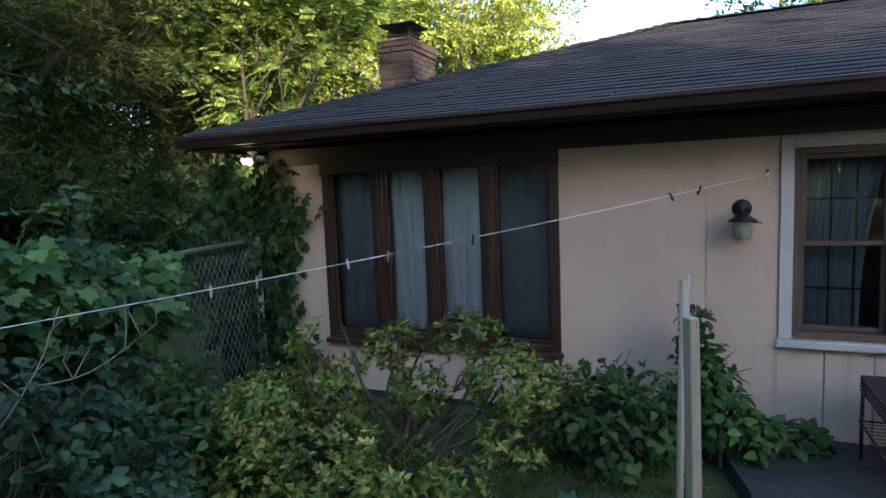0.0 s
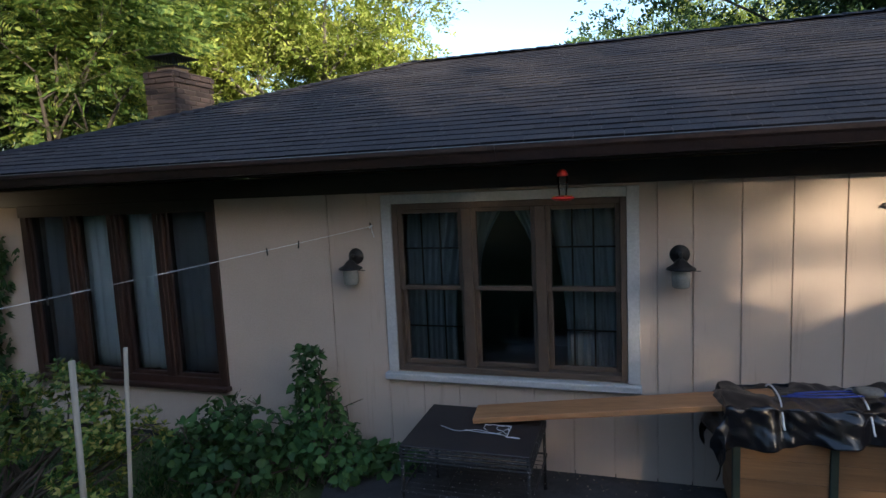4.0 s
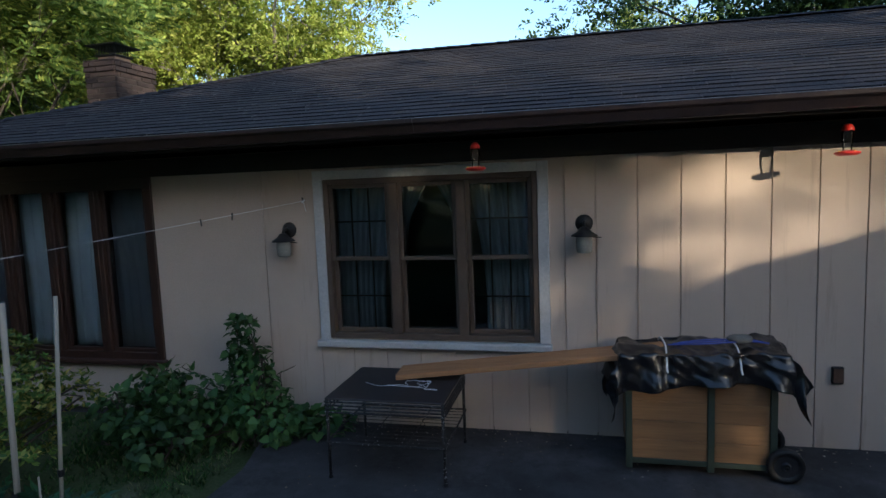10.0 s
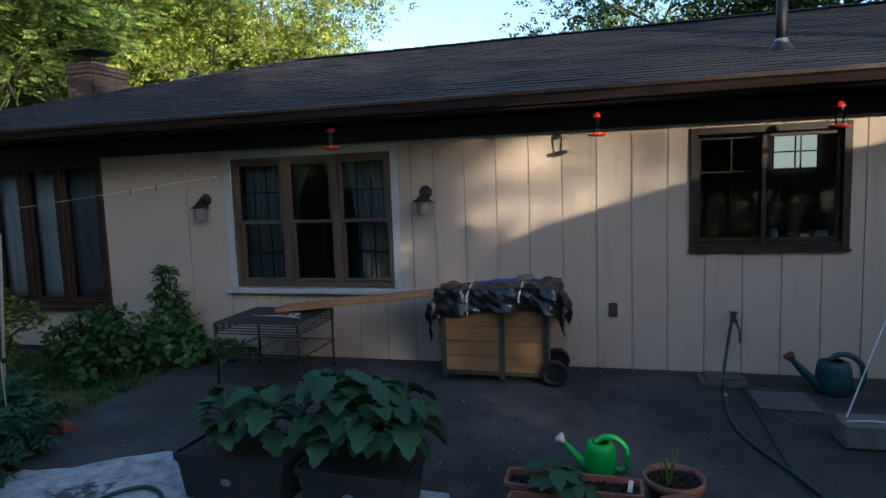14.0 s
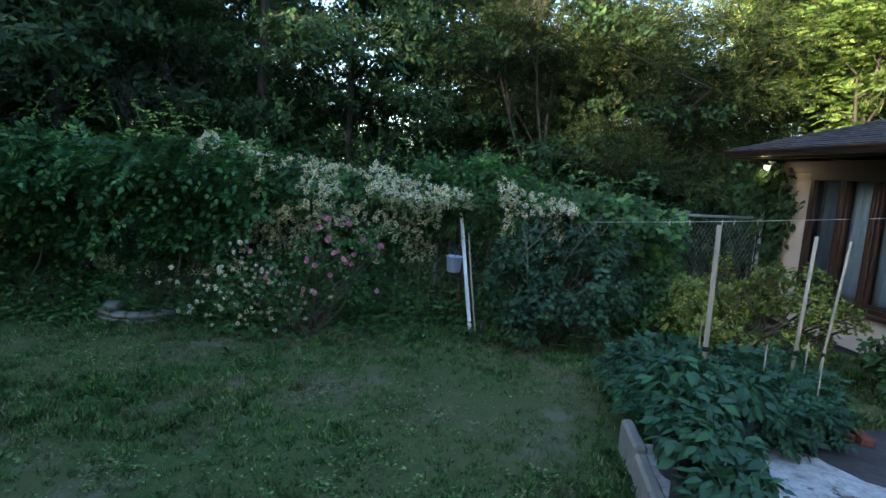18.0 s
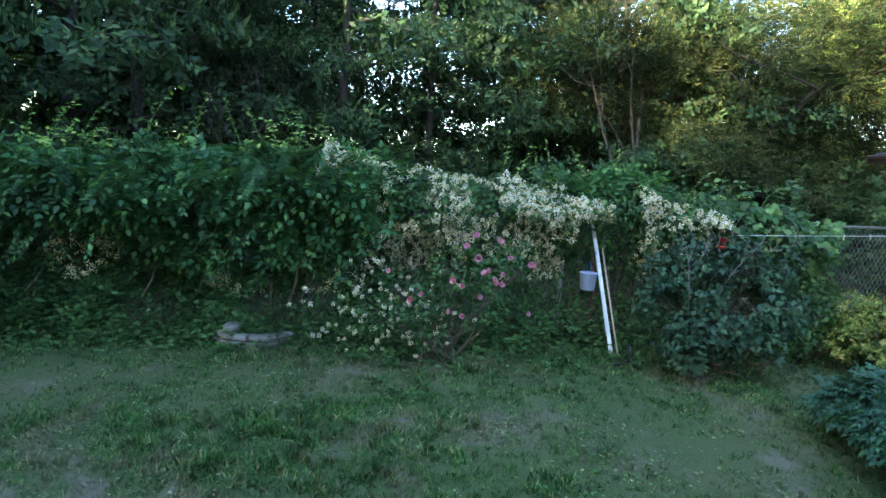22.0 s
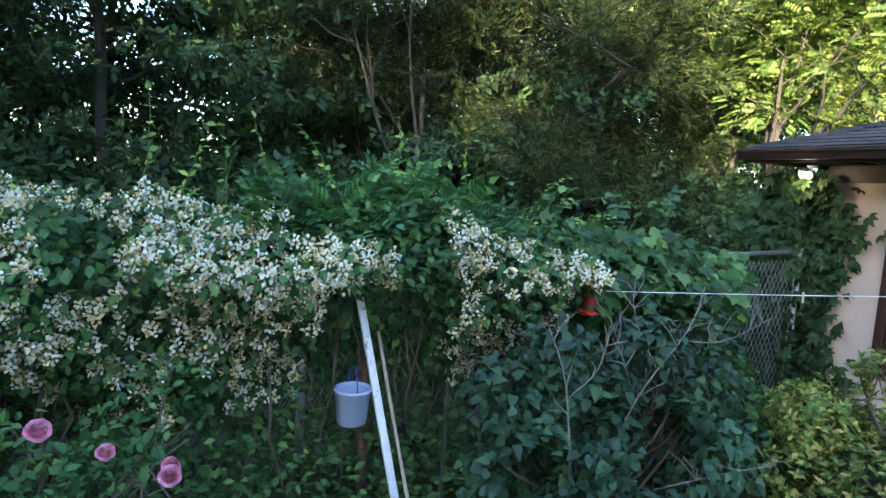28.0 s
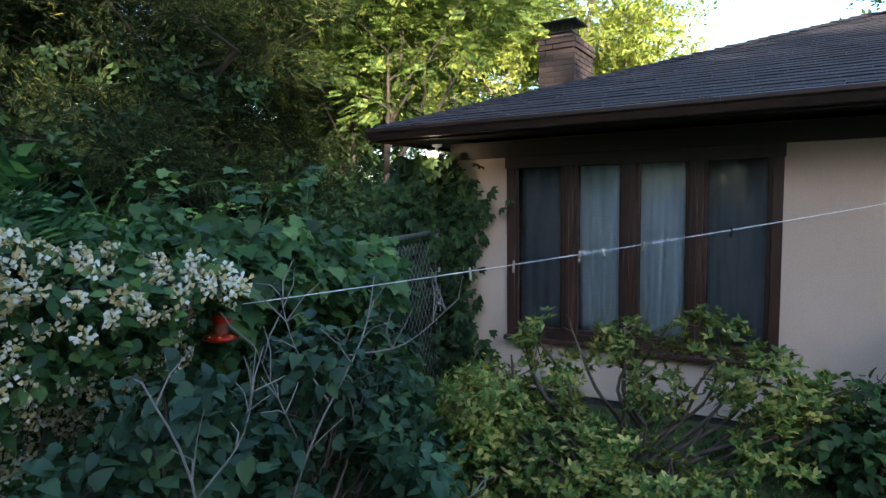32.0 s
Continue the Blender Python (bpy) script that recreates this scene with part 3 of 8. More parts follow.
def build_patio():
    """Slabs of concrete: dark and stained by the house, pale and newer in front, a straight joint between."""
    bm = bmesh.new()
    pts = [(-0.30, 4.43), (-0.05, 3.45), (-0.12, 2.25), (0.0, 1.62), (0.62, 1.75), (1.15, 2.14), (1.55, 2.05), (3.2, 1.95), (3.35, 1.45), (5.05, 1.25), (5.10, 2.62), (5.16, 4.43)]
    fine = []
    for a, b in zip(pts, pts[1:] + pts[:1]):
        for k in range(6):
            t = k / 6
            jit = 0.03 if 3 <= pts.index(a) <= 6 else 0.0
            fine.append((a[0] + (b[0] - a[0]) * t + random.uniform(-jit, jit), a[1] + (b[1] - a[1]) * t + random.uniform(-jit, jit)))
    f = bm.faces.new([bm.verts.new((x, y, 0.0)) for x, y in fine])
    r = bmesh.ops.extrude_face_region(bm, geom=[f])
    bmesh.ops.translate(bm, verts=[v for v in r["geom"] if isinstance(v, bmesh.types.BMVert)], vec=(0, 0, -0.45))
    bmesh.ops.recalc_face_normals(bm, faces=bm.faces)
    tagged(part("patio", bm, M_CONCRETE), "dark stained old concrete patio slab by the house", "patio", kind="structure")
    bm = bmesh.new()
    lo = [bm.verts.new((x, y, -0.5)) for x, y in ((5.175, 4.43), (5.115, 2.62), (5.165, 1.25), (5.165, -3.0), (12.5, -3.0), (12.5, 4.43))]
    hi = [bm.verts.new((v.co.x, v.co.y, -0.004)) for v in lo]
    bm.faces.new(hi)
    for i in range(6):
        bm.faces.new((lo[i], lo[(i + 1) % 6], hi[(i + 1) % 6], hi[i]))
    bmesh.ops.recalc_face_normals(bm, faces=bm.faces)
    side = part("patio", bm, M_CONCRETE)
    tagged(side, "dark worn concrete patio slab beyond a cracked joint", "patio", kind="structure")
    bm = bmesh.new()
    lo = [bm.verts.new((x, y, -0.5)) for x, y in ((0.28, 2.2), (0.28, 0.42), (1.95, -0.02), (4.0, -0.62), (5.15, -0.95), (5.15, 2.2))]
    hi = [bm.verts.new((v.co.x, v.co.y, -0.006)) for v in lo]
    bm.faces.new(hi)
    for i in range(6):
        bm.faces.new((lo[i], lo[(i + 1) % 6], hi[(i + 1) % 6], hi[i]))
    bmesh.ops.recalc_face_normals(bm, faces=bm.faces)
    pale = part("patio", bm, M_PEEL)
    tagged(pale, "concrete slab with ragged peeling white coating near the planters", "patio", kind="structure")


build_patio()
tagged(part("patio_joint", box((5.0, -0.9, -0.15), (5.3, 4.425, -0.014)), M_CONCRETE), "dirt-filled joint between the patio slabs", "joint", kind="structure")


# ---------------------------------------------------------------- house shell
def wall_with_holes(name, x0, x1, z0, z1, holes, y0, y1, material, label):
    """A wall along x with openings, as one mesh of blocks laid edge to edge."""
    xs = sorted({x0, x1, *[h[0] for h in holes], *[h[1] for h in holes]})
    zs = sorted({z0, z1, *[h[2] for h in holes], *[h[3] for h in holes]})
    xs, zs = [x for x in xs if x0 <= x <= x1], [z for z in zs if z0 <= z <= z1]
    bm = bmesh.new()
    solid = {}
    for i in range(len(xs) - 1):
        for k in range(len(zs) - 1):
            cx, cz = (xs[i] + xs[i + 1]) / 2, (zs[k] + zs[k + 1]) / 2
            solid[i, k] = not any(h[0] < cx < h[1] and h[2] < cz < h[3] for h in holes)
    cache = {}

    def vert(x, y, z):
        key = (round(x, 4), y, round(z, 4))
        if key not in cache:
            cache[key] = bm.verts.new(key)
        return cache[key]

    for (i, k), s in solid.items():
        if not s:
            continue
        a, b, c, d = xs[i], xs[i + 1], zs[k], zs[k + 1]
        bm.faces.new([vert(a, y0, c), vert(b, y0, c), vert(b, y0, d), vert(a, y0, d)])
        bm.faces.new([vert(a, y1, d), vert(b, y1, d), vert(b, y1, c), vert(a, y1, c)])
        for (di, dk), q in (((-1, 0), ((a, c), (a, d))), ((1, 0), ((b, d), (b, c))), ((0, -1), ((b, c), (a, c))), ((0, 1), ((a, d), (b, d)))):
            if not solid.get((i + di, k + dk), False):
                (xa, za), (xb, zb) = q
                bm.faces.new([vert(xa, y0, za), vert(xb, y0, zb), vert(xb, y1, zb), vert(xa, y1, za)])
    ob = part(name, bm, material)
    return tagged(ob, label, "wall", kind="structure")


WIN_B = (-3.69, -1.40, 0.49, 2.20)
WIN_T = (0.27, 2.06, 0.745, 2.10)
WIN_K = (4.81, 6.04, 1.10, 2.15)
wall_south = wall_with_holes("wall_south", CORNER_X, EAST_X, 0.02, 2.36, [WIN_B, WIN_T, WIN_K], WALL_Y + 0.012, WALL_Y + 0.16, M_STUCCO,
                             "cream painted house wall with vertical board siding")
part("wall_west", box((CORNER_X, WALL_Y + 0.16, 0.02), (CORNER_X + 0.15, NORTH_Y, 2.36)), M_STUCCO)
tagged(bpy.data.objects["wall_west"], "cream painted end wall of the house", "wall", kind="structure")
part("wall_north", box((CORNER_X, NORTH_Y, 0.02), (EAST_X, NORTH_Y + 0.15, 2.36)), M_STUCCO)
tagged(bpy.data.objects["wall_north"], "cream painted back wall of the house", "wall", kind="structure")
part("wall_east", box((EAST_X - 0.15, WALL_Y + 0.16, 0.02), (EAST_X, NORTH_Y, 2.36)), M_STUCCO)
tagged(bpy.data.objects["wall_east"], "cream painted far end wall of the house", "wall", kind="structure")
tagged(part("foundation", box((CORNER_X + 0.01, WALL_Y + 0.03, -0.4), (EAST_X - 0.01, NORTH_Y, 0.02)), M_CONCRETE), "low concrete foundation under the house wall", "foundation", kind="structure")
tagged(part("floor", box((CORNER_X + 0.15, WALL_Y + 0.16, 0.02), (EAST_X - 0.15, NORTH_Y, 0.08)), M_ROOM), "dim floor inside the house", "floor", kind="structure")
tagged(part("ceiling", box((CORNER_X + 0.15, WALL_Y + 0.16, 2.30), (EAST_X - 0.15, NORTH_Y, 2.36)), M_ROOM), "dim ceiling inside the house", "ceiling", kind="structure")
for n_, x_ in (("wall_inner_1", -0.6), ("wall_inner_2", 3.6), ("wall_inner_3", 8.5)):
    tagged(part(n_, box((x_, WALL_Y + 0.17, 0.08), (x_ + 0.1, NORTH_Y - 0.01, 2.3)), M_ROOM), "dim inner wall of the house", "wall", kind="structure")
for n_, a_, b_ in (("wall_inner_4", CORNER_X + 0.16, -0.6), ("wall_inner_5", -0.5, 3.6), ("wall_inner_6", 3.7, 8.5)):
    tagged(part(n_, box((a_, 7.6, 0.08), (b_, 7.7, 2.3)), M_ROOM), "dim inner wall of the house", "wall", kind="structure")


def build_siding():
    """Boards about a foot wide with narrow dark gaps, cut round the windows; broad plain panels near the corner."""
    wide = [(-4.30, -3.08), (-3.08, -1.86), (-1.86, -0.30), (-0.30, 0.18)]
    boards = wide + [(0.18 + i * 0.2974, 0.18 + (i + 1) * 0.2974) for i in range(7)]
    x = 0.18 + 7 * 0.2974
    boards += [(x, 2.496)]
    x = 2.496
    while x < EAST_X - 0.1:
        boards.append((x, min(x + 0.3048, EAST_X)))
        x += 0.3048
    gap = 0.0035
    for a, b in boards:
        spans = [(0.0, 2.30)]
        for wx0, wx1, wz0, wz1 in (WIN_B, (0.19, 2.14, 0.66, 2.18), WIN_K):
            nxt = []
            for s in spans:
                if len(s) > 2:
                    nxt.append(s)
                    continue
                z0, z1 = s
                if b <= wx0 + 1e-3 or a >= wx1 - 1e-3:
                    nxt.append((z0, z1))
                elif a >= wx0 - 0.02 and b <= wx1 + 0.02:
                    nxt += [(z0, wz0), (wz1, z1)]
                else:
                    nxt.append((z0, z1, wx0, wx1, wz0, wz1))
            spans = nxt
        for s in spans:
            bm = bmesh.new()
            lo, hi = a + gap, b - gap
            g = 0.0 if (b - a) > 0.5 else gap
            if a in (-3.08, -1.86):
                lo = a + 0.0004
            if b in (-3.08, -1.86):
                hi = b - 0.0004
            if len(s) == 2:
                z0, z1 = s
                if z1 - z0 < 0.02:
                    bm.free()
                    continue
                add_box(bm, (lo, WALL_Y - 0.004, z0), (hi, WALL_Y + 0.0115, z1), 0.0025 if b - a < 0.6 else 0)
            else:
                z0, z1, wx0, wx1, wz0, wz1 = s
                add_box(bm, (lo, WALL_Y - 0.004, z0), (hi, WALL_Y + 0.0115, wz0))
                if z1 > wz1:
                    add_box(bm, (lo, WALL_Y - 0.004, wz1), (hi, WALL_Y + 0.0115, z1))
                if wx0 > lo:
                    add_box(bm, (lo, WALL_Y - 0.004, wz0), (min(wx0, hi), WALL_Y + 0.0115, min(wz1, z1)))
                if wx1 < hi:
                    add_box(bm, (max(wx1, lo), WALL_Y - 0.004, wz0), (hi, WALL_Y + 0.0115, min(wz1, z1)))
            part("siding_board", bm, M_STUCCO if b - a > 0.6 else M_SIDING, wall_south)
    # a half-round batten with a rusty end beside the window and a thin crack line
    part("corner_batten", box((0.165, WALL_Y - 0.012, 0.0), (0.182, WALL_Y - 0.004, 0.655), 0.003), M_SIDING, wall_south)


build_siding()


# ---------------------------------------------------------------- roof
def build_roof():
    W, E = CORNER_X - 0.50, EAST_X + 0.6
    hx = W + (RIDGE_Y - EAVE_Y)
    roof = empty("roof")
    tagged(roof, "low hipped roof of dark asphalt shingles", "roof", kind="structure")
    bm = bmesh.new()
    NY = 2 * RIDGE_Y - EAVE_Y
    c = [bm.verts.new(p) for p in ((W, EAVE_Y, EAVE_Z), (E, EAVE_Y, EAVE_Z), (E, NY, EAVE_Z), (W, NY, EAVE_Z), (hx, RIDGE_Y, RIDGE_Z), (E - (RIDGE_Y - EAVE_Y), RIDGE_Y, RIDGE_Z))]
    for q in ((0, 1, 5, 4), (1, 2, 5), (2, 3, 4, 5), (3, 0, 4)):
        bm.faces.new([c[i] for i in q])
    bm.faces.new([c[3], c[2], c[1], c[0]])
    part("deck", bm, M_BROWNH, roof)
    # courses of shingle tabs, each one a thin wedge
    rng = np.random.default_rng(5)
    V, T, B, BT = [], [], [], []
    expo = 0.14
    run = math.hypot(RIDGE_Y - EAVE_Y, RIDGE_Z - EAVE_Z)
    sy, sz = (RIDGE_Y - EAVE_Y) / run, (RIDGE_Z - EAVE_Z) / run

    def tab(corners, th0, th1, nrm):
        b = len(V)
        p0, p1, p2, p3 = [np.array(p) for p in corners]
        n_ = np.array(nrm)
        V.extend([p0 + n_ * th0, p1 + n_ * th0, p2 + n_ * th1, p3 + n_ * th1, p0, p1])
        T.extend([(b, b + 1, b + 2), (b, b + 2, b + 3)])
        k = len(B)
        B.extend([p0, p1, p1 + n_ * th0, p0 + n_ * th0])
        BT.extend([(k, k + 1, k + 2), (k, k + 2, k + 3)])

    rows = int(run / expo) + 1
    for r in range(rows):
        s0, s1 = r * expo, min(run, (r + 1) * expo + 0.05)
        y0, y1 = EAVE_Y + s0 * sy - (0.03 if r == 0 else 0), EAVE_Y + s1 * sy
        z0, z1 = EAVE_Z + s0 * sz, EAVE_Z + s1 * sz
        left = W + (y0 - EAVE_Y)
        right = E - (y0 - EAVE_Y)
        x = left + rng.uniform(-0.25, 0)
        wob = rng.uniform(-0.004, 0.004)
        while x < min(right, 12.0):
            w = rng.uniform(0.16, 0.36)
            a, b = max(x, left), min(x + w - 0.004, right)
            if b - a > 0.03:
                th = rng.uniform(0.011, 0.016)
                dy = wob + rng.uniform(-0.003, 0.003)
                a1 = max(a, W + (y1 - EAVE_Y))
                b1 = min(b, E - (y1 - EAVE_Y))
                if b1 > a1:
                    tab(((a, y0 + dy, z0), (b, y0 + dy, z0), (b1, y1, z1), (a1, y1, z1)), th, 0.004, (0, -sz, sy))
            x += w
    part("shingle_edges", tri_mesh("shingle_edges", B, BT, M_SHADE_EDGE), None, roof, "cut edges of the shingle courses, darkened as their shadow lines")["kind"] = "stuff"
    part("shingle_field", tri_mesh("shingle_field", V, T, M_SHINGLE), None, roof, "overlapping courses of dark grey shingle tabs")["kind"] = "stuff"
    V, T = [], []
    for r in range(rows):
        s0, s1 = r * expo, min(run, (r + 1) * expo + 0.05)
        x0, x1 = W + s0 * sy - (0.03 if r == 0 else 0), W + s1 * sy
        z0, z1 = EAVE_Z + s0 * sz, EAVE_Z + s1 * sz
        lo, hi = EAVE_Y + (x0 - W), NY - (x0 - W)
        y = lo
        while y < hi:
            w = rng.uniform(0.2, 0.4)
            a, b = y, min(y + w - 0.004, hi)
            a1, b1 = max(a, EAVE_Y + (x1 - W)), min(b, NY - (x1 - W))
            if b - a > 0.03 and b1 > a1:
                tab(((x0, b, z0), (x0, a, z0), (x1, a1, z1), (x1, b1, z1)), rng.uniform(0.011, 0.018), 0.004, (-sz, 0, sy))
            y += w
    part("shingle_field", tri_mesh("shingle_field", V, T, M_SHINGLE), None, roof)["kind"] = "stuff"
    # caps along the hip and the ridge
    V, T = [], []

    def cap_line(p, q, n):
        p, q = Vector(p), Vector(q)
        d = (q - p).normalized()
        side = d.cross(Vector((0, 0, 1))).normalized()
        for i in range(n):
            a, b = p.lerp(q, i / n), p.lerp(q, (i + 1.25) / n)
            lift = 0.03 + rng.uniform(0, 0.007)
            k = len(V)
            for o, h in ((a, lift), (b, lift - 0.012)):
                V.extend([o + side * 0.13 + Vector((0, 0, h - 0.045)), o + Vector((0, 0, h)), o - side * 0.13 + Vector((0, 0, h - 0.045))])
            V.extend([a + side * 0.13 + Vector((0, 0, lift - 0.06)), a + Vector((0, 0, lift - 0.018)), a - side * 0.13 + Vector((0, 0, lift - 0.06))])
            T.extend([(k, k + 1, k + 4), (k, k + 4, k + 3), (k + 1, k + 2, k + 5), (k + 1, k + 5, k + 4), (k, k + 6, k + 7), (k, k + 7, k + 1), (k + 1, k + 7, k + 8), (k + 1, k + 8, k + 2)])

    cap_line((W, EAVE_Y, EAVE_Z), (hx, RIDGE_Y, RIDGE_Z + 0.01), 42)
    cap_line((hx - 0.05, RIDGE_Y, RIDGE_Z + 0.01), (E - (RIDGE_Y - EAVE_Y), RIDGE_Y, RIDGE_Z + 0.01), 60)
    part("ridge_cap", tri_mesh("ridge_cap", [tuple(v) for v in V], T, M_SHINGLE), None, roof, "overlapping shingle caps along hip and ridge")
    # soffit, fascia and frieze
    part("soffit", box((W + 0.03, EAVE_Y + 0.03, EAVE_Z - 0.09), (E - 0.03, WALL_Y + 0.05, EAVE_Z - 0.075)), M_BROWNH, roof)
    part("soffit", box((W + 0.03, WALL_Y + 0.051, EAVE_Z - 0.09), (CORNER_X + 0.05, NY - 0.03, EAVE_Z - 0.075)), M_BROWNH, roof)
    part("fascia", box((W, EAVE_Y, EAVE_Z - 0.13), (E, EAVE_Y + 0.028, EAVE_Z - 0.004), 0.003), M_BROWNH, roof)
    part("fascia", box((W, EAVE_Y + 0.0285, EAVE_Z - 0.13), (W + 0.028, NY, EAVE_Z - 0.004), 0.003), M_BROWN, roof)
    part("frieze_board", box((CORNER_X - 0.005, WALL_Y - 0.03, 2.195), (EAST_X, WALL_Y - 0.0045, 2.352), 0.003), M_BROWNH, roof)
    return W, E


ROOF_W, ROOF_E = build_roof()


def build_gutter():
    """A square-lipped gutter: open trough with a rolled front lip, in lengths with joints."""
    g = empty("gutter", (0, 0, 0))
    tagged(g, "dark brown metal rain gutter along the eave", "gutter")
    prof = [(0.0, 0.0), (-0.005, -0.10), (-0.075, -0.10), (-0.10, -0.045), (-0.118, -0.03), (-0.118, 0.0), (-0.105, 0.006), (-0.105, -0.004), (-0.11, -0.006), (-0.11, -0.026), (-0.094, -0.04), (-0.07, -0.094), (-0.008, -0.094), (-0.004, 0.0)]
    x = ROOF_W - 0.02
    while x < ROOF_E:
        x1 = min(x + 3.05, ROOF_E)
        bm = bmesh.new()
        rings = [[bm.verts.new((px, EAVE_Y - 0.002 + dy, EAVE_Z - 0.012 + dz)) for dy, dz in prof] for px in (x, x1 - 0.002)]
        for k in range(len(prof)):
            j = (k + 1) % len(prof)
            bm.faces.new((rings[0][k], rings[0][j], rings[1][j], rings[1][k]))
        bm.faces.new(rings[0][::-1])
        bm.faces.new(rings[1])
        part("gutter_length", bm, M_GUTTER, g)
        x = x1
    part("end_cap", box((ROOF_W - 0.024, EAVE_Y - 0.12, EAVE_Z - 0.115), (ROOF_W - 0.0205, EAVE_Y - 0.002, EAVE_Z - 0.006), 0.001), M_GUTTER, g)
    for xx in (-1.87, 1.18, 4.23, 7.28):
        part("joint_sleeve", box((xx - 0.05, EAVE_Y - 0.122, EAVE_Z - 0.045), (xx + 0.05, EAVE_Y - 0.1195, EAVE_Z - 0.01), 0.001), M_GUTTER, g)


build_gutter()


def build_chimney():
    x0, x1, y0, y1, zt = -4.42, -3.92, 6.99, 7.80, 3.945
    ch = empty("chimney", (0, 0, 0))
    tagged(ch, "brick chimney with shade in its dark colour and a metal spark cap", "chimney")
    part("core", box((x0 + 0.012, y0 + 0.012, 2.4), (x1 - 0.012, y1 - 0.012, zt - 0.004)), M_MORTAR, ch)
    bl, bh, bw = 0.20, 0.06, 0.05
    brick_x = finish(box((0, 0, 0), (bl, bw, bh), 0.004), "brick", M_BRICK)
    brick_y = finish(box((0, 0, 0), (bw, bl, bh), 0.004), "brick", M_BRICK)
    hb_x = finish(box((0, 0, 0), (0.095, bw, bh), 0.004), "brick", M_BRICK)
    hb_y = finish(box((0, 0, 0), (bw, 0.095, bh), 0.004), "brick", M_BRICK)
    row, z = 0, 2.93
    while z < zt - 0.03:
        out = 0.022 if z > zt - 0.16 else 0.0
        off = 0.105 if row % 2 else 0.0
        for face in ("s", "e"):
            length = (x1 - x0) if face == "s" else (y1 - y0)
            u = -off
            while u < length - 0.02:
                a, b = max(u, 0), min(u + bl, length)
                full = b - a > 0.15
                if b - a > 0.06:
                    if face == "s":
                        ob = part("brick", brick_x if full else hb_x, None, ch)
                        ob.location = (x0 + (a if full else min(a, length - 0.095)) if not (full and a + bl > length) else x1 - bl, y0 - out, z)
                    else:
                        ob = part("brick", brick_y if full else hb_y, None, ch)
                        ob.location = (x1 - bw + out, y0 + (a if not (full and a + bl > length) else length - bl) + 0.001, z + 0.0005)
                u += bl + 0.012
        z += bh + 0.013
        row += 1
    part("crown", box((x0 - 0.01, y0 - 0.01, zt), (x1 + 0.01, y1 + 0.01, zt + 0.025), 0.008), M_BRICK, ch)
    fx, fy = (x0 + x1) / 2, y0 + 0.30
    part("flue_tile", box((fx - 0.15, fy - 0.15, zt + 0.02), (fx + 0.15, fy + 0.15, zt + 0.12), 0.01), M_FLUE, ch, "buff clay flue tile")
    cap = empty("spark_cap", (0, 0, 0))
    cap.parent = ch
    bm = bmesh.new()
    for k in range(7):
        for s in (-1, 1):
            u = -0.15 + k * 0.05
            add_tube(bm, [(fx + u, fy + s * 0.16, zt + 0.11), (fx + u, fy + s * 0.16, zt + 0.24)], 0.004, 4)
            add_tube(bm, [(fx + s * 0.16, fy + u, zt + 0.11), (fx + s * 0.16, fy + u, zt + 0.24)], 0.004, 4)
    part("mesh_cage", bm, M_DARKMETAL, cap)
    part("cap_base", box((fx - 0.18, fy - 0.18, zt + 0.10), (fx + 0.18, fy + 0.18, zt + 0.12), 0.004), M_DARKMETAL, cap)
    bm = bmesh.new()
    lidv = [bm.verts.new((fx + sx * 0.25, fy + sy * 0.25, zt + 0.235)) for sx, sy in ((-1, -1), (1, -1), (1, 1), (-1, 1))]
    upv = [bm.verts.new((fx + sx * 0.26, fy + sy * 0.26, zt + 0.252)) for sx, sy in ((-1, -1), (1, -1), (1, 1), (-1, 1))]
    top = [bm.verts.new((fx + sx * 0.08, fy + sy * 0.08, zt + 0.31)) for sx, sy in ((-1, -1), (1, -1), (1, 1), (-1, 1))]
    bm.faces.new(lidv[::-1])
    for i in range(4):
        j = (i + 1) % 4
        bm.faces.new((lidv[i], lidv[j], upv[j], upv[i]))
        bm.faces.new((upv[i], upv[j], top[j], top[i]))
    bm.faces.new(top)
    part("cap_lid", bm, M_DARKMETAL, cap, "dark metal hipped cap lid")


build_chimney()


def build_vent():
    v = empty("roof_vent", (5.62, 4.86, 2.80))
    tagged(v, "grey plumbing vent pipe with a flashing boot on the shingles", "vent pipe")
    part("flashing", lathe([(0.13, 0.0), (0.125, 0.02), (0.06, 0.09), (0.05, 0.10)], 14), M_DARKMETAL, v, smooth=True)
    part("pipe", tube([(0, 0, -0.05), (0, 0, 0.62)], 0.045, 12), M_DARKMETAL, v, smooth=True)
    part("collar", lathe([(0.055, 0.09), (0.06, 0.11), (0.05, 0.13)], 12), M_GALV, v)


build_vent()


# ---------------------------------------------------------------- windows
def pane(parent, x0, x1, z0, z1, y):
    bm = box((x0, y, z0), (x1, y + 0.004, z1))
    bmesh.ops.reverse_faces(bm, faces=[f for f in bm.faces if f.normal.y > 0.5])
    ob = part("pane", bm, M_GLASS, parent)
    ob.visible_shadow = False
    return ob


def frame_bars(parent, name, x0, x1, z0, z1, y0, y1, w, material):
    """Two stiles and two rails round an opening, butted end to end."""
    part(name, box((x0, y0, z0), (x0 + w, y1, z1), 0.004), material, parent)
    part(name, box((x1 - w, y0, z0), (x1, y1, z1), 0.004), material, parent)
    part(name, box((x0 + w, y0 + 0.001, z0), (x1 - w, y1, z0 + w), 0.004), material, parent)
    part(name, box((x0 + w, y0 + 0.001, z1 - w), (x1 - w, y1, z1), 0.004), material, parent)


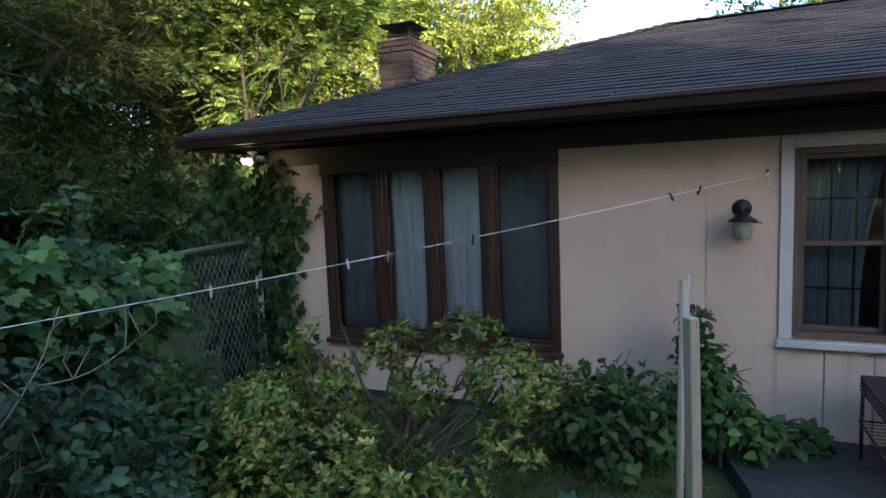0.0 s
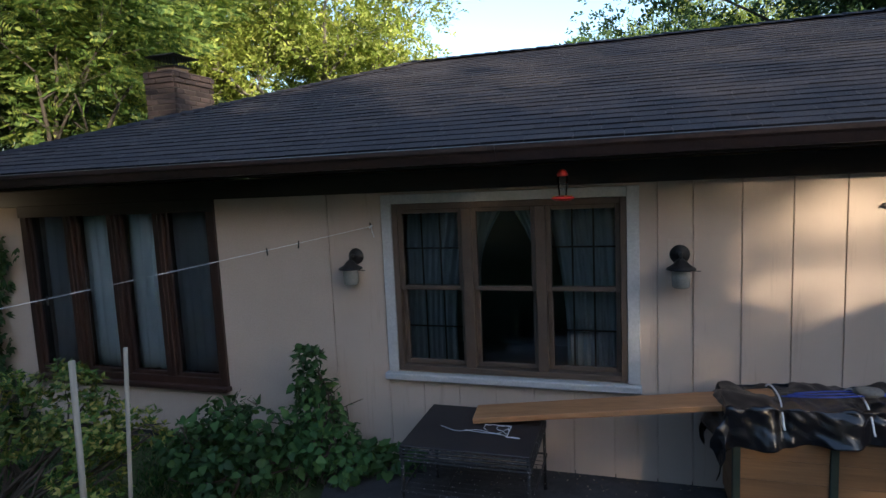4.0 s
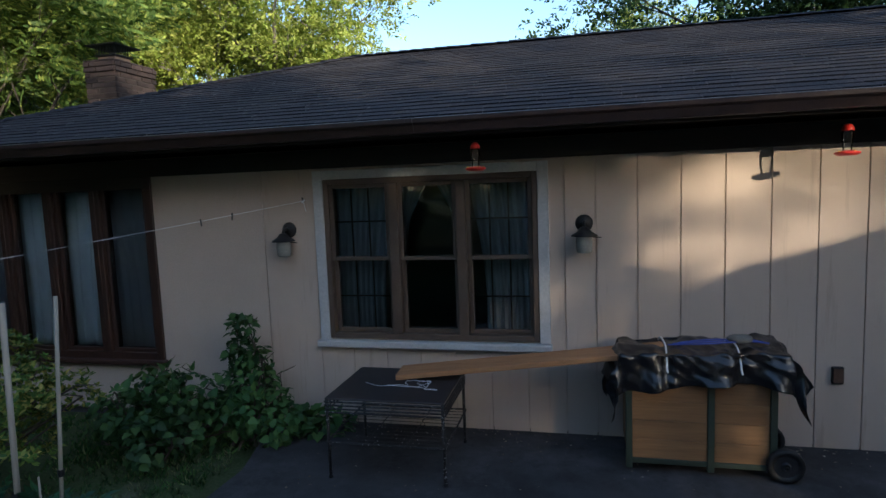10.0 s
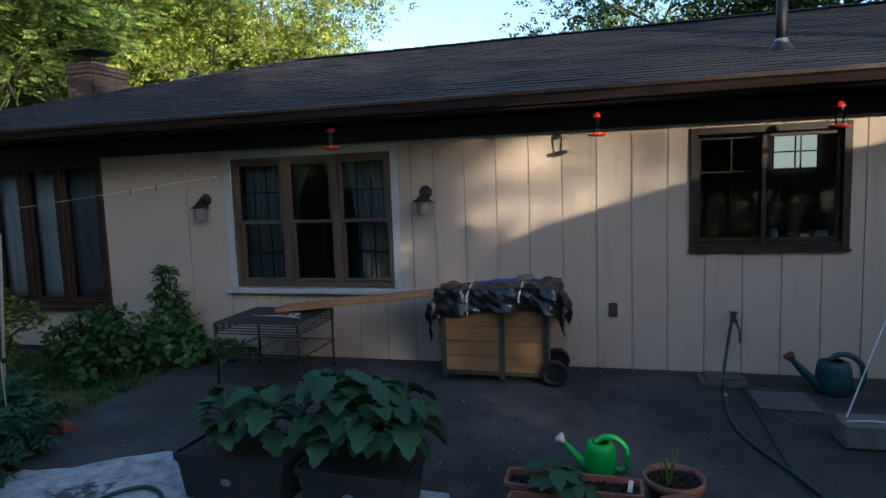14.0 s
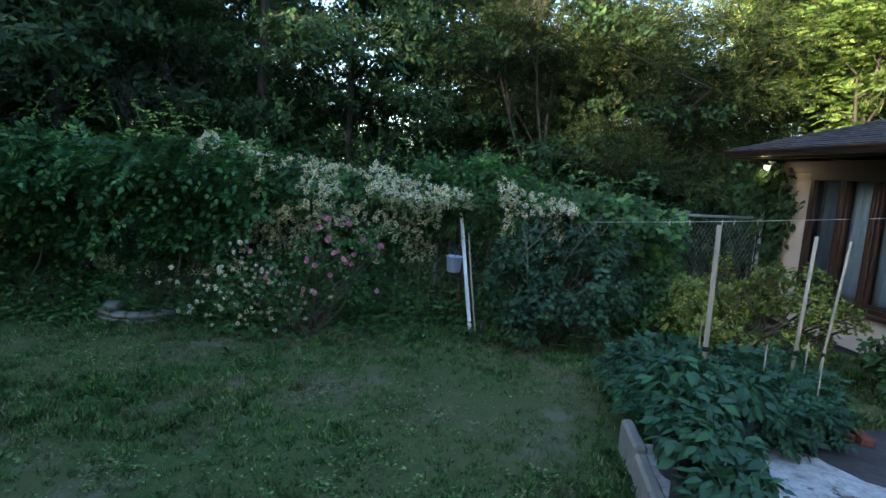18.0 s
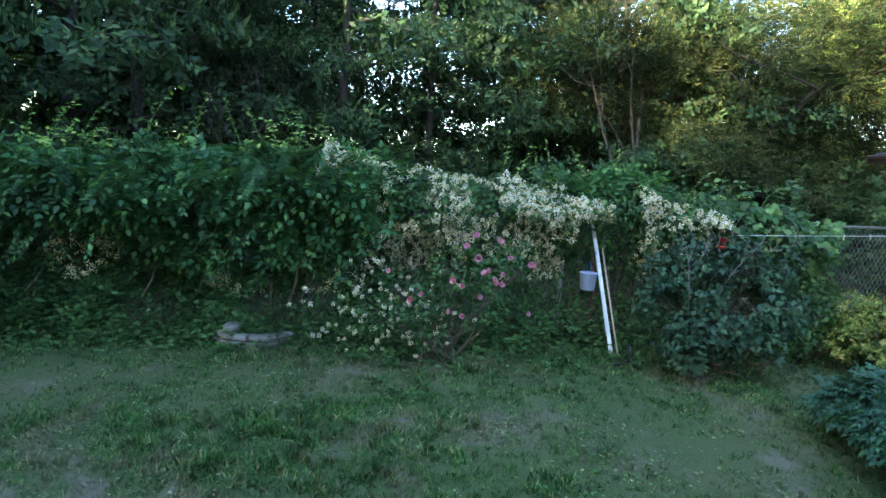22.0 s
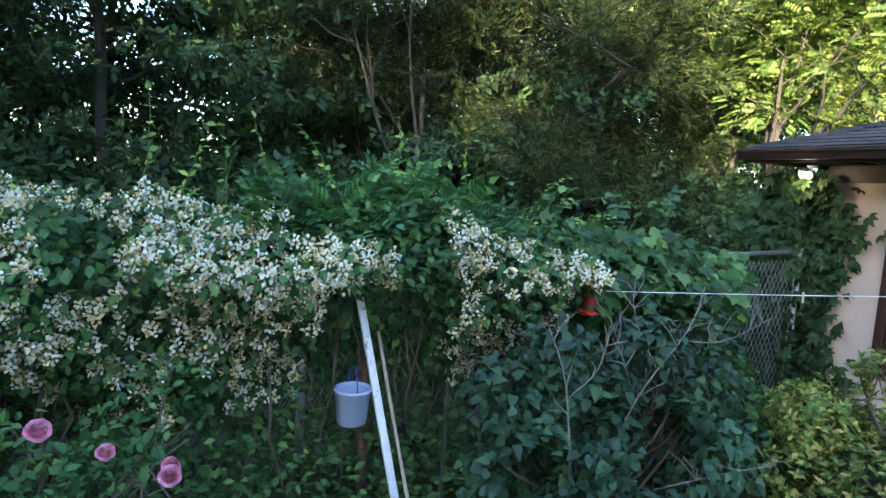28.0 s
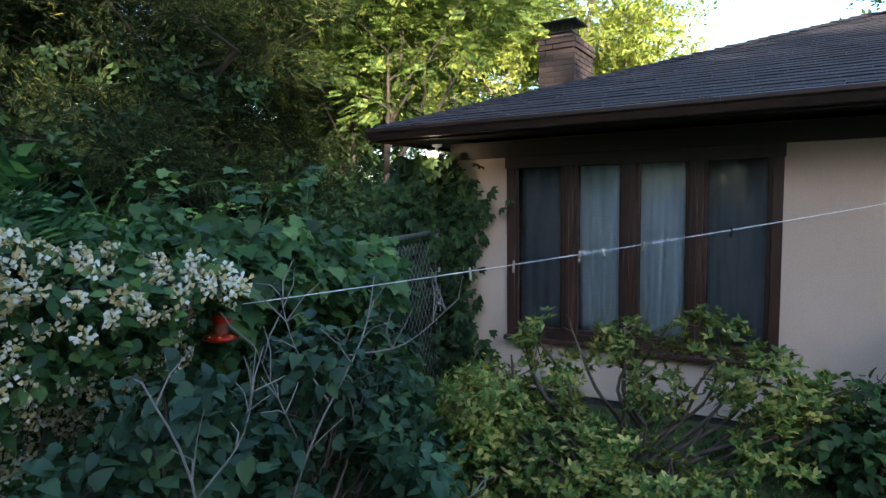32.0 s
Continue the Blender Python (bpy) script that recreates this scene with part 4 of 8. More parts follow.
def curtain(name, x0, x1, z0, z1, y, material, label, folds=9, gather=None, depth=0.03):
    """Hanging cloth in uneven folds; gather: how far its foot is drawn to one side."""
    rng = random.Random(hash((round(x0, 2), round(z0, 2))) % 1000)
    nx, nz = folds * 6, 14
    V, T = [], []
    ph = [rng.uniform(0.7, 1.4) for _ in range(nx + 1)]
    for k in range(nz + 1):
        v = k / nz
        for i in range(nx + 1):
            u = i / nx
            if gather:
                side, amount = gather
                shrink = 1 - amount * math.sin(min(1.0, (1 - v) * 1.25) * math.pi / 2)
                uu = u * shrink if side < 0 else 1 - (1 - u) * shrink
            else:
                uu = u
            wob = math.sin(u * folds * math.tau + 1.2 * math.sin(v * 2 + u * 9)) * depth * ph[i] * (0.7 + 0.5 * (1 - v))
            V.append((x0 + uu * (x1 - x0), y + wob, z0 + v * (z1 - z0)))
    for k in range(nz):
        for i in range(nx):
            a = k * (nx + 1) + i
            T += [(a, a + 1, a + nx + 2), (a, a + nx + 2, a + nx + 1)]
    me = tri_mesh(name, V, T, material)
    me.polygons.foreach_set("use_smooth", [True] * len(T))
    ob = new(name, me)
    so = ob.modifiers.new("thick", "SOLIDIFY")
    so.thickness = 0.003
    return tagged(ob, label, "curtain")


def window_casements():
    x0, x1, z0, z1 = WIN_B
    w = empty("window_1", (0, 0, 0))
    tagged(w, "dark red-brown wooden window of four tall casements", "window", kind="structure")
    yf = WALL_Y - 0.03
    frame_bars(w, "frame", x0, x1, z0, z1, yf, WALL_Y + 0.12, 0.075, M_REDBROWN)
    part("head_board", box((x0 - 0.01, yf - 0.012, z1 - 0.11), (x1 + 0.01, yf - 0.0005, z1 + 0.002), 0.003), M_BROWNH, w)
    part("sill", box((x0 - 0.02, yf - 0.05, z0 - 0.035), (x1 + 0.02, WALL_Y + 0.01, z0 + 0.012), 0.008), M_REDBROWN, w)
    inner0, inner1 = x0 + 0.075, x1 - 0.075
    step = (inner1 - inner0) / 4
    for i in range(4):
        a, b = inner0 + i * step, inner0 + (i + 1) * step
        if i:
            part("mullion", box((a - 0.05, yf - 0.006, z0 + 0.0755), (a + 0.05, WALL_Y + 0.11, z1 - 0.0755), 0.006), M_REDBROWN, w)
            part("mullion_bead", box((a - 0.012, yf - 0.016, z0 + 0.0755), (a + 0.012, yf - 0.0065, z1 - 0.115), 0.004), M_REDBROWN, w)
        la, lb = a + (0.05 if i else 0), b - (0.05 if i < 3 else 0)
        sash = empty("casement", (0, 0, 0))
        sash.parent = w
        frame_bars(sash, "sash_bar", la, lb, z0 + 0.076, z1 - 0.076, WALL_Y - 0.005, WALL_Y + 0.06, 0.035, M_REDBROWN)
        pane(sash, la + 0.035, lb - 0.035, z0 + 0.11, z1 - 0.11, WALL_Y + 0.03)
        if i in (0, 3):
            part("insect_screen", box((la + 0.035, WALL_Y + 0.012, z0 + 0.111), (lb - 0.035, WALL_Y + 0.013, z1 - 0.111)), M_SCREEN, sash, "fine dark insect screen")
    mid = (inner0 + inner1) / 2
    for a, b in ((inner0 + 0.002, mid + 0.006), (mid - 0.006, inner1 - 0.002)):
        curtain("curtain", a, b, z0 + 0.08, z1 - 0.085, WALL_Y + 0.15, M_CURTAIN, "long pale curtain hanging in folds behind the casements", 10, depth=0.034)
    part("curtain_rail", tube([(inner0, WALL_Y + 0.15, z1 - 0.088), (inner1, WALL_Y + 0.15, z1 - 0.088)], 0.012, 8), M_BROWN, w)


window_casements()


def window_triple():
    x0, x1, z0, z1 = WIN_T
    w = empty("window_2", (0, 0, 0))
    tagged(w, "triple double-hung window, brown sashes in a white painted surround", "window", kind="structure")
    yt = WALL_Y - 0.022
    part("trim", box((x0 - 0.085, yt, z0 - 0.012), (x0, WALL_Y + 0.02, z1 + 0.075), 0.004), M_WHITE, w, "white painted side trim")
    part("trim", box((x1, yt, z0 - 0.012), (x1 + 0.085, WALL_Y + 0.02, z1 + 0.075), 0.004), M_WHITE, w)
    part("trim", box((x0 + 0.0005, yt + 0.001, z1 + 0.0005), (x1 - 0.0005, WALL_Y + 0.02, z1 + 0.075), 0.004), M_WHITE, w)
    part("sill", box((x0 - 0.105, yt - 0.045, z0 - 0.07), (x1 + 0.095, WALL_Y + 0.02, z0 - 0.0125), 0.008), M_WHITE, w, "white painted projecting sill")
    frame_bars(w, "frame", x0 + 0.0005, x1 - 0.0005, z0, z1 - 0.0005, WALL_Y - 0.012, WALL_Y + 0.14, 0.045, M_SASH)
    step = (x1 - x0 - 0.09) / 3
    zm = z0 + (z1 - z0) * 0.49
    for i in range(3):
        a, b = x0 + 0.045 + i * step, x0 + 0.045 + (i + 1) * step
        if i:
            part("mullion", box((a - 0.04, WALL_Y - 0.014, z0 + 0.0455), (a + 0.04, WALL_Y + 0.13, z1 - 0.046), 0.005), M_SASH, w)
        la, lb = a + (0.04 if i else 0), b - (0.04 if i < 2 else 0)
        up = empty("upper_sash", (0, 0, 0))
        up.parent = w
        frame_bars(up, "sash_bar", la, lb, zm, z1 - 0.046, WALL_Y + 0.015, WALL_Y + 0.05, 0.035, M_SASH)
        pane(up, la + 0.035, lb - 0.035, zm + 0.035, z1 - 0.08, WALL_Y + 0.032)
        lo = empty("lower_sash", (0, 0, 0))
        lo.parent = w
        frame_bars(lo, "sash_bar", la, lb, z0 + 0.046, zm + 0.034, WALL_Y + 0.056, WALL_Y + 0.09, 0.035, M_SASH)
        pane(lo, la + 0.035, lb - 0.035, z0 + 0.08, zm, WALL_Y + 0.072)
        # thin grille bars inside the glass
        if i != 1:
            n = 3
            for q in range(1, n):
                xx = la + 0.035 + (lb - la - 0.07) * q / n
                part("grille_bar", box((xx - 0.007, WALL_Y + 0.038, zm + 0.036), (xx + 0.007, WALL_Y + 0.046, z1 - 0.082), 0.001), M_BROWN, up)
                part("grille_bar", box((xx - 0.007, WALL_Y + 0.078, z0 + 0.082), (xx + 0.007, WALL_Y + 0.086, zm - 0.001), 0.001), M_BROWN, lo)
            zz = (zm + z1 - 0.05) / 2 + 0.01
            part("grille_bar", box((la + 0.036, WALL_Y + 0.0465, zz - 0.007), (lb - 0.036, WALL_Y + 0.053, zz + 0.007), 0.001), M_BROWN, up)
            zz = (z0 + zm) / 2 + 0.02
            part("grille_bar", box((la + 0.036, WALL_Y + 0.0865, zz - 0.007), (lb - 0.036, WALL_Y + 0.093, zz + 0.007), 0.001), M_BROWN, lo)
        side = {0: (-1, 0.25), 1: None, 2: (1, 0.25)}[i]
        if i != 1:
            curtain("curtain", la - 0.02, lb + 0.02, z0 - 0.05, z1 - 0.04, WALL_Y + 0.19, M_CURTAIN2, "pale tied-back curtain hanging behind the sash", 8, side)
        else:
            mid = (la + lb) / 2
            curtain("curtain", la - 0.03, mid - 0.02, zm - 0.05, z1 - 0.04, WALL_Y + 0.19, M_CURTAIN2, "pale curtain drawn back to the side of the window", 5, (-1, 0.82))
            curtain("curtain", mid + 0.02, lb + 0.03, zm - 0.05, z1 - 0.04, WALL_Y + 0.19, M_CURTAIN2, "pale curtain drawn back to the side of the window", 5, (1, 0.82))
    part("curtain_rod", tube([(x0, WALL_Y + 0.19, z1 - 0.035), (x1, WALL_Y + 0.19, z1 - 0.035)], 0.012, 8), M_BROWN, w)


window_triple()


def window_slider():
    x0, x1, z0, z1 = WIN_K
    w = empty("window_3", (0, 0, 0))
    tagged(w, "dark brown sliding kitchen window with things on its ledge", "window", kind="structure")
    frame_bars(w, "frame", x0, x1, z0, z1, WALL_Y - 0.03, WALL_Y + 0.14, 0.06, M_BROWN)
    xm = x0 + (x1 - x0) * 0.49
    part("sill", box((x0 - 0.01, WALL_Y - 0.045, z0 - 0.02), (x1 + 0.01, WALL_Y, z0 - 0.0005), 0.004), M_BROWNH, w)
    for i, (a, b, y) in enumerate(((x0 + 0.0605, xm + 0.03, WALL_Y + 0.055), (xm - 0.03, x1 - 0.0605, WALL_Y + 0.012))):
        s = empty("sliding_sash", (0, 0, 0))
        s.parent = w
        frame_bars(s, "sash_bar", a, b, z0 + 0.061, z1 - 0.061, y, y + 0.035, 0.038, M_BROWN)
        pane(s, a + 0.038, b - 0.038, z0 + 0.098, z1 - 0.098, y + 0.016)
        xx = (a + b) / 2
        part("grille_bar", box((xx - 0.006, y + 0.022, z0 + 0.1), (xx + 0.006, y + 0.029, z1 - 0.1), 0.001), M_BROWN, s)
        for zz in (z0 + 0.39, z0 + 0.67):
            part("grille_bar", box((a + 0.039, y + 0.0295, zz - 0.006), (b - 0.039, y + 0.035, zz + 0.006), 0.001), M_BROWN, s)
    part("ledge", box((x0 + 0.06, WALL_Y + 0.161, z0 + 0.02), (x1 - 0.06, WALL_Y + 0.36, z0 + 0.055), 0.004), M_WHITE, w)
    z = z0 + 0.056
    for kind, xx, mat, r, h, lab in (("jar", 5.55, M_BUCKET, 0.032, 0.10, "pale blue jar on the window ledge"), ("cup", 5.68, M_TERRA, 0.035, 0.07, "small brown cup on the window ledge"),
                                     ("bowl", 5.79, M_WHITEPL, 0.05, 0.05, "white bowl on the window ledge"), ("bowl", 5.92, M_WHITEPL, 0.055, 0.08, "round white pot on the window ledge"), ("bowl", 5.42, M_WHITEPL, 0.04, 0.045, "small white bowl on the window ledge")):
        ob = part(kind, lathe([(0.001, 0), (r * .8, 0), (r, h * .4), (r * .95, h * .8), (r * .7, h), (r * .6, h * .97), (r * .6, h * .2), (0.001, h * .2)], 14), mat, None, smooth=True)
        ob.location = (xx, WALL_Y + 0.26, z)
        tagged(ob, lab, kind)
    # the far kitchen window, seen through the room, with daylight in it
    part("far_pane", box((6.27, 7.56, 1.83), (6.79, 7.575, 2.25)), FAR_LIGHT, w, "bright far window across the kitchen")
    for xx in (6.26, 6.52, 6.78):
        part("far_bar", box((xx, 7.54, 1.83), (xx + 0.018, 7.559, 2.25), 0.002), M_BROWN, w)
    part("far_bar", box((6.26, 7.545, 2.03), (6.79, 7.558, 2.048), 0.002), M_BROWN, w)


def glow_mat(name, color, strength):
    m = bpy.data.materials.new(name)
    m.use_nodes = True
    b = m.node_tree.nodes["Principled BSDF"]
    b.inputs["Emission Color"].default_value = (*color, 1)
    b.inputs["Emission Strength"].default_value = strength
    return m


FAR_LIGHT = glow_mat("daylight_in_far_window", (0.8, 0.82, 0.62), 0.22)
window_slider()
# ---------------------------------------------------------------- trees
def grow(rng, h, r0, levels, spread, bare_to, wander=0.12):
    """A trunk that forks into limbs: a list of (points, radii) and the tips where foliage hangs."""
    tubes, tips = [], []

    def limb(p, d, length, r, level):
        pts, rad = [p.copy()], [r]
        n = 5 if level < 2 else 3
        for i in range(n):
            d = (d + Vector(rng.normal(size=3)) * wander + Vector((0, 0, 0.06))).normalized()
            p = p + d * (length / n)
            pts.append(p.copy())
            rad.append(r * (1 - 0.55 * (i + 1) / n))
        tubes.append((pts, rad))
        if level >= levels:
            tips.append(pts[-1])
            tips.append(pts[-2])
            return
        kids = 3 if level else 5
        for k in range(kids):
            at = 1.0 if k == 0 else rng.uniform(bare_to if level == 0 else 0.35, 0.95)
            i = min(len(pts) - 1, max(1, int(at * (len(pts) - 1))))
            a = rng.uniform(0, math.tau)
            side = Vector((math.cos(a), math.sin(a), rng.uniform(-0.1, 0.5)))
            nd = (d * (1 - spread) + side * spread).normalized()
            limb(pts[i], nd, length * rng.uniform(0.5, 0.75), rad[i] * 0.7, level + 1)

    limb(Vector((0, 0, -0.2)), Vector((0, 0, 1)), h * 0.6, r0, 0)
    return tubes, tips


def grow_slim(rng, h, r0, limbs, reach, bare_to):
    """A straight slim trunk with level, slightly drooping boughs in tiers."""
    tubes, tips = [], []
    pts = [Vector((0, 0, -0.2))]
    lean = Vector((rng.normal() * 0.03, rng.normal() * 0.03, 0))
    for i in range(8):
        pts.append(pts[-1] + Vector((rng.normal() * 0.06, rng.normal() * 0.06, h / 8)) + lean)
    tubes.append((pts, [r0 * (1 - 0.1 * i) for i in range(9)]))
    for k in range(limbs):
        f = bare_to + (1 - bare_to) * (k + rng.uniform(0, 0.9)) / limbs
        u = f * 8
        i = min(7, int(u))
        p = pts[i].lerp(pts[i + 1], u - i)
        a = k * 2.4 + rng.uniform(-0.5, 0.5)
        L = reach * rng.uniform(0.55, 1.1) * (1.15 - 0.75 * max(0, f - 0.45) / 0.55)
        d = Vector((math.cos(a), math.sin(a), rng.uniform(-0.05, 0.45)))
        q, bough = p.copy(), [p.copy()]
        for j in range(5):
            d = (d + Vector((rng.normal() * 0.16, rng.normal() * 0.16, -0.09))).normalized()
            q = q + d * L / 5
            bough.append(q.copy())
            if j:
                tips.append(q.copy())
                s = Vector((-d.y, d.x, 0.1)) * rng.choice((-1, 1)) + d * 0.6
                e = q + s.normalized() * L * rng.uniform(0.15, 0.34)
                tubes.append(([q.copy(), q.lerp(e, 0.5), e], [0.016, 0.011, 0.006]))
                tips.append(e)
        tubes.append((bough, [0.045 * (1 - 0.16 * j) for j in range(6)]))
    return tubes, tips


def tube_mesh(name, tubes, material, sides=(8, 6, 5, 4)):
    bm = bmesh.new()
    for pts, rad in tubes:
        s = 8 if rad[0] > 0.1 else 6 if rad[0] > 0.04 else 4
        add_tube(bm, pts, rad, s, cap=False)
    return finish(bm, name, material, True)


def tree(name, seed, label, h=10, r0=0.2, levels=3, spread=0.55, bare_to=0.45, leaf=L_WOOD, bark=M_BARK, clumps=3, per=16, clump_r=0.8, size=0.42, shape="spray", flat=0.6, width=0.5, slim=0):
    rng = np.random.default_rng(seed)
    tubes, tips = grow_slim(rng, h, r0, slim, spread, bare_to) if slim else grow(rng, h, r0, levels, spread, bare_to)
    t = empty(name)
    part("trunk", tube_mesh("trunk", tubes, bark), None, t)
    tips = np.array([tuple(p) for p in tips])
    centre = np.array([0, 0, h * 0.6])
    pos = np.repeat(tips, clumps, 0) + rng.normal(size=(len(tips) * clumps, 3)) * ([0.3, 0.3, 0.12] if slim else [0.5, 0.5, 0.35])
    pos = np.repeat(pos, per, 0)
    off = unit(rng, len(pos)) * (rng.uniform(0, 1, (len(pos), 1)) ** 0.5) * clump_r * [1, 1, flat]
    pos = pos + off
    out = off + (pos - centre) * 0.12 + rng.normal(size=off.shape) * 0.25
    if shape == "pinnate":
        out[:, 2] *= 0.3
    nrm = (pos - centre) * 0.16 + off * 0.5 + np.array([0, 0, 0.45]) + rng.normal(size=off.shape) * 0.5
    sz = size * rng.uniform(0.7, 1.25, len(pos))
    tm = {"spray": lambda: t_spray(5, 0.42, 1.1, rng, width), "pinnate": lambda: t_pinnate(6, 0.32, 0.12, 0.35), "cedar": lambda: t_spray(9, 0.36, 0.55, rng, 0.12)}[shape]
    groups = np.array_split(rng.permutation(len(pos)), 3)
    V, T = merge([scatter(tm(), pos[g], out[g], nrm[g], sz[g]) for g in groups])
    part("crown", tri_mesh("crown", V, T, leaf), None, t)
    return tagged(t, label, "tree")


def place(ob, x, y, s, turn, z=None):
    ob.matrix_world = pose(x, y, ground_height(x, y) - 0.1 if z is None else z, 0, 0, turn) @ Matrix.Diagonal((s, s, s, 1))
    return ob


def woods():
    rng = random.Random(11)
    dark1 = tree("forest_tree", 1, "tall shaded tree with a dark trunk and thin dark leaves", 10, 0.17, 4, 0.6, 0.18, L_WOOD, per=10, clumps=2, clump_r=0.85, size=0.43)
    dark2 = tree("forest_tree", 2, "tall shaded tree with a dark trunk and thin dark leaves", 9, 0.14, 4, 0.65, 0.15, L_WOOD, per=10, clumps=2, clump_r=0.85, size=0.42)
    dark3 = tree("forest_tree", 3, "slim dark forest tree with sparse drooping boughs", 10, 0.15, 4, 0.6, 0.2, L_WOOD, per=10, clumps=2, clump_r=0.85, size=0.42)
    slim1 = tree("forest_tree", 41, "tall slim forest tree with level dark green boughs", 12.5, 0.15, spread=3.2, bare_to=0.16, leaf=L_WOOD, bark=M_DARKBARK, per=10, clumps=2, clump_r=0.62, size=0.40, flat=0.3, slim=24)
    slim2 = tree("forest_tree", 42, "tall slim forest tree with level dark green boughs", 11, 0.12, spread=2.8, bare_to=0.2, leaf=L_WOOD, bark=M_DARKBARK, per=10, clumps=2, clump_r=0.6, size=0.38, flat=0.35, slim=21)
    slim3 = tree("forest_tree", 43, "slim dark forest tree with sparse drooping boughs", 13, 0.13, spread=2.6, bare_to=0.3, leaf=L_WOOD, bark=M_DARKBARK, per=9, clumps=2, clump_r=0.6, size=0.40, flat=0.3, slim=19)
    kinds = [slim1, slim2, slim3]
    spots = [(-9.5, -8.5), (-11, -5.5), (-10.2, -2.6), (-12.2, -0.6), (-10.8, 1.4), (-13.5, -7.5), (-14.2, 0.4), (-9.0, -12.0), (-12.5, -11), (-17, -9), 
             (-17, 2.0), (-21, -7), (-21, 3), (-25, -10), (-9.0, -4.3), (-8.8, -9.8), (-12.4, -12.2), (-14, -10), (-19, -11.2), (-23, -13.5), (-27, -12), (-18.5, -16), (-12.8, -3.0), (-11.6, -8.2), (-10.5, -16), (-15, -15), (-20, -13), (-29, -7), (-29, 3), (-7.5, -17)]
    for i, (x, y) in enumerate(spots):
        k = kinds[i % 3]
        ob = k if i < 3 else copy_thing(k, Matrix.Identity(4))
        place(ob, x + rng.uniform(-.4, .4), y + rng.uniform(-.4, .4), rng.uniform(0.75, 1.05), rng.uniform(0, 360))
        ob["group"] = "trees of the woods behind the fence"
    # trees behind the roof: the dark leaf colour stands in for their shade
    for i, (x, y, sc) in enumerate(((9.4, 25.0, 1.3), (14.5, 22.0, 1.25), (19.5, 20.0, 1.2))):
        ob = place((dark1, dark2, dark3)[i], x, y, sc, rng.uniform(0, 360))
        ob["label"] = "tree behind the house roof, its shade put into dark green leaves"
        ob["group"] = "dark trees behind the house"
    # cedars, darker and feathery, right of the bare tree
    ced = tree("cedar_tree", 7, "dark feathery cedar, sunlight on its tips put in as golden needles", 9, 0.17, 3, 0.72, 0.12, L_CEDAR, M_DARKBARK, per=46, clumps=2, clump_r=0.8, size=0.4, shape="cedar", flat=0.45)
    for i, (x, y, s) in enumerate(((-11.5, 5.4, 1.0), (-11.6, 8.6, 0.62), (-15.5, 13.5, 0.8), (-13.5, 8.0, 1.1), (-10.5, 3.4, 0.66), (-9.3, 5.2, 0.6), (-12.2, 2.0, 0.9))):
        ob = ced if i == 0 else copy_thing(ced, Matrix.Identity(4))
        place(ob, x, y, s, rng.uniform(0, 360))
        ob["group"] = "cedars behind the fence"
    pin = tree("sumac_tree", 9, "broad tree with long feather-shaped green leaves", 9.5, 0.16, 3, 0.6, 0.3, L_SUMAC, per=18, clumps=2, clump_r=0.85, size=0.46, shape="pinnate", flat=0.6)
    for i, (x, y, s) in enumerate(((-8.4, 8.9, 0.74), (-13.8, 12.0, 1.1), (-10.8, 10.6, 0.66))):
        ob = pin if i == 0 else copy_thing(pin, Matrix.Identity(4))
        place(ob, x, y, s, rng.uniform(0, 360))
        ob["group"] = "feather-leaved trees beside the house"
    oak = tree("oak_tree", 21, "broad oak, evening sun put into its yellow-green leaf colour", 9.5, 0.26, 4, 0.62, 0.32, L_SUNLIT_OAK, M_GREYTWIG, per=14, clumps=2, clump_r=0.85, size=0.40)
    oak2 = tree("oak_tree", 22, "broad oak, evening sun put into its yellow-green leaf colour", 9, 0.25, 4, 0.6, 0.36, L_SUNLIT_OAK, M_GREYTWIG, per=14, clumps=2, clump_r=0.85, size=0.39)
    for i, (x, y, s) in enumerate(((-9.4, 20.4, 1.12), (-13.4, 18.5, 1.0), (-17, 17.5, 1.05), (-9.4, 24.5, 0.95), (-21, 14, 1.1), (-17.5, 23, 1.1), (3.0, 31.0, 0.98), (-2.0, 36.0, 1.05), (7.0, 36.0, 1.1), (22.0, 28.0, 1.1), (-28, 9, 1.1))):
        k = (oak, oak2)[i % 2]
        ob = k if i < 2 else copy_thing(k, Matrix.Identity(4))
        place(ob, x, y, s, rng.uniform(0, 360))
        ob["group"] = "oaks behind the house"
    # unseen trees added on the yard's other sides to block the sun: a dense row, taller towards the south, and
    # high-crowned ones beside it
    far, side = Vector((0.67, -0.74)), Vector((0.74, 0.67))
    row = [(q, 19.0 + 2.0 * (i % 2), 0.80 if q > -9.5 else 1.15) for i, q in enumerate((-2.0, -1.9, -2.8, -4.4, -6.0, -7.6, -9.2, -11.0, -13.5, -16.0, -18.5))]
    row += [(-2.95, 21.5, 0.80), (-2.75, 19.5, 0.80), (-1.8, 25.5, 0.9), (-1.5, 24.5, 0.86), (-4.0, 25.0, 0.86), (-7.4, 24.5, 0.86), (-12, 26, 1.2), (-17, 25, 1.2), (18.5, 22, 0.8), (22, 21, 0.8), (27, 16, 0.8), (13, 34, 0.8)]
    dense = tree("forest_tree", 6, "unseen dense leafy tree added to shade the yard and house", 11, 0.17, 3, 0.6, 0.1, L_WOOD, per=13, clumps=3, clump_r=1.0, size=0.72)
    for i, (q, s_, sc) in enumerate(row):
        p = side * q + far * s_
        ob = place(dense if i == 0 else copy_thing(dense, Matrix.Identity(4)), p.x, p.y, sc, rng.uniform(0, 360))
        ob["group"] = "trees round the yard"
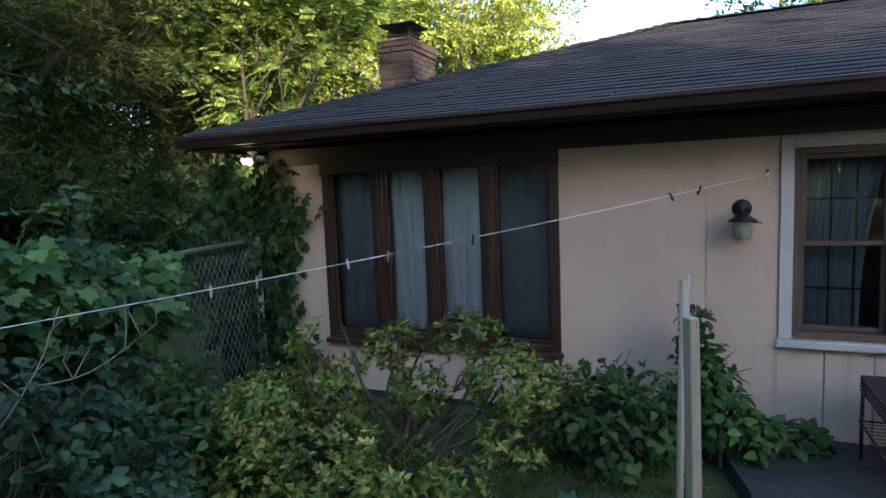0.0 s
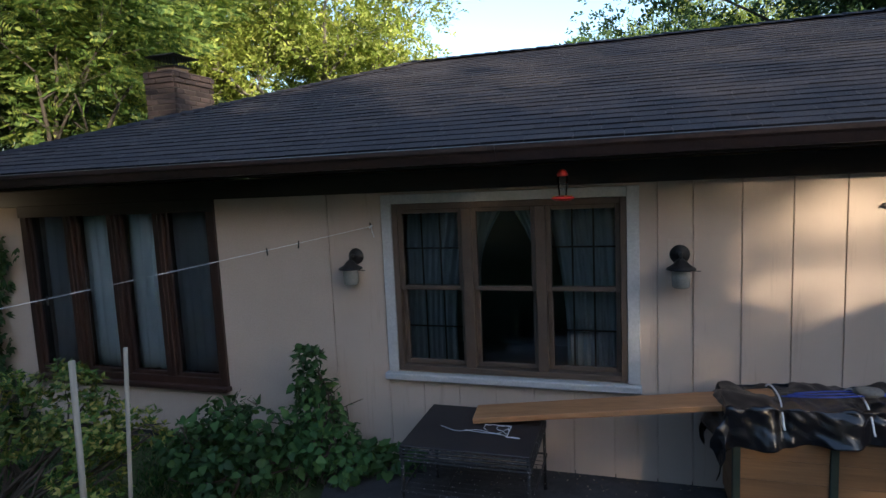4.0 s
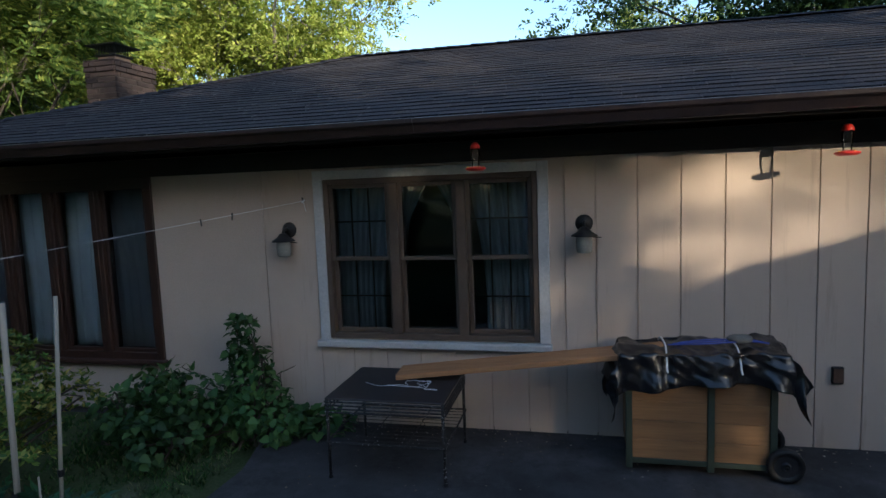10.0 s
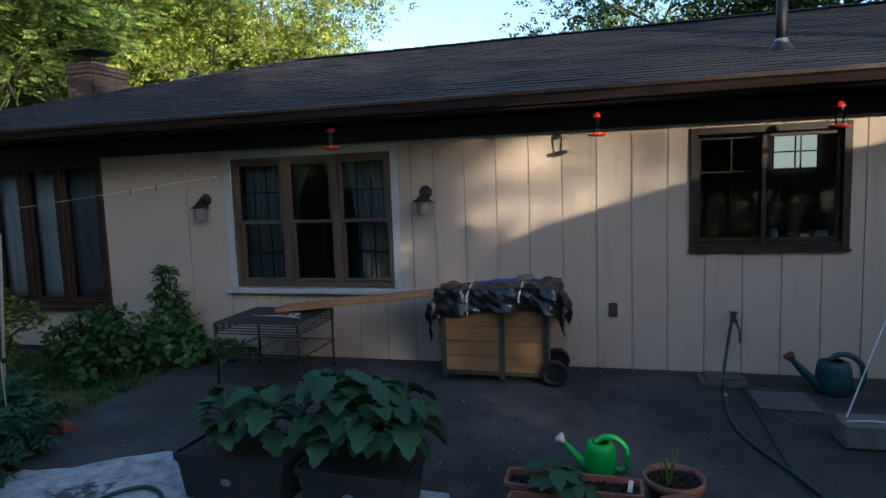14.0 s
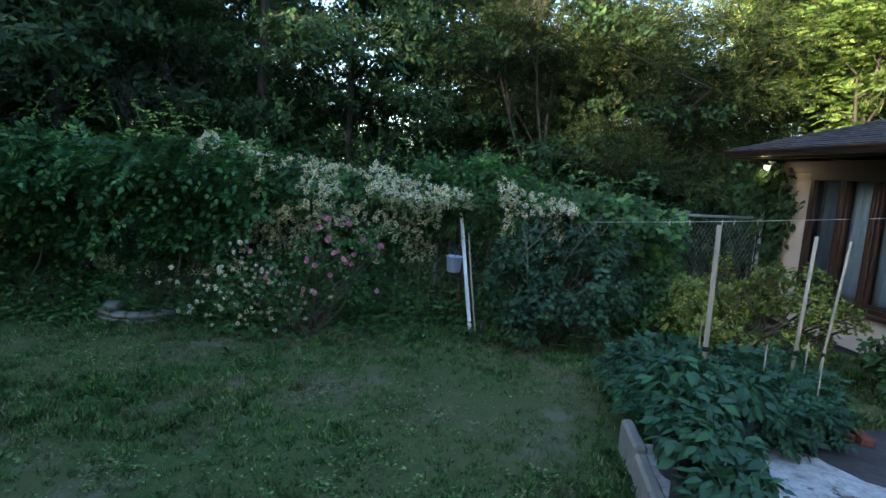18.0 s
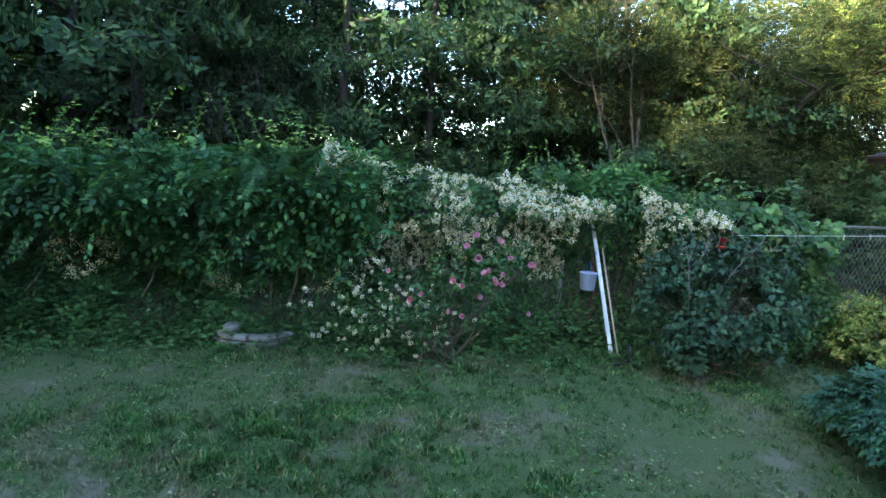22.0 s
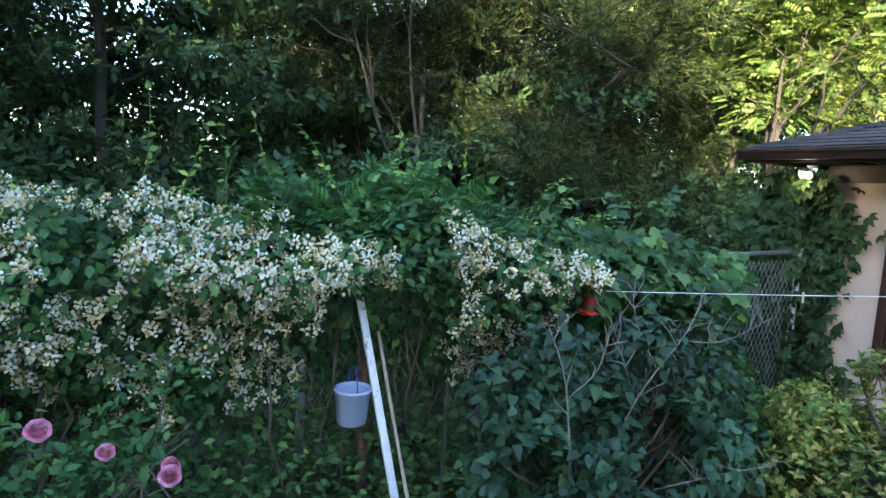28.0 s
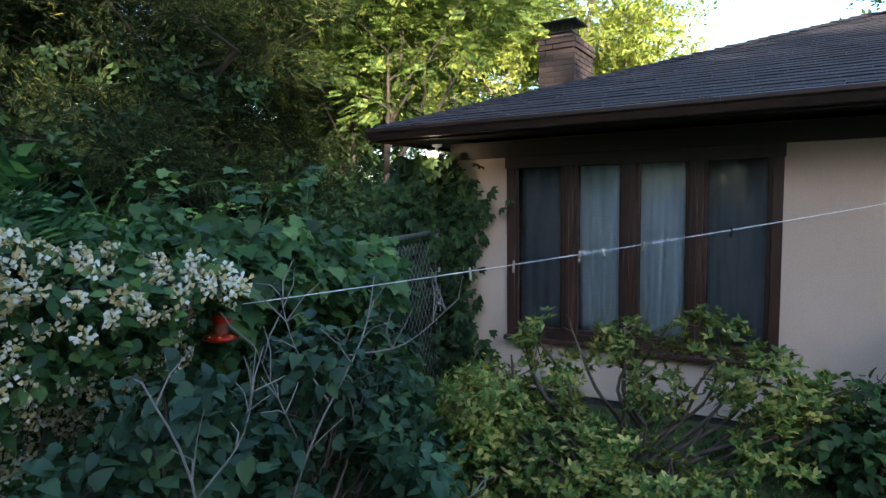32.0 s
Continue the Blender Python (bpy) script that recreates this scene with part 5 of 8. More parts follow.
    high = tree("forest_tree", 5, "unseen bare-trunked tree with a high dense shading crown", 15, 0.22, 3, 0.93, 0.9, L_WOOD, per=7, clumps=2, clump_r=0.9, size=0.5, flat=0.4)
    # thin crowns, set and turned to let only part of the sun reach the wall
    thin = tree("forest_tree", 8, "unseen bare-trunked tree, its thin crown added to dapple the sun", 15, 0.2, 3, 0.9, 0.8, L_WOOD, per=7, clumps=2, clump_r=1.5, size=0.34, flat=0.75)
    for i, (q, s_, sc, turn) in enumerate(((9.31, 32.87, 0.89, 20.4), (12.51, 34.61, 1.17, 211.8), (4.23, 33.91, 1.25, 159.6))):
        p = side * q + far * s_
        ob = place(thin if i == 0 else copy_thing(thin, Matrix.Identity(4)), p.x, p.y, sc, turn)
        ob["group"] = "trees round the yard"
    # two more unseen trees, added to cut skylight at the wall's right end
    for x, y, sc in ((10.6, 4.2, 0.5), (12.4, 5.4, 0.7)):
        ob = place(copy_thing(dense, Matrix.Identity(4)), x, y, sc, rng.uniform(0, 360))
        ob["group"] = "trees round the yard"

    # unseen tree that keeps the sun off the chimney, then one shading the patio
    p = side * 1.1 + far * 15.0
    place(copy_thing(dense, Matrix.Identity(4)), p.x, p.y, 0.9, 80)["group"] = "trees round the yard"
    place(high, 10.1, 1.6, 0.82, 40)["label"] = "unseen tall tree, its high crown added to shade the patio"


woods()


def snag():
    """The bare pale tree."""
    rng = np.random.default_rng(31)
    tubes, tips = grow(rng, 7.5, 0.075, 3, 0.42, 0.35, 0.10)
    t = empty("bare_tree")
    part("trunk", tube_mesh("trunk", tubes, M_BARK), None, t)
    pos = np.repeat(np.array([tuple(p) for p in tips]), 2, 0)
    pts = []
    for p in pos:
        d = Vector(rng.normal(size=3) * 0.5 + [0, 0, 0.6])
        pts.append(([Vector(p), Vector(p) + d * 0.3, Vector(p) + d * 0.6 + Vector(rng.normal(size=3) * 0.1)], [0.012, 0.008, 0.004]))
    part("twig_tangle", tube_mesh("twig_tangle", pts, M_BARK), None, t)["kind"] = "stuff"
    place(t, -8.9, 1.9, 0.95, 40)
    tagged(t, "bare pale leafless tree with upright forked limbs", "tree")
    t2 = copy_thing(t, Matrix.Identity(4))
    place(t2, -8.8, -6.2, 0.55, 200)
    t2["label"] = "low bare tree with grey dead twigs"
    t3 = place(copy_thing(t, Matrix.Identity(4)), -11.5, -4.2, 0.8, 300)
    for ob in (t, t2, t3):
        ob["group"] = "bare trees"


snag()


def undergrowth():
    """Dark bushes and brush behind the fence, and a bank of far foliage that closes the woods."""
    rng = np.random.default_rng(41)
    n = 17000
    x = -5.3 - rng.uniform(0, 9.5, n)
    y = rng.uniform(-16, 9, n)
    top = 1.3 + 1.1 * np.array([noise.noise((a * 0.5, b * 0.35, 5.0)) for a, b in zip(x, y)]) + 0.24 * (-5.3 - x)
    z = top * rng.uniform(0.1, 1.0, n) ** 0.6
    keep = ~((x > -7.2) & (y > 3.6))
    pos = np.stack([x, y, z], 1)[keep]
    n = 9000
    a, b = rng.uniform(-24, -8, n), rng.uniform(4, 25, n)
    top = np.where(b > 9, 4.2, 1.9) + 1.2 * np.array([noise.noise((p * 0.4, q * 0.4, 8.0)) for p, q in zip(a, b)])
    more = np.stack([a, b, top * rng.uniform(0.05, 1.0, n) ** 0.7], 1)
    pos = np.concatenate([pos, more[(a < -9.5) | (b > 8)]])
    nrm = rng.normal(size=pos.shape) * 0.5 + [0.3, 0, 1]
    out = rng.normal(size=pos.shape) + [0.5, 0, 0.2]
    V, T = scatter(t_spray(6, 0.4, 1.0, rng), pos, out, nrm, rng.uniform(0.25, 0.5, len(pos)))
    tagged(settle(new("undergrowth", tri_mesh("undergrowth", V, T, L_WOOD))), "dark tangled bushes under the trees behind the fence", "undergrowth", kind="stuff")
    n = 5200
    a = rng.uniform(0, math.tau, n)
    r = rng.uniform(42, 60, n)
    hmax = 5.0 + 2.5 * np.array([noise.noise((math.cos(q) * 6, math.sin(q) * 6, 2.0)) for q in a])
    pos = np.stack([r * np.cos(a), r * np.sin(a) + 4, hmax * rng.uniform(0, 1, n)], 1)
    out = unit(rng, n)
    V, T = scatter(t_spray(7, 0.42, 1.1, rng), pos, out, rng.normal(size=pos.shape) * 0.6 + [0, 0, 1], rng.uniform(1.6, 2.8, n))
    tagged(new("far_woods", tri_mesh("far_woods", V, T, L_WOOD)), "far belt of dark green woods", "woods", kind="stuff")


undergrowth()
# ---------------------------------------------------------------- fence and the vines on it
FENCE_X = -4.35


def build_fence():
    f = empty("chain_link_fence", (0, 0, 0))
    tagged(f, "grey chain-link fence with round posts and a top rail", "fence")
    top = 1.52
    for y in (4.2, 1.75, -0.7, -3.15, -5.6, -8.05, -10.5):
        part("post", tube([(FENCE_X, y, -0.15), (FENCE_X, y, top + 0.05)], 0.03, 10), M_GALV, f, smooth=True)
        part("post_cap", lathe([(0.034, 0), (0.034, 0.02), (0.02, 0.045), (0.002, 0.05)], 10), M_GALV, f, smooth=True).location = (FENCE_X, y, top + 0.05)
    part("top_rail", tube([(FENCE_X, 4.2 - 14.7 * k / 12, top) for k in range(13)], 0.021, 8), M_GALV, f, smooth=True)
    part("tension_bar", tube([(FENCE_X + 0.03, 4.12, 0.02), (FENCE_X + 0.03, 4.12, top - 0.02)], 0.007, 6), M_GALV, f)
    # diamond mesh of bent wires; each wire zigzags up
    bm = bmesh.new()
    step = 0.062
    y, k = 4.12, 0
    V, T = [], []
    rows = int((top - 0.04) / step)
    r = 0.0024
    while y > -10.5:
        for j in range(rows):
            a = (FENCE_X + 0.024, y - (step / 2 if (j + k) % 2 else 0), 0.02 + j * step)
            b = (FENCE_X + 0.024, y - (0 if (j + k) % 2 else step / 2), 0.02 + (j + 1) * step)
            i = len(V)
            for p in (a, b):
                V += [(p[0] + r, p[1] - r, p[2]), (p[0] + r, p[1] + r, p[2]), (p[0] - r, p[1], p[2])]
            for q in range(3):
                n_ = (q + 1) % 3
                T += [(i + q, i + n_, i + 3 + n_), (i + q, i + 3 + n_, i + 3 + q)]
        y -= step / 2
        k += 1
    bm.free()
    part("wire_mesh", tri_mesh("wire_mesh", V, T, M_WIRE), None, f, "diamond mesh of dull wire")["kind"] = "stuff"
    settle(f)


build_fence()


def top_of(y):
    """The height of the overgrown fence along its length."""
    base = np.interp(y, [-14, -6.5, -3.9, -3.2, -2.2, -1.0, 0.2, 0.7, 1.3, 2.4, 4.2], [2.2, 2.24, 2.34, 2.16, 1.98, 1.95, 2.05, 1.9, 1.72, 1.58, 1.5])
    return base + 0.13 * noise.noise((y * 1.3, 0.0, 7.0)) + 0.09 * noise.noise((y * 4.0, 0.0, 1.0))


def face_of(y, z, out=0.0):
    """How far the foliage stands out over the lawn at a place on the fence."""
    b = np.interp(z / top_of(y), [0, 0.12, 0.3, 0.45, 0.62, 0.85, 1.0], [0.42, 0.34, 0.2, 0.1, 0.46, 0.78, 0.4])
    return FENCE_X + b + out + 0.28 * noise.noise((y * 1.1, z * 1.5, 3.0)) + 0.16 * noise.noise((y * 2.9, z * 3.2, 9.0))


def shell(rng, n, y0, y1, z0=0.0, z1=1.0, depth=0.35, out=0.0, top_share=0.3, gap=None):
    """Points and outward normals over the front and the top of the overgrown fence."""
    pos, nrm = [], []
    while len(pos) < n:
        y = rng.uniform(y0, y1)
        zt = top_of(y)
        if rng.uniform() < top_share:
            xf = face_of(y, zt * 0.93, out)
            x = rng.uniform(FENCE_X - 0.55, xf)
            z = zt + 0.1 * noise.noise((x * 3, y * 3, 4.0)) - 0.2 * rng.uniform() ** 2 - 0.22 * max(0, x - (xf - 0.25)) / 0.25
            nr = (0.25, 0, 1.0)
        else:
            z = zt * rng.uniform(z0, z1)
            if gap and noise.noise((y * 1.2, z * 1.4, 21.0)) > gap * (0.4 + z / zt):
                continue
            x = face_of(y, z, out) - depth * rng.uniform() ** 1.6
            nr = (1.0, 0, 0.45)
        pos.append((x, y, z))
        nrm.append(nr)
    return np.array(pos), np.array(nrm)


def hang(rng, nrm, droop=0.5, jitter=0.6):
    """Leaf directions: out and hanging; and their upper sides."""
    d = nrm * [1, 1, 0.2] + rng.normal(size=nrm.shape) * jitter + [0, 0, -droop]
    up = nrm + rng.normal(size=nrm.shape) * 0.4 + [0, 0, 0.4]
    return d, up


def trailing(rng, start, n, length, lift, leaf_mat_, tmpl, size, name, parent):
    """Loose shoots that arch up or hang out, with leaves along them."""
    pos, dr, tb = [], [], []
    for _ in range(n):
        p = Vector(start(rng))
        d = Vector((rng.uniform(-0.2, 0.5), rng.uniform(-0.8, 0.8), lift * rng.uniform(0.6, 1.2))).normalized()
        pts = [p.copy()]
        L = length * rng.uniform(0.5, 1.2)
        for k in range(8):
            d = (d + Vector((rng.uniform(-.15, .2), rng.uniform(-.2, .2), -0.16 if lift > 0 else -0.05))).normalized()
            p = p + d * L / 8
            pts.append(p.copy())
            for s in (-1, 1):
                pos.append(tuple(p))
                dr.append((d.y * s + d.x * 0.4, -d.x * s + d.y * 0.4, d.z * 0.4 - 0.15))
        tb.append((pts, [0.006 - 0.0005 * k for k in range(9)]))
    part("shoot_tangle", tube_mesh("shoot_tangle", tb, M_STEM), None, parent)["kind"] = "stuff"
    pos, dr = np.array(pos), np.array(dr) + rng.normal(size=(len(dr), 3)) * 0.25
    V, T = scatter(tmpl, pos, dr, rng.normal(size=pos.shape) * 0.4 + [0.3, 0, 1], size * rng.uniform(0.6, 1.2, len(pos)))
    part(name, tri_mesh(name, V, T, leaf_mat_), None, parent)


def wisteria():
    rng = np.random.default_rng(51)
    w = empty("wisteria_vine", (0, 0, 0))
    tagged(w, "dense wisteria vine smothering the fence, feather-shaped leaves", "vine")
    pos, nrm = shell(rng, 7600, -13.5, -2.9, 0.42, 1.0, 0.45, 0.1, 0.42, gap=0.12)
    d, up = hang(rng, nrm, 0.6, 0.3)
    V1 = scatter(t_pinnate(6, 0.38, 0.16, 0.4), pos, d, up, rng.uniform(0.2, 0.36, len(pos)))
    pos, nrm = shell(rng, 4600, -13.5, -1.5, 0.0, 0.45, 0.35, -0.04, 0.0, gap=0.25)
    d, up = hang(rng, nrm, 0.3, 0.8)
    V2 = scatter(t_pinnate(4, 0.42, 0.2, 0.25), pos, d, up, rng.uniform(0.14, 0.25, len(pos)))
    pos, nrm = shell(rng, 700, -1.0, 0.55, 0.94, 1.0, 0.2, 0.0, 0.9)
    d, up = hang(rng, nrm, 0.35, 0.5)
    V3 = scatter(t_pinnate(6, 0.36, 0.14, 0.35), pos + [0, 0, 0.05], d, up, rng.uniform(0.16, 0.28, len(pos)))
    part("leaves", tri_mesh("leaves", *merge([V1, V2, V3]), L_WIST), None, w)
    tb = []
    for _ in range(34):
        y = rng.uniform(-13, -2)
        pts = [Vector((FENCE_X + rng.uniform(-.05, .35), y, -0.1))]
        for k in range(6):
            pts.append(pts[-1] + Vector((rng.uniform(-.08, .08), rng.uniform(-.25, .25), 0.36)))
        tb.append((pts, [0.02, 0.018, 0.016, 0.014, 0.012, 0.01, 0.007]))
    part("stem_tangle", tube_mesh("stem_tangle", tb, M_TWIG), None, w)["kind"] = "stuff"
    trailing(rng, lambda g: (FENCE_X + g.uniform(0.0, 0.5), (y_ := g.uniform(-9.5, -3.2)), top_of(y_) - 0.05), 44, 0.75, 1.0, L_SHOOT, t_simple(0.5), 0.075, "shoot_leaves", w)
    trailing(rng, lambda g: (face_of(y_ := g.uniform(-9.5, -2.9), 1.6, 0.12), y_, g.uniform(1.2, 1.9)), 40, 0.7, -0.6, L_WIST, t_simple(0.5), 0.09, "hanging_leaves", w)
    settle(w)


wisteria()


def t_flower(rng, n=13):
    """A honeysuckle cluster: slim curled florets round a short spike."""
    V, T = [], []
    for k in range(n):
        a, h = k * 2.4, (k / n - 0.5) * 1.1
        c, s = math.cos(a), math.sin(a)
        el = rng.uniform(-0.1, 1.0)
        base = np.array([c * 0.22, s * 0.22, h])
        d = np.array([c * math.cos(el), s * math.cos(el), math.sin(el)]) * rng.uniform(0.3, 0.6)
        r = np.array([-s, c, 0]) * 0.17
        b = len(V)
        V += [base, base + d * 0.7 + r, base + d * 0.7 - r, base + d + np.array([0, 0, -0.2]), base + d * 0.75 + np.array([0, 0, 0.16])]
        T += [(b, b + 1, b + 4), (b, b + 4, b + 2), (b + 4, b + 1, b + 3), (b + 4, b + 3, b + 2)]
    return np.array(V), np.array(T)


def apart(P, gap):
    """Keeps those points that stand at least a gap from the ones before."""
    seen, keep = collections.defaultdict(list), []
    for i, p in enumerate(P):
        c = tuple(int(math.floor(q / gap)) for q in p)
        near = (q for a in (-1, 0, 1) for b in (-1, 0, 1) for e in (-1, 0, 1) for q in seen[c[0] + a, c[1] + b, c[2] + e])
        if all(sum((u - v) ** 2 for u, v in zip(p, q)) > gap * gap for q in near):
            seen[c].append(p)
            keep.append(i)
    return np.array(keep)


def honeysuckle():
    rng = np.random.default_rng(61)
    h = empty("honeysuckle_vine", (0, 0, 0))
    tagged(h, "honeysuckle vine in bloom, white and yellow flowers over the fence", "vine")
    pos, nrm = shell(rng, 12000, -3.6, 1.1, 0.38, 1.0, 0.4, 0.1, 0.3)
    keep = np.ones(len(pos), bool)
    for i, p in enumerate(pos):
        if -0.75 < p[1] < 0.05 and p[2] < 1.62 and p[0] > FENCE_X + 0.1:
            keep[i] = p[2] > 1.5
    pos, nrm = pos[keep], nrm[keep]
    d, up = hang(rng, nrm, 0.15, 0.8)
    L1 = scatter(t_simple(0.58, 0.08, 0.15), pos, d, up, rng.uniform(0.05, 0.085, len(pos)))
    pos2, nrm2 = shell(rng, 8200, -3.6, 2.2, 0.0, 0.9, 0.45, -0.08, 0.1)
    d, up = hang(rng, nrm2, 0.2, 0.9)
    L2 = scatter(t_simple(0.55, 0.06), pos2, d, up, rng.uniform(0.05, 0.1, len(pos2)))
    part("leaves", tri_mesh("leaves", *merge([L1, L2]), L_HONEY), None, h)
    # flowers crowd in patches
    fp, fn = shell(rng, 5200, -3.9, 1.0, 0.38, 1.0, 0.12, 0.13, 0.26)
    w = np.array([noise.noise((p[1] * 1.3, p[2] * 1.5, 31.0)) + 0.5 * noise.noise((p[1] * 4, p[2] * 4, 3.0)) + 0.14 + 0.14 * (p[1] > -0.6) * (p[2] > 1.45) - 0.22 * (p[1] > 0.2) * (p[2] < 1.5) - 0.4 * (p[1] > -1.0) * (p[2] > top_of(p[1]) - 0.14) for p in fp])
    ok = (w > rng.uniform(-0.15, 0.12, len(fp))) & ~((fp[:, 1] > -0.75) & (fp[:, 1] < 0.1) & (fp[:, 2] < 1.55))
    fp, fn = fp[ok], fn[ok]
    # a drift that spills low over the rose bush
    n = 150
    low = np.stack([-2.85 + rng.normal(size=n) * 0.12, rng.normal(size=n) * 0.42 - 2.95, np.clip(0.52 + rng.normal(size=n) * 0.24, 0.12, 1.1)], 1)
    fp, fn = np.concatenate([fp, low]), np.concatenate([fn, np.tile([1.0, 0.0, 0.45], (n, 1))])
    k = apart(fp, 0.07)
    fp, fn = fp[k], fn[k]
    up = np.tile([0.0, 0.0, 1.0], (len(fp), 1)) + fn * 0.3 + rng.normal(size=fn.shape) * 0.3
    sets = np.array_split(rng.permutation(len(fp)), 5)
    V, T = merge([scatter(t_flower(rng, int(rng.integers(16, 26))), fp[q], rng.normal(size=fn[q].shape), up[q], rng.uniform(0.05, 0.075, len(q)) * np.where(fp[q][:, 0] > -3.2, 0.6, 1.0)) for q in sets])
    part("blossom", tri_mesh("blossom", V, T, L_WHITE), None, h, "white and yellow honeysuckle flowers")["kind"] = "stuff"
    # a second drift low on the wisteria
    fp, fn = shell(rng, 1700, -9.5, -3.3, 0.2, 0.62, 0.1, 0.12, 0.0)
    w = np.array([noise.noise((p[1] * 0.8, p[2] * 1.2, 77.0)) for p in fp])
    fp, fn = fp[w > 0.12], fn[w > 0.12]
    V, T = scatter(t_flower(rng, 8), fp, rng.normal(size=fn.shape), fn * [1, 1, 0.5] + [0, 0, 0.6] + rng.normal(size=fn.shape) * 0.4, rng.uniform(0.04, 0.065, len(fp)))
    part("blossom", tri_mesh("blossom", V, T, L_WHITE), None, h)["kind"] = "stuff"
    tb = []
    for _ in range(40):
        y = rng.uniform(-3.4, 1.4)
        pts = [Vector((FENCE_X + rng.uniform(0, .25), y, -0.1))]
        for k in range(6):
            pts.append(pts[-1] + Vector((rng.uniform(-.06, .08), rng.uniform(-.15, .15), 0.3)))
        tb.append((pts, [0.012, 0.011, 0.01, 0.009, 0.008, 0.007, 0.005]))
    part("stem_tangle", tube_mesh("stem_tangle", tb, M_TWIG), None, h)["kind"] = "stuff"
    trailing(rng, lambda g: (FENCE_X + g.uniform(-0.2, 0.3), (y_ := g.uniform(-2.5, 1.6)), top_of(y_) - 0.05), 26, 0.55, 1.2, L_SHOOT, t_simple(0.6), 0.055, "shoot_leaves", h)
    settle(h)


honeysuckle()
T_GRAPE = t_fan([(0.26, -0.06), (0.5, 0.18), (0.38, 0.36), (0.46, 0.62), (0.22, 0.66)], 0.1, 0.2)
T_HEART = t_fan([(0.2, -0.05), (0.38, 0.14), (0.36, 0.4), (0.2, 0.72)], 0.12, 0.25)
T_EGG = t_fan([(0.16, -0.02), (0.36, 0.08), (0.29, 0.22), (0.48, 0.31), (0.35, 0.46), (0.42, 0.58), (0.24, 0.74), (0.17, 0.9)], 0.14, 0.35)
T_LOBED = t_fan([(0.12, 0.06), (0.34, 0.16), (0.30, 0.32), (0.42, 0.42), (0.30, 0.58), (0.28, 0.72), (0.12, 0.84)], 0.1, 0.3)


def grape():
    rng = np.random.default_rng(71)
    g = empty("grape_vine", (0, 0, 0))
    tagged(g, "broad-leaved grape vine climbing over the fence top", "vine")
    pos, nrm = shell(rng, 1700, 0.9, 2.75, 0.5, 1.06, 0.35, 0.05, 0.4)
    d, up = hang(rng, nrm, 0.5, 0.5)
    A = scatter(T_GRAPE, pos, d, up, rng.uniform(0.07, 0.125, len(pos)))
    part("leaves", tri_mesh("leaves", *A, L_GRAPE), None, g)
    tb = []
    for _ in range(12):
        pts = [Vector((FENCE_X + rng.uniform(0, .2), rng.uniform(0.9, 2.6), -0.1))]
        for k in range(6):
            pts.append(pts[-1] + Vector((rng.uniform(-.05, .05), rng.uniform(-.1, .2), 0.28)))
        tb.append((pts, [0.014, 0.013, 0.011, 0.01, 0.009, 0.007, 0.005]))
    part("stem_tangle", tube_mesh("stem_tangle", tb, M_TWIG), None, g)["kind"] = "stuff"
    trailing(rng, lambda r: (FENCE_X + r.uniform(-0.1, 0.3), (y_ := r.uniform(0.9, 2.4)), top_of(y_) - 0.05), 9, 0.7, 1.3, L_GRAPE, T_GRAPE, 0.08, "shoot_leaves", g)
    settle(g)


grape()


def creeper():
    """The creeper on the corner of the house."""
    rng = np.random.default_rng(81)
    c = empty("creeper_vine", (0, 0, 0))
    tagged(c, "dark five-leaved creeper climbing the house corner", "vine")
    n = 2800
    z = rng.uniform(0.1, 2.22, n)
    wid = np.interp(z, [0, 0.5, 0.9, 1.5, 1.9, 2.25], [0.4, 0.36, 0.34, 0.4, 0.46, 0.24])
    x = CORNER_X - 0.16 + rng.normal(size=n) * wid * 0.55 + 0.05 * np.sin(z * 5)
    y = np.where(x > CORNER_X, WALL_Y - 0.04 - rng.uniform(0, 0.14, n), WALL_Y + rng.uniform(-0.42, 0.2, n))
    pos = np.stack([x, y, z], 1)
    nrm = np.tile([-0.1, -1.0, 0.4], (n, 1)) + rng.normal(size=(n, 3)) * 0.3
    d = np.tile([0.05, -0.5, -0.7], (n, 1)) + rng.normal(size=(n, 3)) * 0.5
    lv, lt = t_simple(0.42)
    V, T = [], []
    for a in (-1.25, -0.6, 0, 0.6, 1.25):
        R = np.array([[math.cos(a), -math.sin(a), 0], [math.sin(a), math.cos(a), 0], [0, 0, 1]])
        T += [tuple(np.array(q) + len(V)) for q in lt]
        V += list(lv * (1 - 0.25 * abs(a)) @ R.T)
    part("leaves", tri_mesh("leaves", *scatter((np.array(V), np.array(T)), pos, d, nrm, rng.uniform(0.08, 0.14, n)), L_WOOD), None, c)
    tb = []
    for _ in range(7):
        pts = [Vector((CORNER_X - 0.1 + rng.uniform(-.12, .1), WALL_Y - 0.03, -0.05))]
        for k in range(8):
            pts.append(pts[-1] + Vector((rng.uniform(-.06, .06), rng.uniform(-.02, .01), 0.27)))
        tb.append((pts, [0.012 - 0.001 * k for k in range(9)]))
    part("stem_tangle", tube_mesh("stem_tangle", tb, M_TWIG), None, c)["kind"] = "stuff"


creeper()


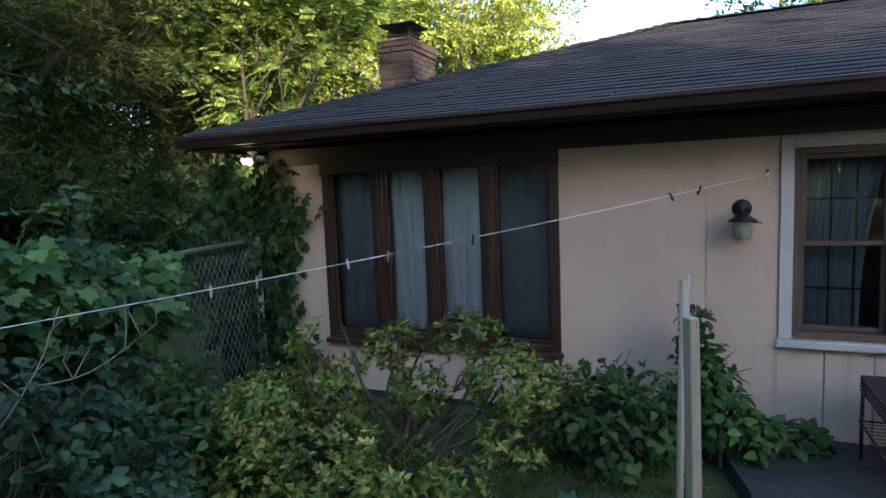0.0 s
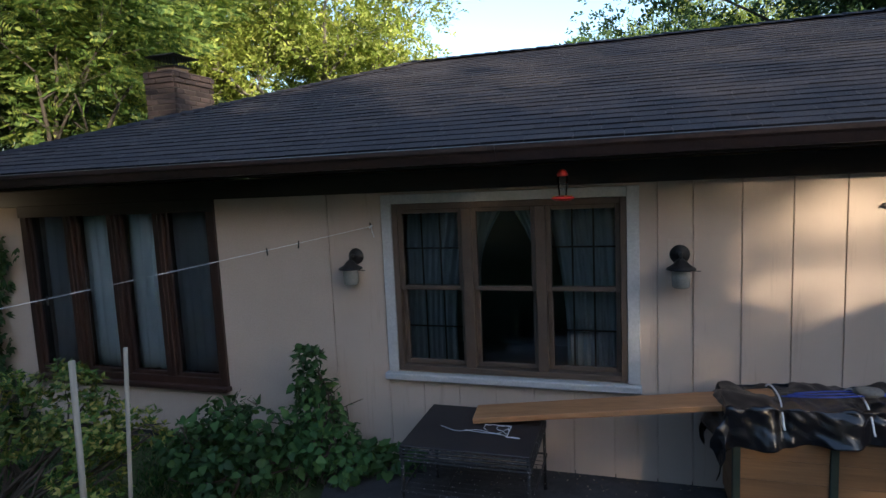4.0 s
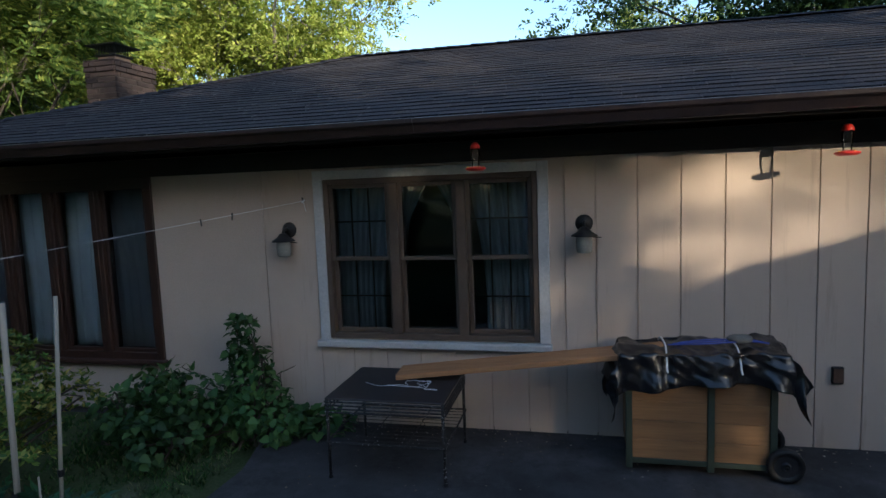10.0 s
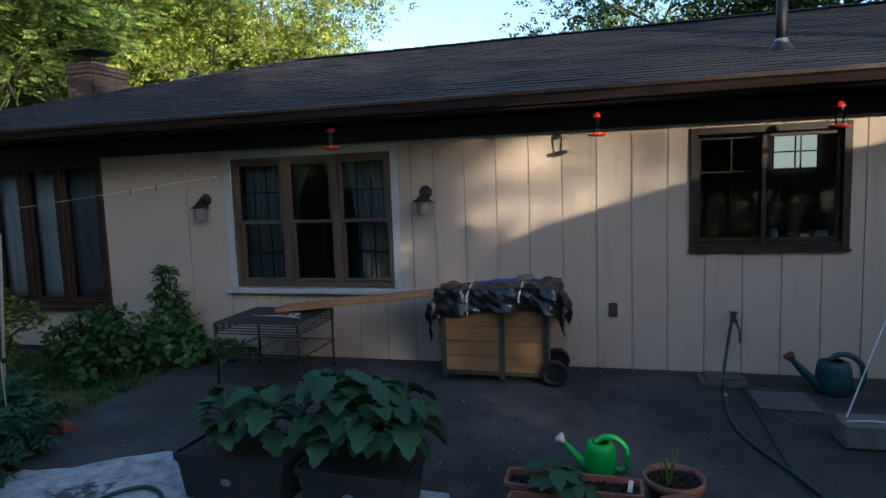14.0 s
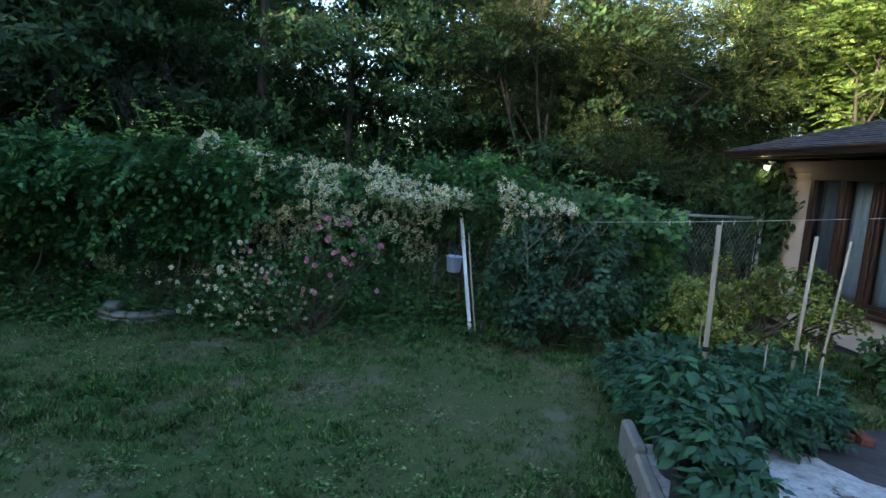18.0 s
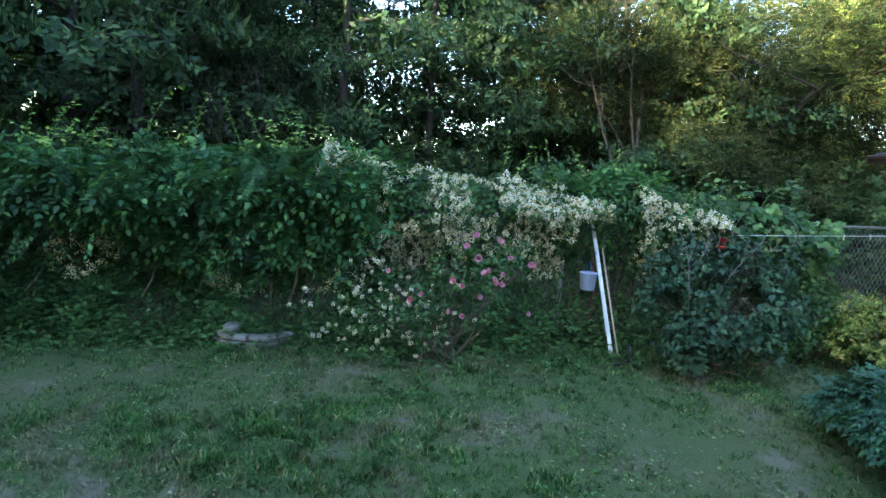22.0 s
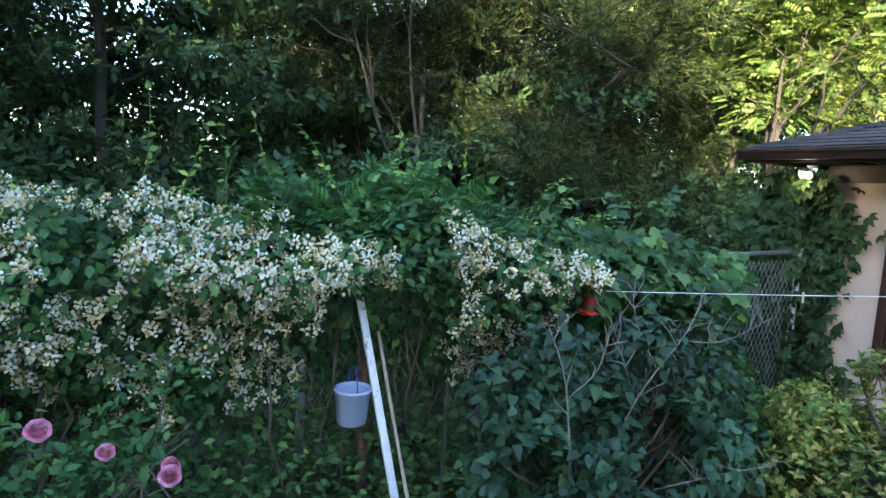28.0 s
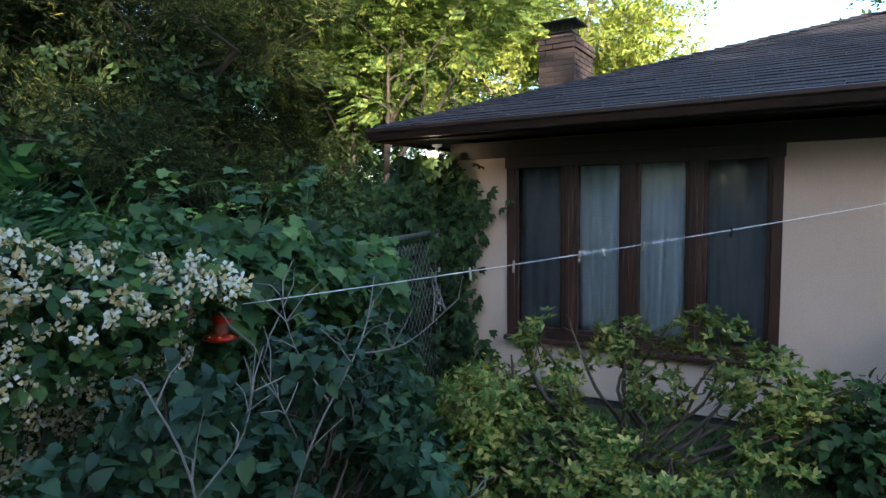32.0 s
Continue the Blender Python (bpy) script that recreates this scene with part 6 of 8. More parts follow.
# ---------------------------------------------------------------- shrubs
def bush(name, label, seed, base, clumps, stems, leaf, tmpl, count, size, spread=0.16, stem_mat=M_TWIG, droop=0.2, whorl=0, stem_r=0.014, jitter=0.7, cat="shrub", gap=0.3):
    """A shrub: bent stems from the ground to foliage clumps given as (x, y, z, radius)."""
    rng = np.random.default_rng(seed)
    b = empty(name, (0, 0, 0))
    tagged(b, label, cat)
    tb = []
    for cx, cy, cz, r in clumps:
        for _ in range(stems):
            p0 = Vector(base) + Vector((rng.uniform(-.18, .18), rng.uniform(-.15, .15), 0))
            p3 = Vector((cx, cy, cz)) + Vector(rng.normal(size=3)) * r * 0.45
            m1 = p0.lerp(p3, 0.35) + Vector((rng.uniform(-.12, .12), rng.uniform(-.12, .12), 0.06))
            m2 = p0.lerp(p3, 0.7) + Vector((rng.uniform(-.1, .1), rng.uniform(-.1, .1), 0.0))
            pts = arc([p0, m1, m2, p3], 4)
            tb.append((pts, [stem_r * (1 - 0.75 * i / len(pts)) for i in range(len(pts))]))
            for _ in range(3):
                q = pts[-3] if rng.uniform() < 0.5 else pts[-1]
                e = q + Vector(rng.normal(size=3)) * r * 0.28
                tb.append(([q, q.lerp(e, 0.5) + Vector(rng.normal(size=3)) * 0.02, e], [0.005, 0.004, 0.0025]))
    part("stem_tangle", tube_mesh("stem_tangle", tb, stem_mat), None, b)["kind"] = "stuff"
    vol = np.array([c[3] ** 2 for c in clumps])
    P, N = [], []
    for (cx, cy, cz, r), v in zip(clumps, vol):
        n = max(8, int(count * v / vol.sum()))
        u = unit(rng, n)
        rr = r * rng.uniform(0.35, 1.0, (n, 1)) ** 0.5
        bumps = np.array([1 + 0.28 * noise.noise((a[0] * 2.3 + cx, a[1] * 2.3 + cy, a[2] * 2.3 + cz)) for a in u])[:, None]
        P.append(np.array([cx, cy, cz]) + u * rr * bumps * [1, 1, 0.8])
        N.append(u)
    P, N = np.concatenate(P), np.concatenate(N)
    hole = np.array([noise.noise((p[0] * 2.6, p[1] * 2.6, p[2] * 2.6 + seed)) for p in P])
    keep = (P[:, 2] > 0.02) & (hole < gap)
    P, N = P[keep], N[keep]
    if whorl:
        P, N = np.repeat(P, whorl, 0), np.repeat(N, whorl, 0)
        axis = N * 0.6 + [0, 0, 0.7]
        d = np.cross(axis, unit(rng, len(P))) + axis * 0.45
        up = axis
        P = P + rng.normal(size=P.shape) * 0.004
    else:
        d = N * 0.7 + rng.normal(size=N.shape) * jitter + [0, 0, -droop]
        up = N * 0.6 + [0, 0, 0.8] + rng.normal(size=N.shape) * 0.35
    V, T = scatter(tmpl, P, d, up, size * rng.uniform(0.65, 1.2, len(P)))
    part("leaves", tri_mesh("leaves", V, T, leaf), None, b)
    return settle(b)


AZ = [(-2.7, 3.0, 0.5, 0.25), (-2.95, 2.55, 0.62, 0.36), (-2.55, 2.75, 0.95, 0.30), (-3.15, 2.85, 0.45, 0.33), (-2.45, 2.45, 0.42, 0.34), (-2.1, 2.35, 0.28, 0.28), (-1.75, 3.1, 0.98, 0.26), (-1.45, 3.0, 0.82, 0.27), (-1.35, 2.9, 0.5, 0.25),
      (-2.0, 2.9, 0.72, 0.2), (-1.9, 2.3, 0.5, 0.24), (-2.85, 2.3, 0.28, 0.26), (-1.15, 3.1, 0.72, 0.2), (-2.2, 3.0, 0.95, 0.2), (-1.6, 2.55, 0.3, 0.2)]
bush("azalea_bush", "yellowing green azalea bush with gnarled bare stems", 91, (-2.2, 2.8, -0.06), AZ, 3, L_AZALEA, t_simple(0.42, 0.05, 0.1), 3200, 0.052, whorl=7, stem_r=0.02)
LIL = [(-2.95, 0.55, 0.95, 0.38), (-2.75, 0.15, 0.72, 0.4), (-2.75, 0.95, 0.75, 0.42), (-2.6, 0.5, 0.45, 0.42), (-3.2, 1.15, 0.95, 0.3), (-2.9, 1.4, 0.62, 0.38), (-3.05, 0.12, 1.05, 0.28), (-2.5, 0.25, 0.3, 0.32), (-2.5, 1.0, 0.3, 0.35), (-3.1, 1.75, 0.55, 0.3), (-2.85, 1.3, 1.05, 0.24), (-2.9, 0.95, 1.3, 0.2), (-2.95, 0.35, 1.28, 0.2), (-3.05, 1.55, 1.2, 0.2)]
bush("lilac_bush", "large lilac bush with heart-shaped blue-green leaves", 92, (-2.95, 0.6, -0.06), LIL, 3, L_LILAC, T_HEART, 9500, 0.062, droop=0.6, jitter=0.9, gap=0.16)
bush("shrub", "leafy green shrub growing under the fence vines", 93, (-3.5, 2.3, -0.06), [(-3.55, 2.2, 0.45, 0.38), (-3.4, 2.7, 0.3, 0.32), (-3.7, 3.1, 0.25, 0.28), (-3.3, 1.95, 0.25, 0.3), (-3.75, 2.5, 0.7, 0.26), (-3.5, 3.5, 0.15, 0.2)], 3, L_SHRUB, T_HEART, 2900, 0.07, droop=0.4)
bush("shrub", "dark leafy shrub by the house wall", 94, (-0.95, 3.75, -0.04), [(-0.95, 3.75, 0.42, 0.34), (-1.1, 3.85, 0.2, 0.3), (-0.72, 3.8, 0.45, 0.27), (-0.85, 3.6, 0.2, 0.3), (-0.55, 3.9, 0.2, 0.24), (-1.2, 3.6, 0.35, 0.24)], 3, L_SHRUB, T_HEART, 1700, 0.075, droop=0.35)
bush("shrub", "upright leafy shrub against the cream wall", 95, (-0.35, 4.05, -0.04), [(-0.36, 4.08, 0.72, 0.17), (-0.38, 4.1, 0.95, 0.11), (-0.3, 4.05, 0.5, 0.22), (-0.2, 4.0, 0.3, 0.25), (-0.42, 4.0, 0.3, 0.22), (-0.02, 3.95, 0.18, 0.2)], 3, L_SHRUB, T_HEART, 1200, 0.07, droop=0.3)
for sx, sy, sr, sd in ((0.22, 4.18, 0.12, 96), (0.38, 4.22, 0.1, 97), (0.05, 4.15, 0.12, 98)):
    bush("weed", "low broad-leaved weed at the foot of the wall", sd, (sx, sy, 0.0), [(sx, sy, 0.1, sr)], 3, L_SHRUB, T_LOBED, 40, 0.12, stem_r=0.006, cat="weed")
ROSE = [(-2.95, -2.2, 1.0, 0.38), (-2.75, -1.75, 0.95, 0.32), (-2.8, -2.7, 0.75, 0.38), (-2.85, -3.1, 0.5, 0.3), (-3.1, -2.0, 0.6, 0.4), (-3.2, -1.5, 1.1, 0.3), (-2.9, -2.5, 0.4, 0.35)]
rose = bush("rose_bush", "rambling rose bush with pink double blooms", 99, (-3.1, -2.3, -0.06), ROSE, 3, L_HONEY, t_simple(0.6, 0.06, 0.1), 3000, 0.055, droop=0.2)


def blooms():
    rng = np.random.default_rng(101)
    tm = t_fan([(0.36, 0.25), (0.55, 0.6), (0.36, 0.98)], 0.3, -0.25)
    V, T = [], []
    for ring, (n, el, s) in enumerate(((6, 0.3, 0.85), (7, 0.62, 0.98), (7, 0.9, 1.02), (6, 1.12, 1.0), (5, 1.3, 0.96), (4, 1.46, 0.9))):
        for k in range(n):
            a, el = math.tau * k / n + ring * 0.5 + rng.uniform(-.15, .15), el + rng.uniform(-.12, .12)
            d = np.array([[math.cos(a) * math.cos(el), math.sin(a) * math.cos(el), math.sin(el)]])
            u = np.array([[-math.cos(a) * math.sin(el), -math.sin(a) * math.sin(el), math.cos(el)]])
            v, t = scatter(tm, np.zeros((1, 3)), d, u, [s])
            T.append(t + sum(len(q) for q in V))
            V.append(v)
    me = tri_mesh("bloom", np.concatenate(V), np.concatenate(T), L_PINK)
    spots = [(-2.80, -1.47, 1.12), (-2.95, -2.96, 0.99), (-2.70, -2.17, 1.31), (-2.68, -2.20, 0.90), (-2.62, -1.85, 1.37), (-2.85, -1.69, 1.17), (-2.72, -1.78, 1.02), (-2.6, -1.98, 1.05), (-2.58, -1.9, 0.98), (-2.64, -1.85, 0.95), (-2.7, -2.6, 0.8),
             (-2.66, -2.72, 0.75), (-2.72, -2.35, 0.62), (-2.62, -2.05, 1.2), (-2.7, -2.08, 1.42), (-2.6, -1.93, 1.08), (-2.72, -2.28, 0.95)] + [(-2.62 + rng.uniform(-.08, .04), y, z) for y, z in zip(rng.normal(size=5) * 0.3 - 1.9, 1.0 + rng.normal(size=5) * 0.17)]
    for i, p in enumerate(spots):
        ob = part("bloom", me, None, rose, "double pink rose bloom" if i == 0 else "")
        s = rng.uniform(0.036, 0.052)
        ob.matrix_local = pose(p[0] + 0.13, p[1], p[2] + fall(p[1]), rng.uniform(-20, 20), 60 + rng.uniform(-25, 25), rng.uniform(-50, 50)) @ Matrix.Diagonal((s, s, s, 1))


blooms()
# bare pale branches standing out of the lilac
def lilac_branches():
    rng, twigs = random.Random(6), []
    b = empty("dead_branch", (0, 0, 0))
    tagged(b, "bare pale dead branch standing out of the lilac bush", "branch")
    tb = [(arc([(-2.9, 0.55, -0.05), (-2.8, 0.6, 0.6), (-2.75, 0.75, 1.05), (-2.7, 1.0, 1.4), (-2.75, 1.15, 1.62)], 4), None), (arc([(-2.76, 0.75, 1.02), (-2.7, 0.6, 1.25), (-2.72, 0.5, 1.5)], 4), None), (arc([(-2.72, 0.95, 1.35), (-2.6, 1.15, 1.36), (-2.5, 1.4, 1.5)], 4), None),
          (arc([(-2.8, 0.55, 0.0), (-2.65, 0.3, 0.6), (-2.66, 0.22, 1.2), (-2.7, 0.12, 1.5)], 4), None), (arc([(-2.66, 0.24, 1.15), (-2.6, 0.35, 1.3), (-2.62, 0.42, 1.52)], 4), None), (arc([(-2.74, 0.85, 1.2), (-2.85, 0.8, 1.4), (-2.9, 0.78, 1.6)], 4), None), (arc([(-2.75, 0.65, 0.5), (-2.4, 1.0, 0.75), (-2.3, 1.25, 0.8)], 4), None)]
    for i, (pts, _) in enumerate(tb):
        r = 0.007 if i in (0, 3) else 0.004
        for _ in range(7):
            q = Vector(pts[rng.randrange(len(pts) // 3, len(pts))])
            e = q + Vector((rng.uniform(-.1, .1), rng.uniform(-.16, .16), rng.uniform(0.0, 0.2)))
            twigs.append(([q, q.lerp(e, 0.5) + Vector((rng.uniform(-.02, .02), rng.uniform(-.03, .03), 0.01)), e], [0.0032, 0.0026, 0.0015]))
        part("limb", tube(pts, [r * (1 - 0.7 * k / len(pts)) for k in range(len(pts))], 6), M_GREYTWIG, b, smooth=True)
    part("twig_tangle", tube_mesh("twig_tangle", twigs, M_GREYTWIG), None, b)["kind"] = "stuff"
    settle(b)


lilac_branches()
# ---------------------------------------------------------------- grass
def grass():
    """Blades in tufts, thinner and dry where the ground is bare."""
    rng = np.random.default_rng(111)
    m = 72000
    cx, cy = rng.uniform(-4.6, 6.0, m), rng.uniform(-12, 4.3, m)
    dens = np.array([noise.noise((a * 0.55, b * 0.55, 0.0)) + 0.5 * noise.noise((a * 1.7, b * 1.7, 4.0)) + 0.45 * noise.noise((a * 4.5, b * 4.5, 8.0)) for a, b in zip(cx, cy)])
    keep = dens > rng.uniform(-0.75, 0.3, m)
    cx, cy, dens = cx[keep], cy[keep], dens[keep]
    n = rng.integers(4, 11, len(cx))
    spread = np.repeat(rng.uniform(0.012, 0.035, len(cx)), n)
    tall = np.repeat(rng.uniform(0.7, 1.35, len(cx)), n)
    x, y, dens = np.repeat(cx, n), np.repeat(cy, n), np.repeat(dens, n)
    x, y = x + rng.normal(size=len(x)) * spread, y + rng.normal(size=len(x)) * spread
    near = (x > -4.2) & ~((x > -0.02) & (y > 0.4)) & ~((x > 0.25) & (y > 0.5 - 0.3 * x)) & ~((x > -0.3) & (y > 2.0))
    x, y, dens, tall = x[near], y[near], dens[near], tall[near]
    z = np.array([ground_height(a, b) for a, b in zip(x, y)]) - 0.005
    d = rng.normal(size=(len(x), 3)) * [0.6, 0.6, 0] + [0, 0, 1]
    nrm = rng.normal(size=(len(x), 3)) + [0, 0, 0.1]
    blade = (np.array([(-0.1, 0, 0), (0.1, 0, 0), (-0.08, 0.55, 0.06), (0.08, 0.55, 0.06), (0, 1, 0.3)], float), np.array([(0, 1, 3), (0, 3, 2), (2, 3, 4)]))
    size = rng.uniform(0.03, 0.06, len(x)) * tall * (0.8 + 1.3 * np.clip(dens, 0, 1) ** 1.3) * np.where((x < -2.6) & (y < 2), 1.35, 1.0)
    V, T = scatter(blade, np.stack([x, y, z], 1), d, nrm, size)
    tagged(new("grass", tri_mesh("grass", V, T, L_GRASS)), "short uneven lawn grass with thin dry patches", "grass", kind="stuff")


grass()


def clover():
    rng = np.random.default_rng(115)
    P = []
    for _ in range(260):
        c = np.array([rng.uniform(-3.6, 3.5), rng.uniform(-9, 0.2)])
        if c[0] > 0.1 and c[1] > 0.2 - 0.3 * c[0]:
            continue
        m = rng.integers(20, 90)
        P.append(c + rng.normal(size=(m, 2)) * rng.uniform(0.05, 0.22))
    P = np.concatenate(P)
    z = np.array([ground_height(a, b) for a, b in P]) + rng.uniform(0.012, 0.045, len(P))
    d = rng.normal(size=(len(P), 3)) * [1, 1, 0.15]
    V, T = scatter(t_diamond(0.8, 0.08), np.column_stack([P, z]), d, rng.normal(size=d.shape) * 0.25 + [0, 0, 1], rng.uniform(0.018, 0.04, len(P)))
    tagged(new("clover", tri_mesh("clover", V, T, L_GRASS)), "patches of low bright clover in the lawn", "clover", kind="stuff")


clover()


def lawn_weeds():
    rng = np.random.default_rng(121)
    spots = [(-2.81, -0.16), (-2.80, -1.07), (-2.16, -2.99), (-2.9, -0.9), (-2.5, -2.6), (-2.75, -2.9), (-2.6, 0.1), (-2.95, -3.3), (-3.1, -3.9), (-2.4, 0.9)]
    tuft = None
    for i, (x, y) in enumerate(spots):
        n = 34
        u = unit(rng, n)
        u[:, 2] = abs(u[:, 2]) * 0.7
        V, T = scatter(t_simple(0.45), u * [0.07, 0.07, 0.05], u * [1, 1, 0.5] + [0, 0, 0.3], np.array([0, 0, 1.0]) + rng.normal(size=(n, 3)) * 0.3, rng.uniform(0.05, 0.1, n))
        if tuft is None or i < 3:
            tuft = tri_mesh("lawn_weed", V, T, L_SHRUB)
        ob = new("lawn_weed", tuft)
        ob.matrix_world = pose(x, y, ground_height(x, y), 0, 0, rng.uniform(0, 360)) @ Matrix.Diagonal((1, 1, 1.2, 1))
        tagged(ob, "leafy weed sprouting in the lawn", "weed", "weeds in the lawn")
    # taller grasses and weeds along the foot of the fence
    n = 15000
    y = rng.uniform(-12, 2.2, n)
    x = -3.75 + rng.normal(size=n) * 0.28 + np.where((y > -3.4) & (y < -1.4), 0.35, 0.0)
    z = np.array([ground_height(a, b) for a, b in zip(x, y)])
    u = unit(rng, n)
    u[:, 2] = abs(u[:, 2])
    pos = np.stack([x, y, z + 0.58 * rng.uniform(0, 1, n) ** 1.3 * np.clip((-3.2 - x) * 1.6, 0.15, 1.5)], 1)
    V, T = scatter(t_simple(0.5), pos, u * [1, 1, 0.4] + [0.3, 0, 0], np.array([0.2, 0, 1.0]) + rng.normal(size=(n, 3)) * 0.4, rng.uniform(0.04, 0.1, n))
    tagged(new("fence_weeds", tri_mesh("fence_weeds", V, T, L_SHRUB)), "rank weeds along the foot of the overgrown fence", "weeds", kind="stuff")


lawn_weeds()


def stone_ring():
    rng = random.Random(5)
    def stone(w, d, h, s):
        bm = bmesh.new()
        bmesh.ops.create_icosphere(bm, subdivisions=2, radius=0.5)
        for v in bm.verts:
            k = 1 + 0.16 * noise.noise(v.co * 2.4 + Vector((s * 3.1, 0, 0)))
            sq = Vector([math.copysign(abs(c * 2) ** 0.6 / 2, c) for c in v.co])
            v.co = Vector((sq.x * w, sq.y * d, sq.z * h)) * k
        return finish(bm, "stone", M_STONE, True)
    kinds = [stone(0.24, 0.2, 0.062, 1), stone(0.18, 0.18, 0.058, 2), stone(0.29, 0.21, 0.066, 3)]
    cx, cy = -3.78, -4.6
    ring = empty("stone_border", (cx, cy, ground_height(cx, cy)))
    ring.scale = (0.85, 0.85, 1.0)
    tagged(ring, "low curved border of flat grey field stones", "stone border")
    for lay in range(2):
        for k in range(7):
            a = radians(-62 + k * 21 + lay * 9)
            ob = part("stone", kinds[(k + lay) % 3], None, ring)
            ob.matrix_local = pose(0.42 * math.cos(a), 0.5 * math.sin(a), 0.045 + lay * 0.07, rng.uniform(-4, 4), rng.uniform(-4, 4), math.degrees(a) + 90 + rng.uniform(-8, 8))
    st = part("boulder", stone(0.26, 0.2, 0.1, 5), None)
    st.location = (cx + 0.22, cy - 0.22, ground_height(cx, cy) + 0.20)
    tagged(st, "rounded pale stone lying on the stone border", "stone")


stone_ring()
# ---------------------------------------------------------------- fence-side things
def pole_and_bucket():
    g = LAWN_Z + float(fall(-0.25))
    p = empty("white_pole", (0, 0, 0))
    tagged(p, "white chipped metal pole leaning on the fence", "pole")
    top, foot = Vector((-4.122, -0.425, 1.385)), Vector((-3.345, -0.262, g))
    bm = bmesh.new()
    m = look(foot, top)
    L = (top - foot).length
    add_box(bm, (-0.024, -0.012, -L), (0.024, 0.012, 0), 0.003, m)
    part("bar", bm, M_WHITEPAINT, p)
    for k in range(5):
        c = foot.lerp(top, 0.55 + k * 0.095)
        part("hole_plate", box((-0.006, -0.014, -0.03), (0.006, -0.0125, 0.03), 0, Matrix.Translation(c) @ m.to_3x3().to_4x4() @ pose(0, 0, 0, 90, 0, 0)), M_DARKMETAL, p)
    q = part("bamboo_rod", tube(arc([(-3.28, -0.20, g), (-3.62, -0.26, 0.42), (-3.95, -0.30, 1.0)], 5), 0.011, 7), M_STAKE, smooth=True)
    tagged(q, "thin pale bamboo rod leaning by the pole", "rod")
    post = empty("iron_post", (0, 0, 0))
    tagged(post, "short rusty brown iron post behind the leaning pole", "post")
    part("shaft", tube([(-3.95, -0.36, g - 0.1), (-3.97, -0.38, 0.80)], 0.032, 10), M_RUST, post, smooth=True)
    part("hook", tube(arc([(-3.96, -0.38, 0.76), (-3.88, -0.42, 0.78), (-3.83, -0.46, 0.82)], 4), 0.008, 6), M_RUST, post)
    b = empty("bucket", (-3.83, -0.485, 0.47))
    tagged(b, "pale blue plastic bucket hanging from the post", "bucket")
    part("pail", lathe([(0.001, 0), (0.085, 0), (0.09, 0.006), (0.108, 0.2), (0.116, 0.205), (0.116, 0.22), (0.104, 0.222), (0.1, 0.2), (0.084, 0.012), (0.001, 0.012)], 24), M_BUCKET, b, smooth=True)
    part("handle", tube(arc([(0.112, 0, 0.2), (0.08, 0.0, 0.3), (0, 0.01, 0.345), (-0.08, 0, 0.3), (-0.112, 0, 0.2)], 5), 0.004, 6), M_BLUE, b, "blue wire handle")
    s = empty("garden_stand", (-2.98, -0.18, g))
    tagged(s, "dark cross-footed metal stand base on the lawn", "stand")
    for a in range(4):
        part("foot", box((0, -0.016, 0.005), (0.22, 0.016, 0.03), 0.004, pose(0, 0, 0, 0, 0, a * 90 + 20)), M_DARKMETAL, s)
    part("socket", tube([(0, 0, 0.0), (0, 0, 0.22)], 0.025, 10), M_DARKMETAL, s, smooth=True)
    gp = empty("fence_stake", (-3.62, 0.05, g))
    tagged(gp, "dark green metal garden stake", "stake")
    part("rod", box((-0.014, -0.008, -0.1), (0.014, 0.008, 0.98), 0.002), M_GREENPAINT, gp)
    part("stud", box((-0.005, -0.018, 0.88), (0.005, -0.0085, 0.9)), M_GREENPAINT, gp)


pole_and_bucket()
LINE_A, LINE_B = Vector((-3.93, 0.99, 1.25)), Vector((0.10, 4.40, 1.93))


def line_point(s):
    p = LINE_A.lerp(LINE_B, s)
    p.z -= 0.10 * 4 * s * (1 - s) * 0.35
    return p


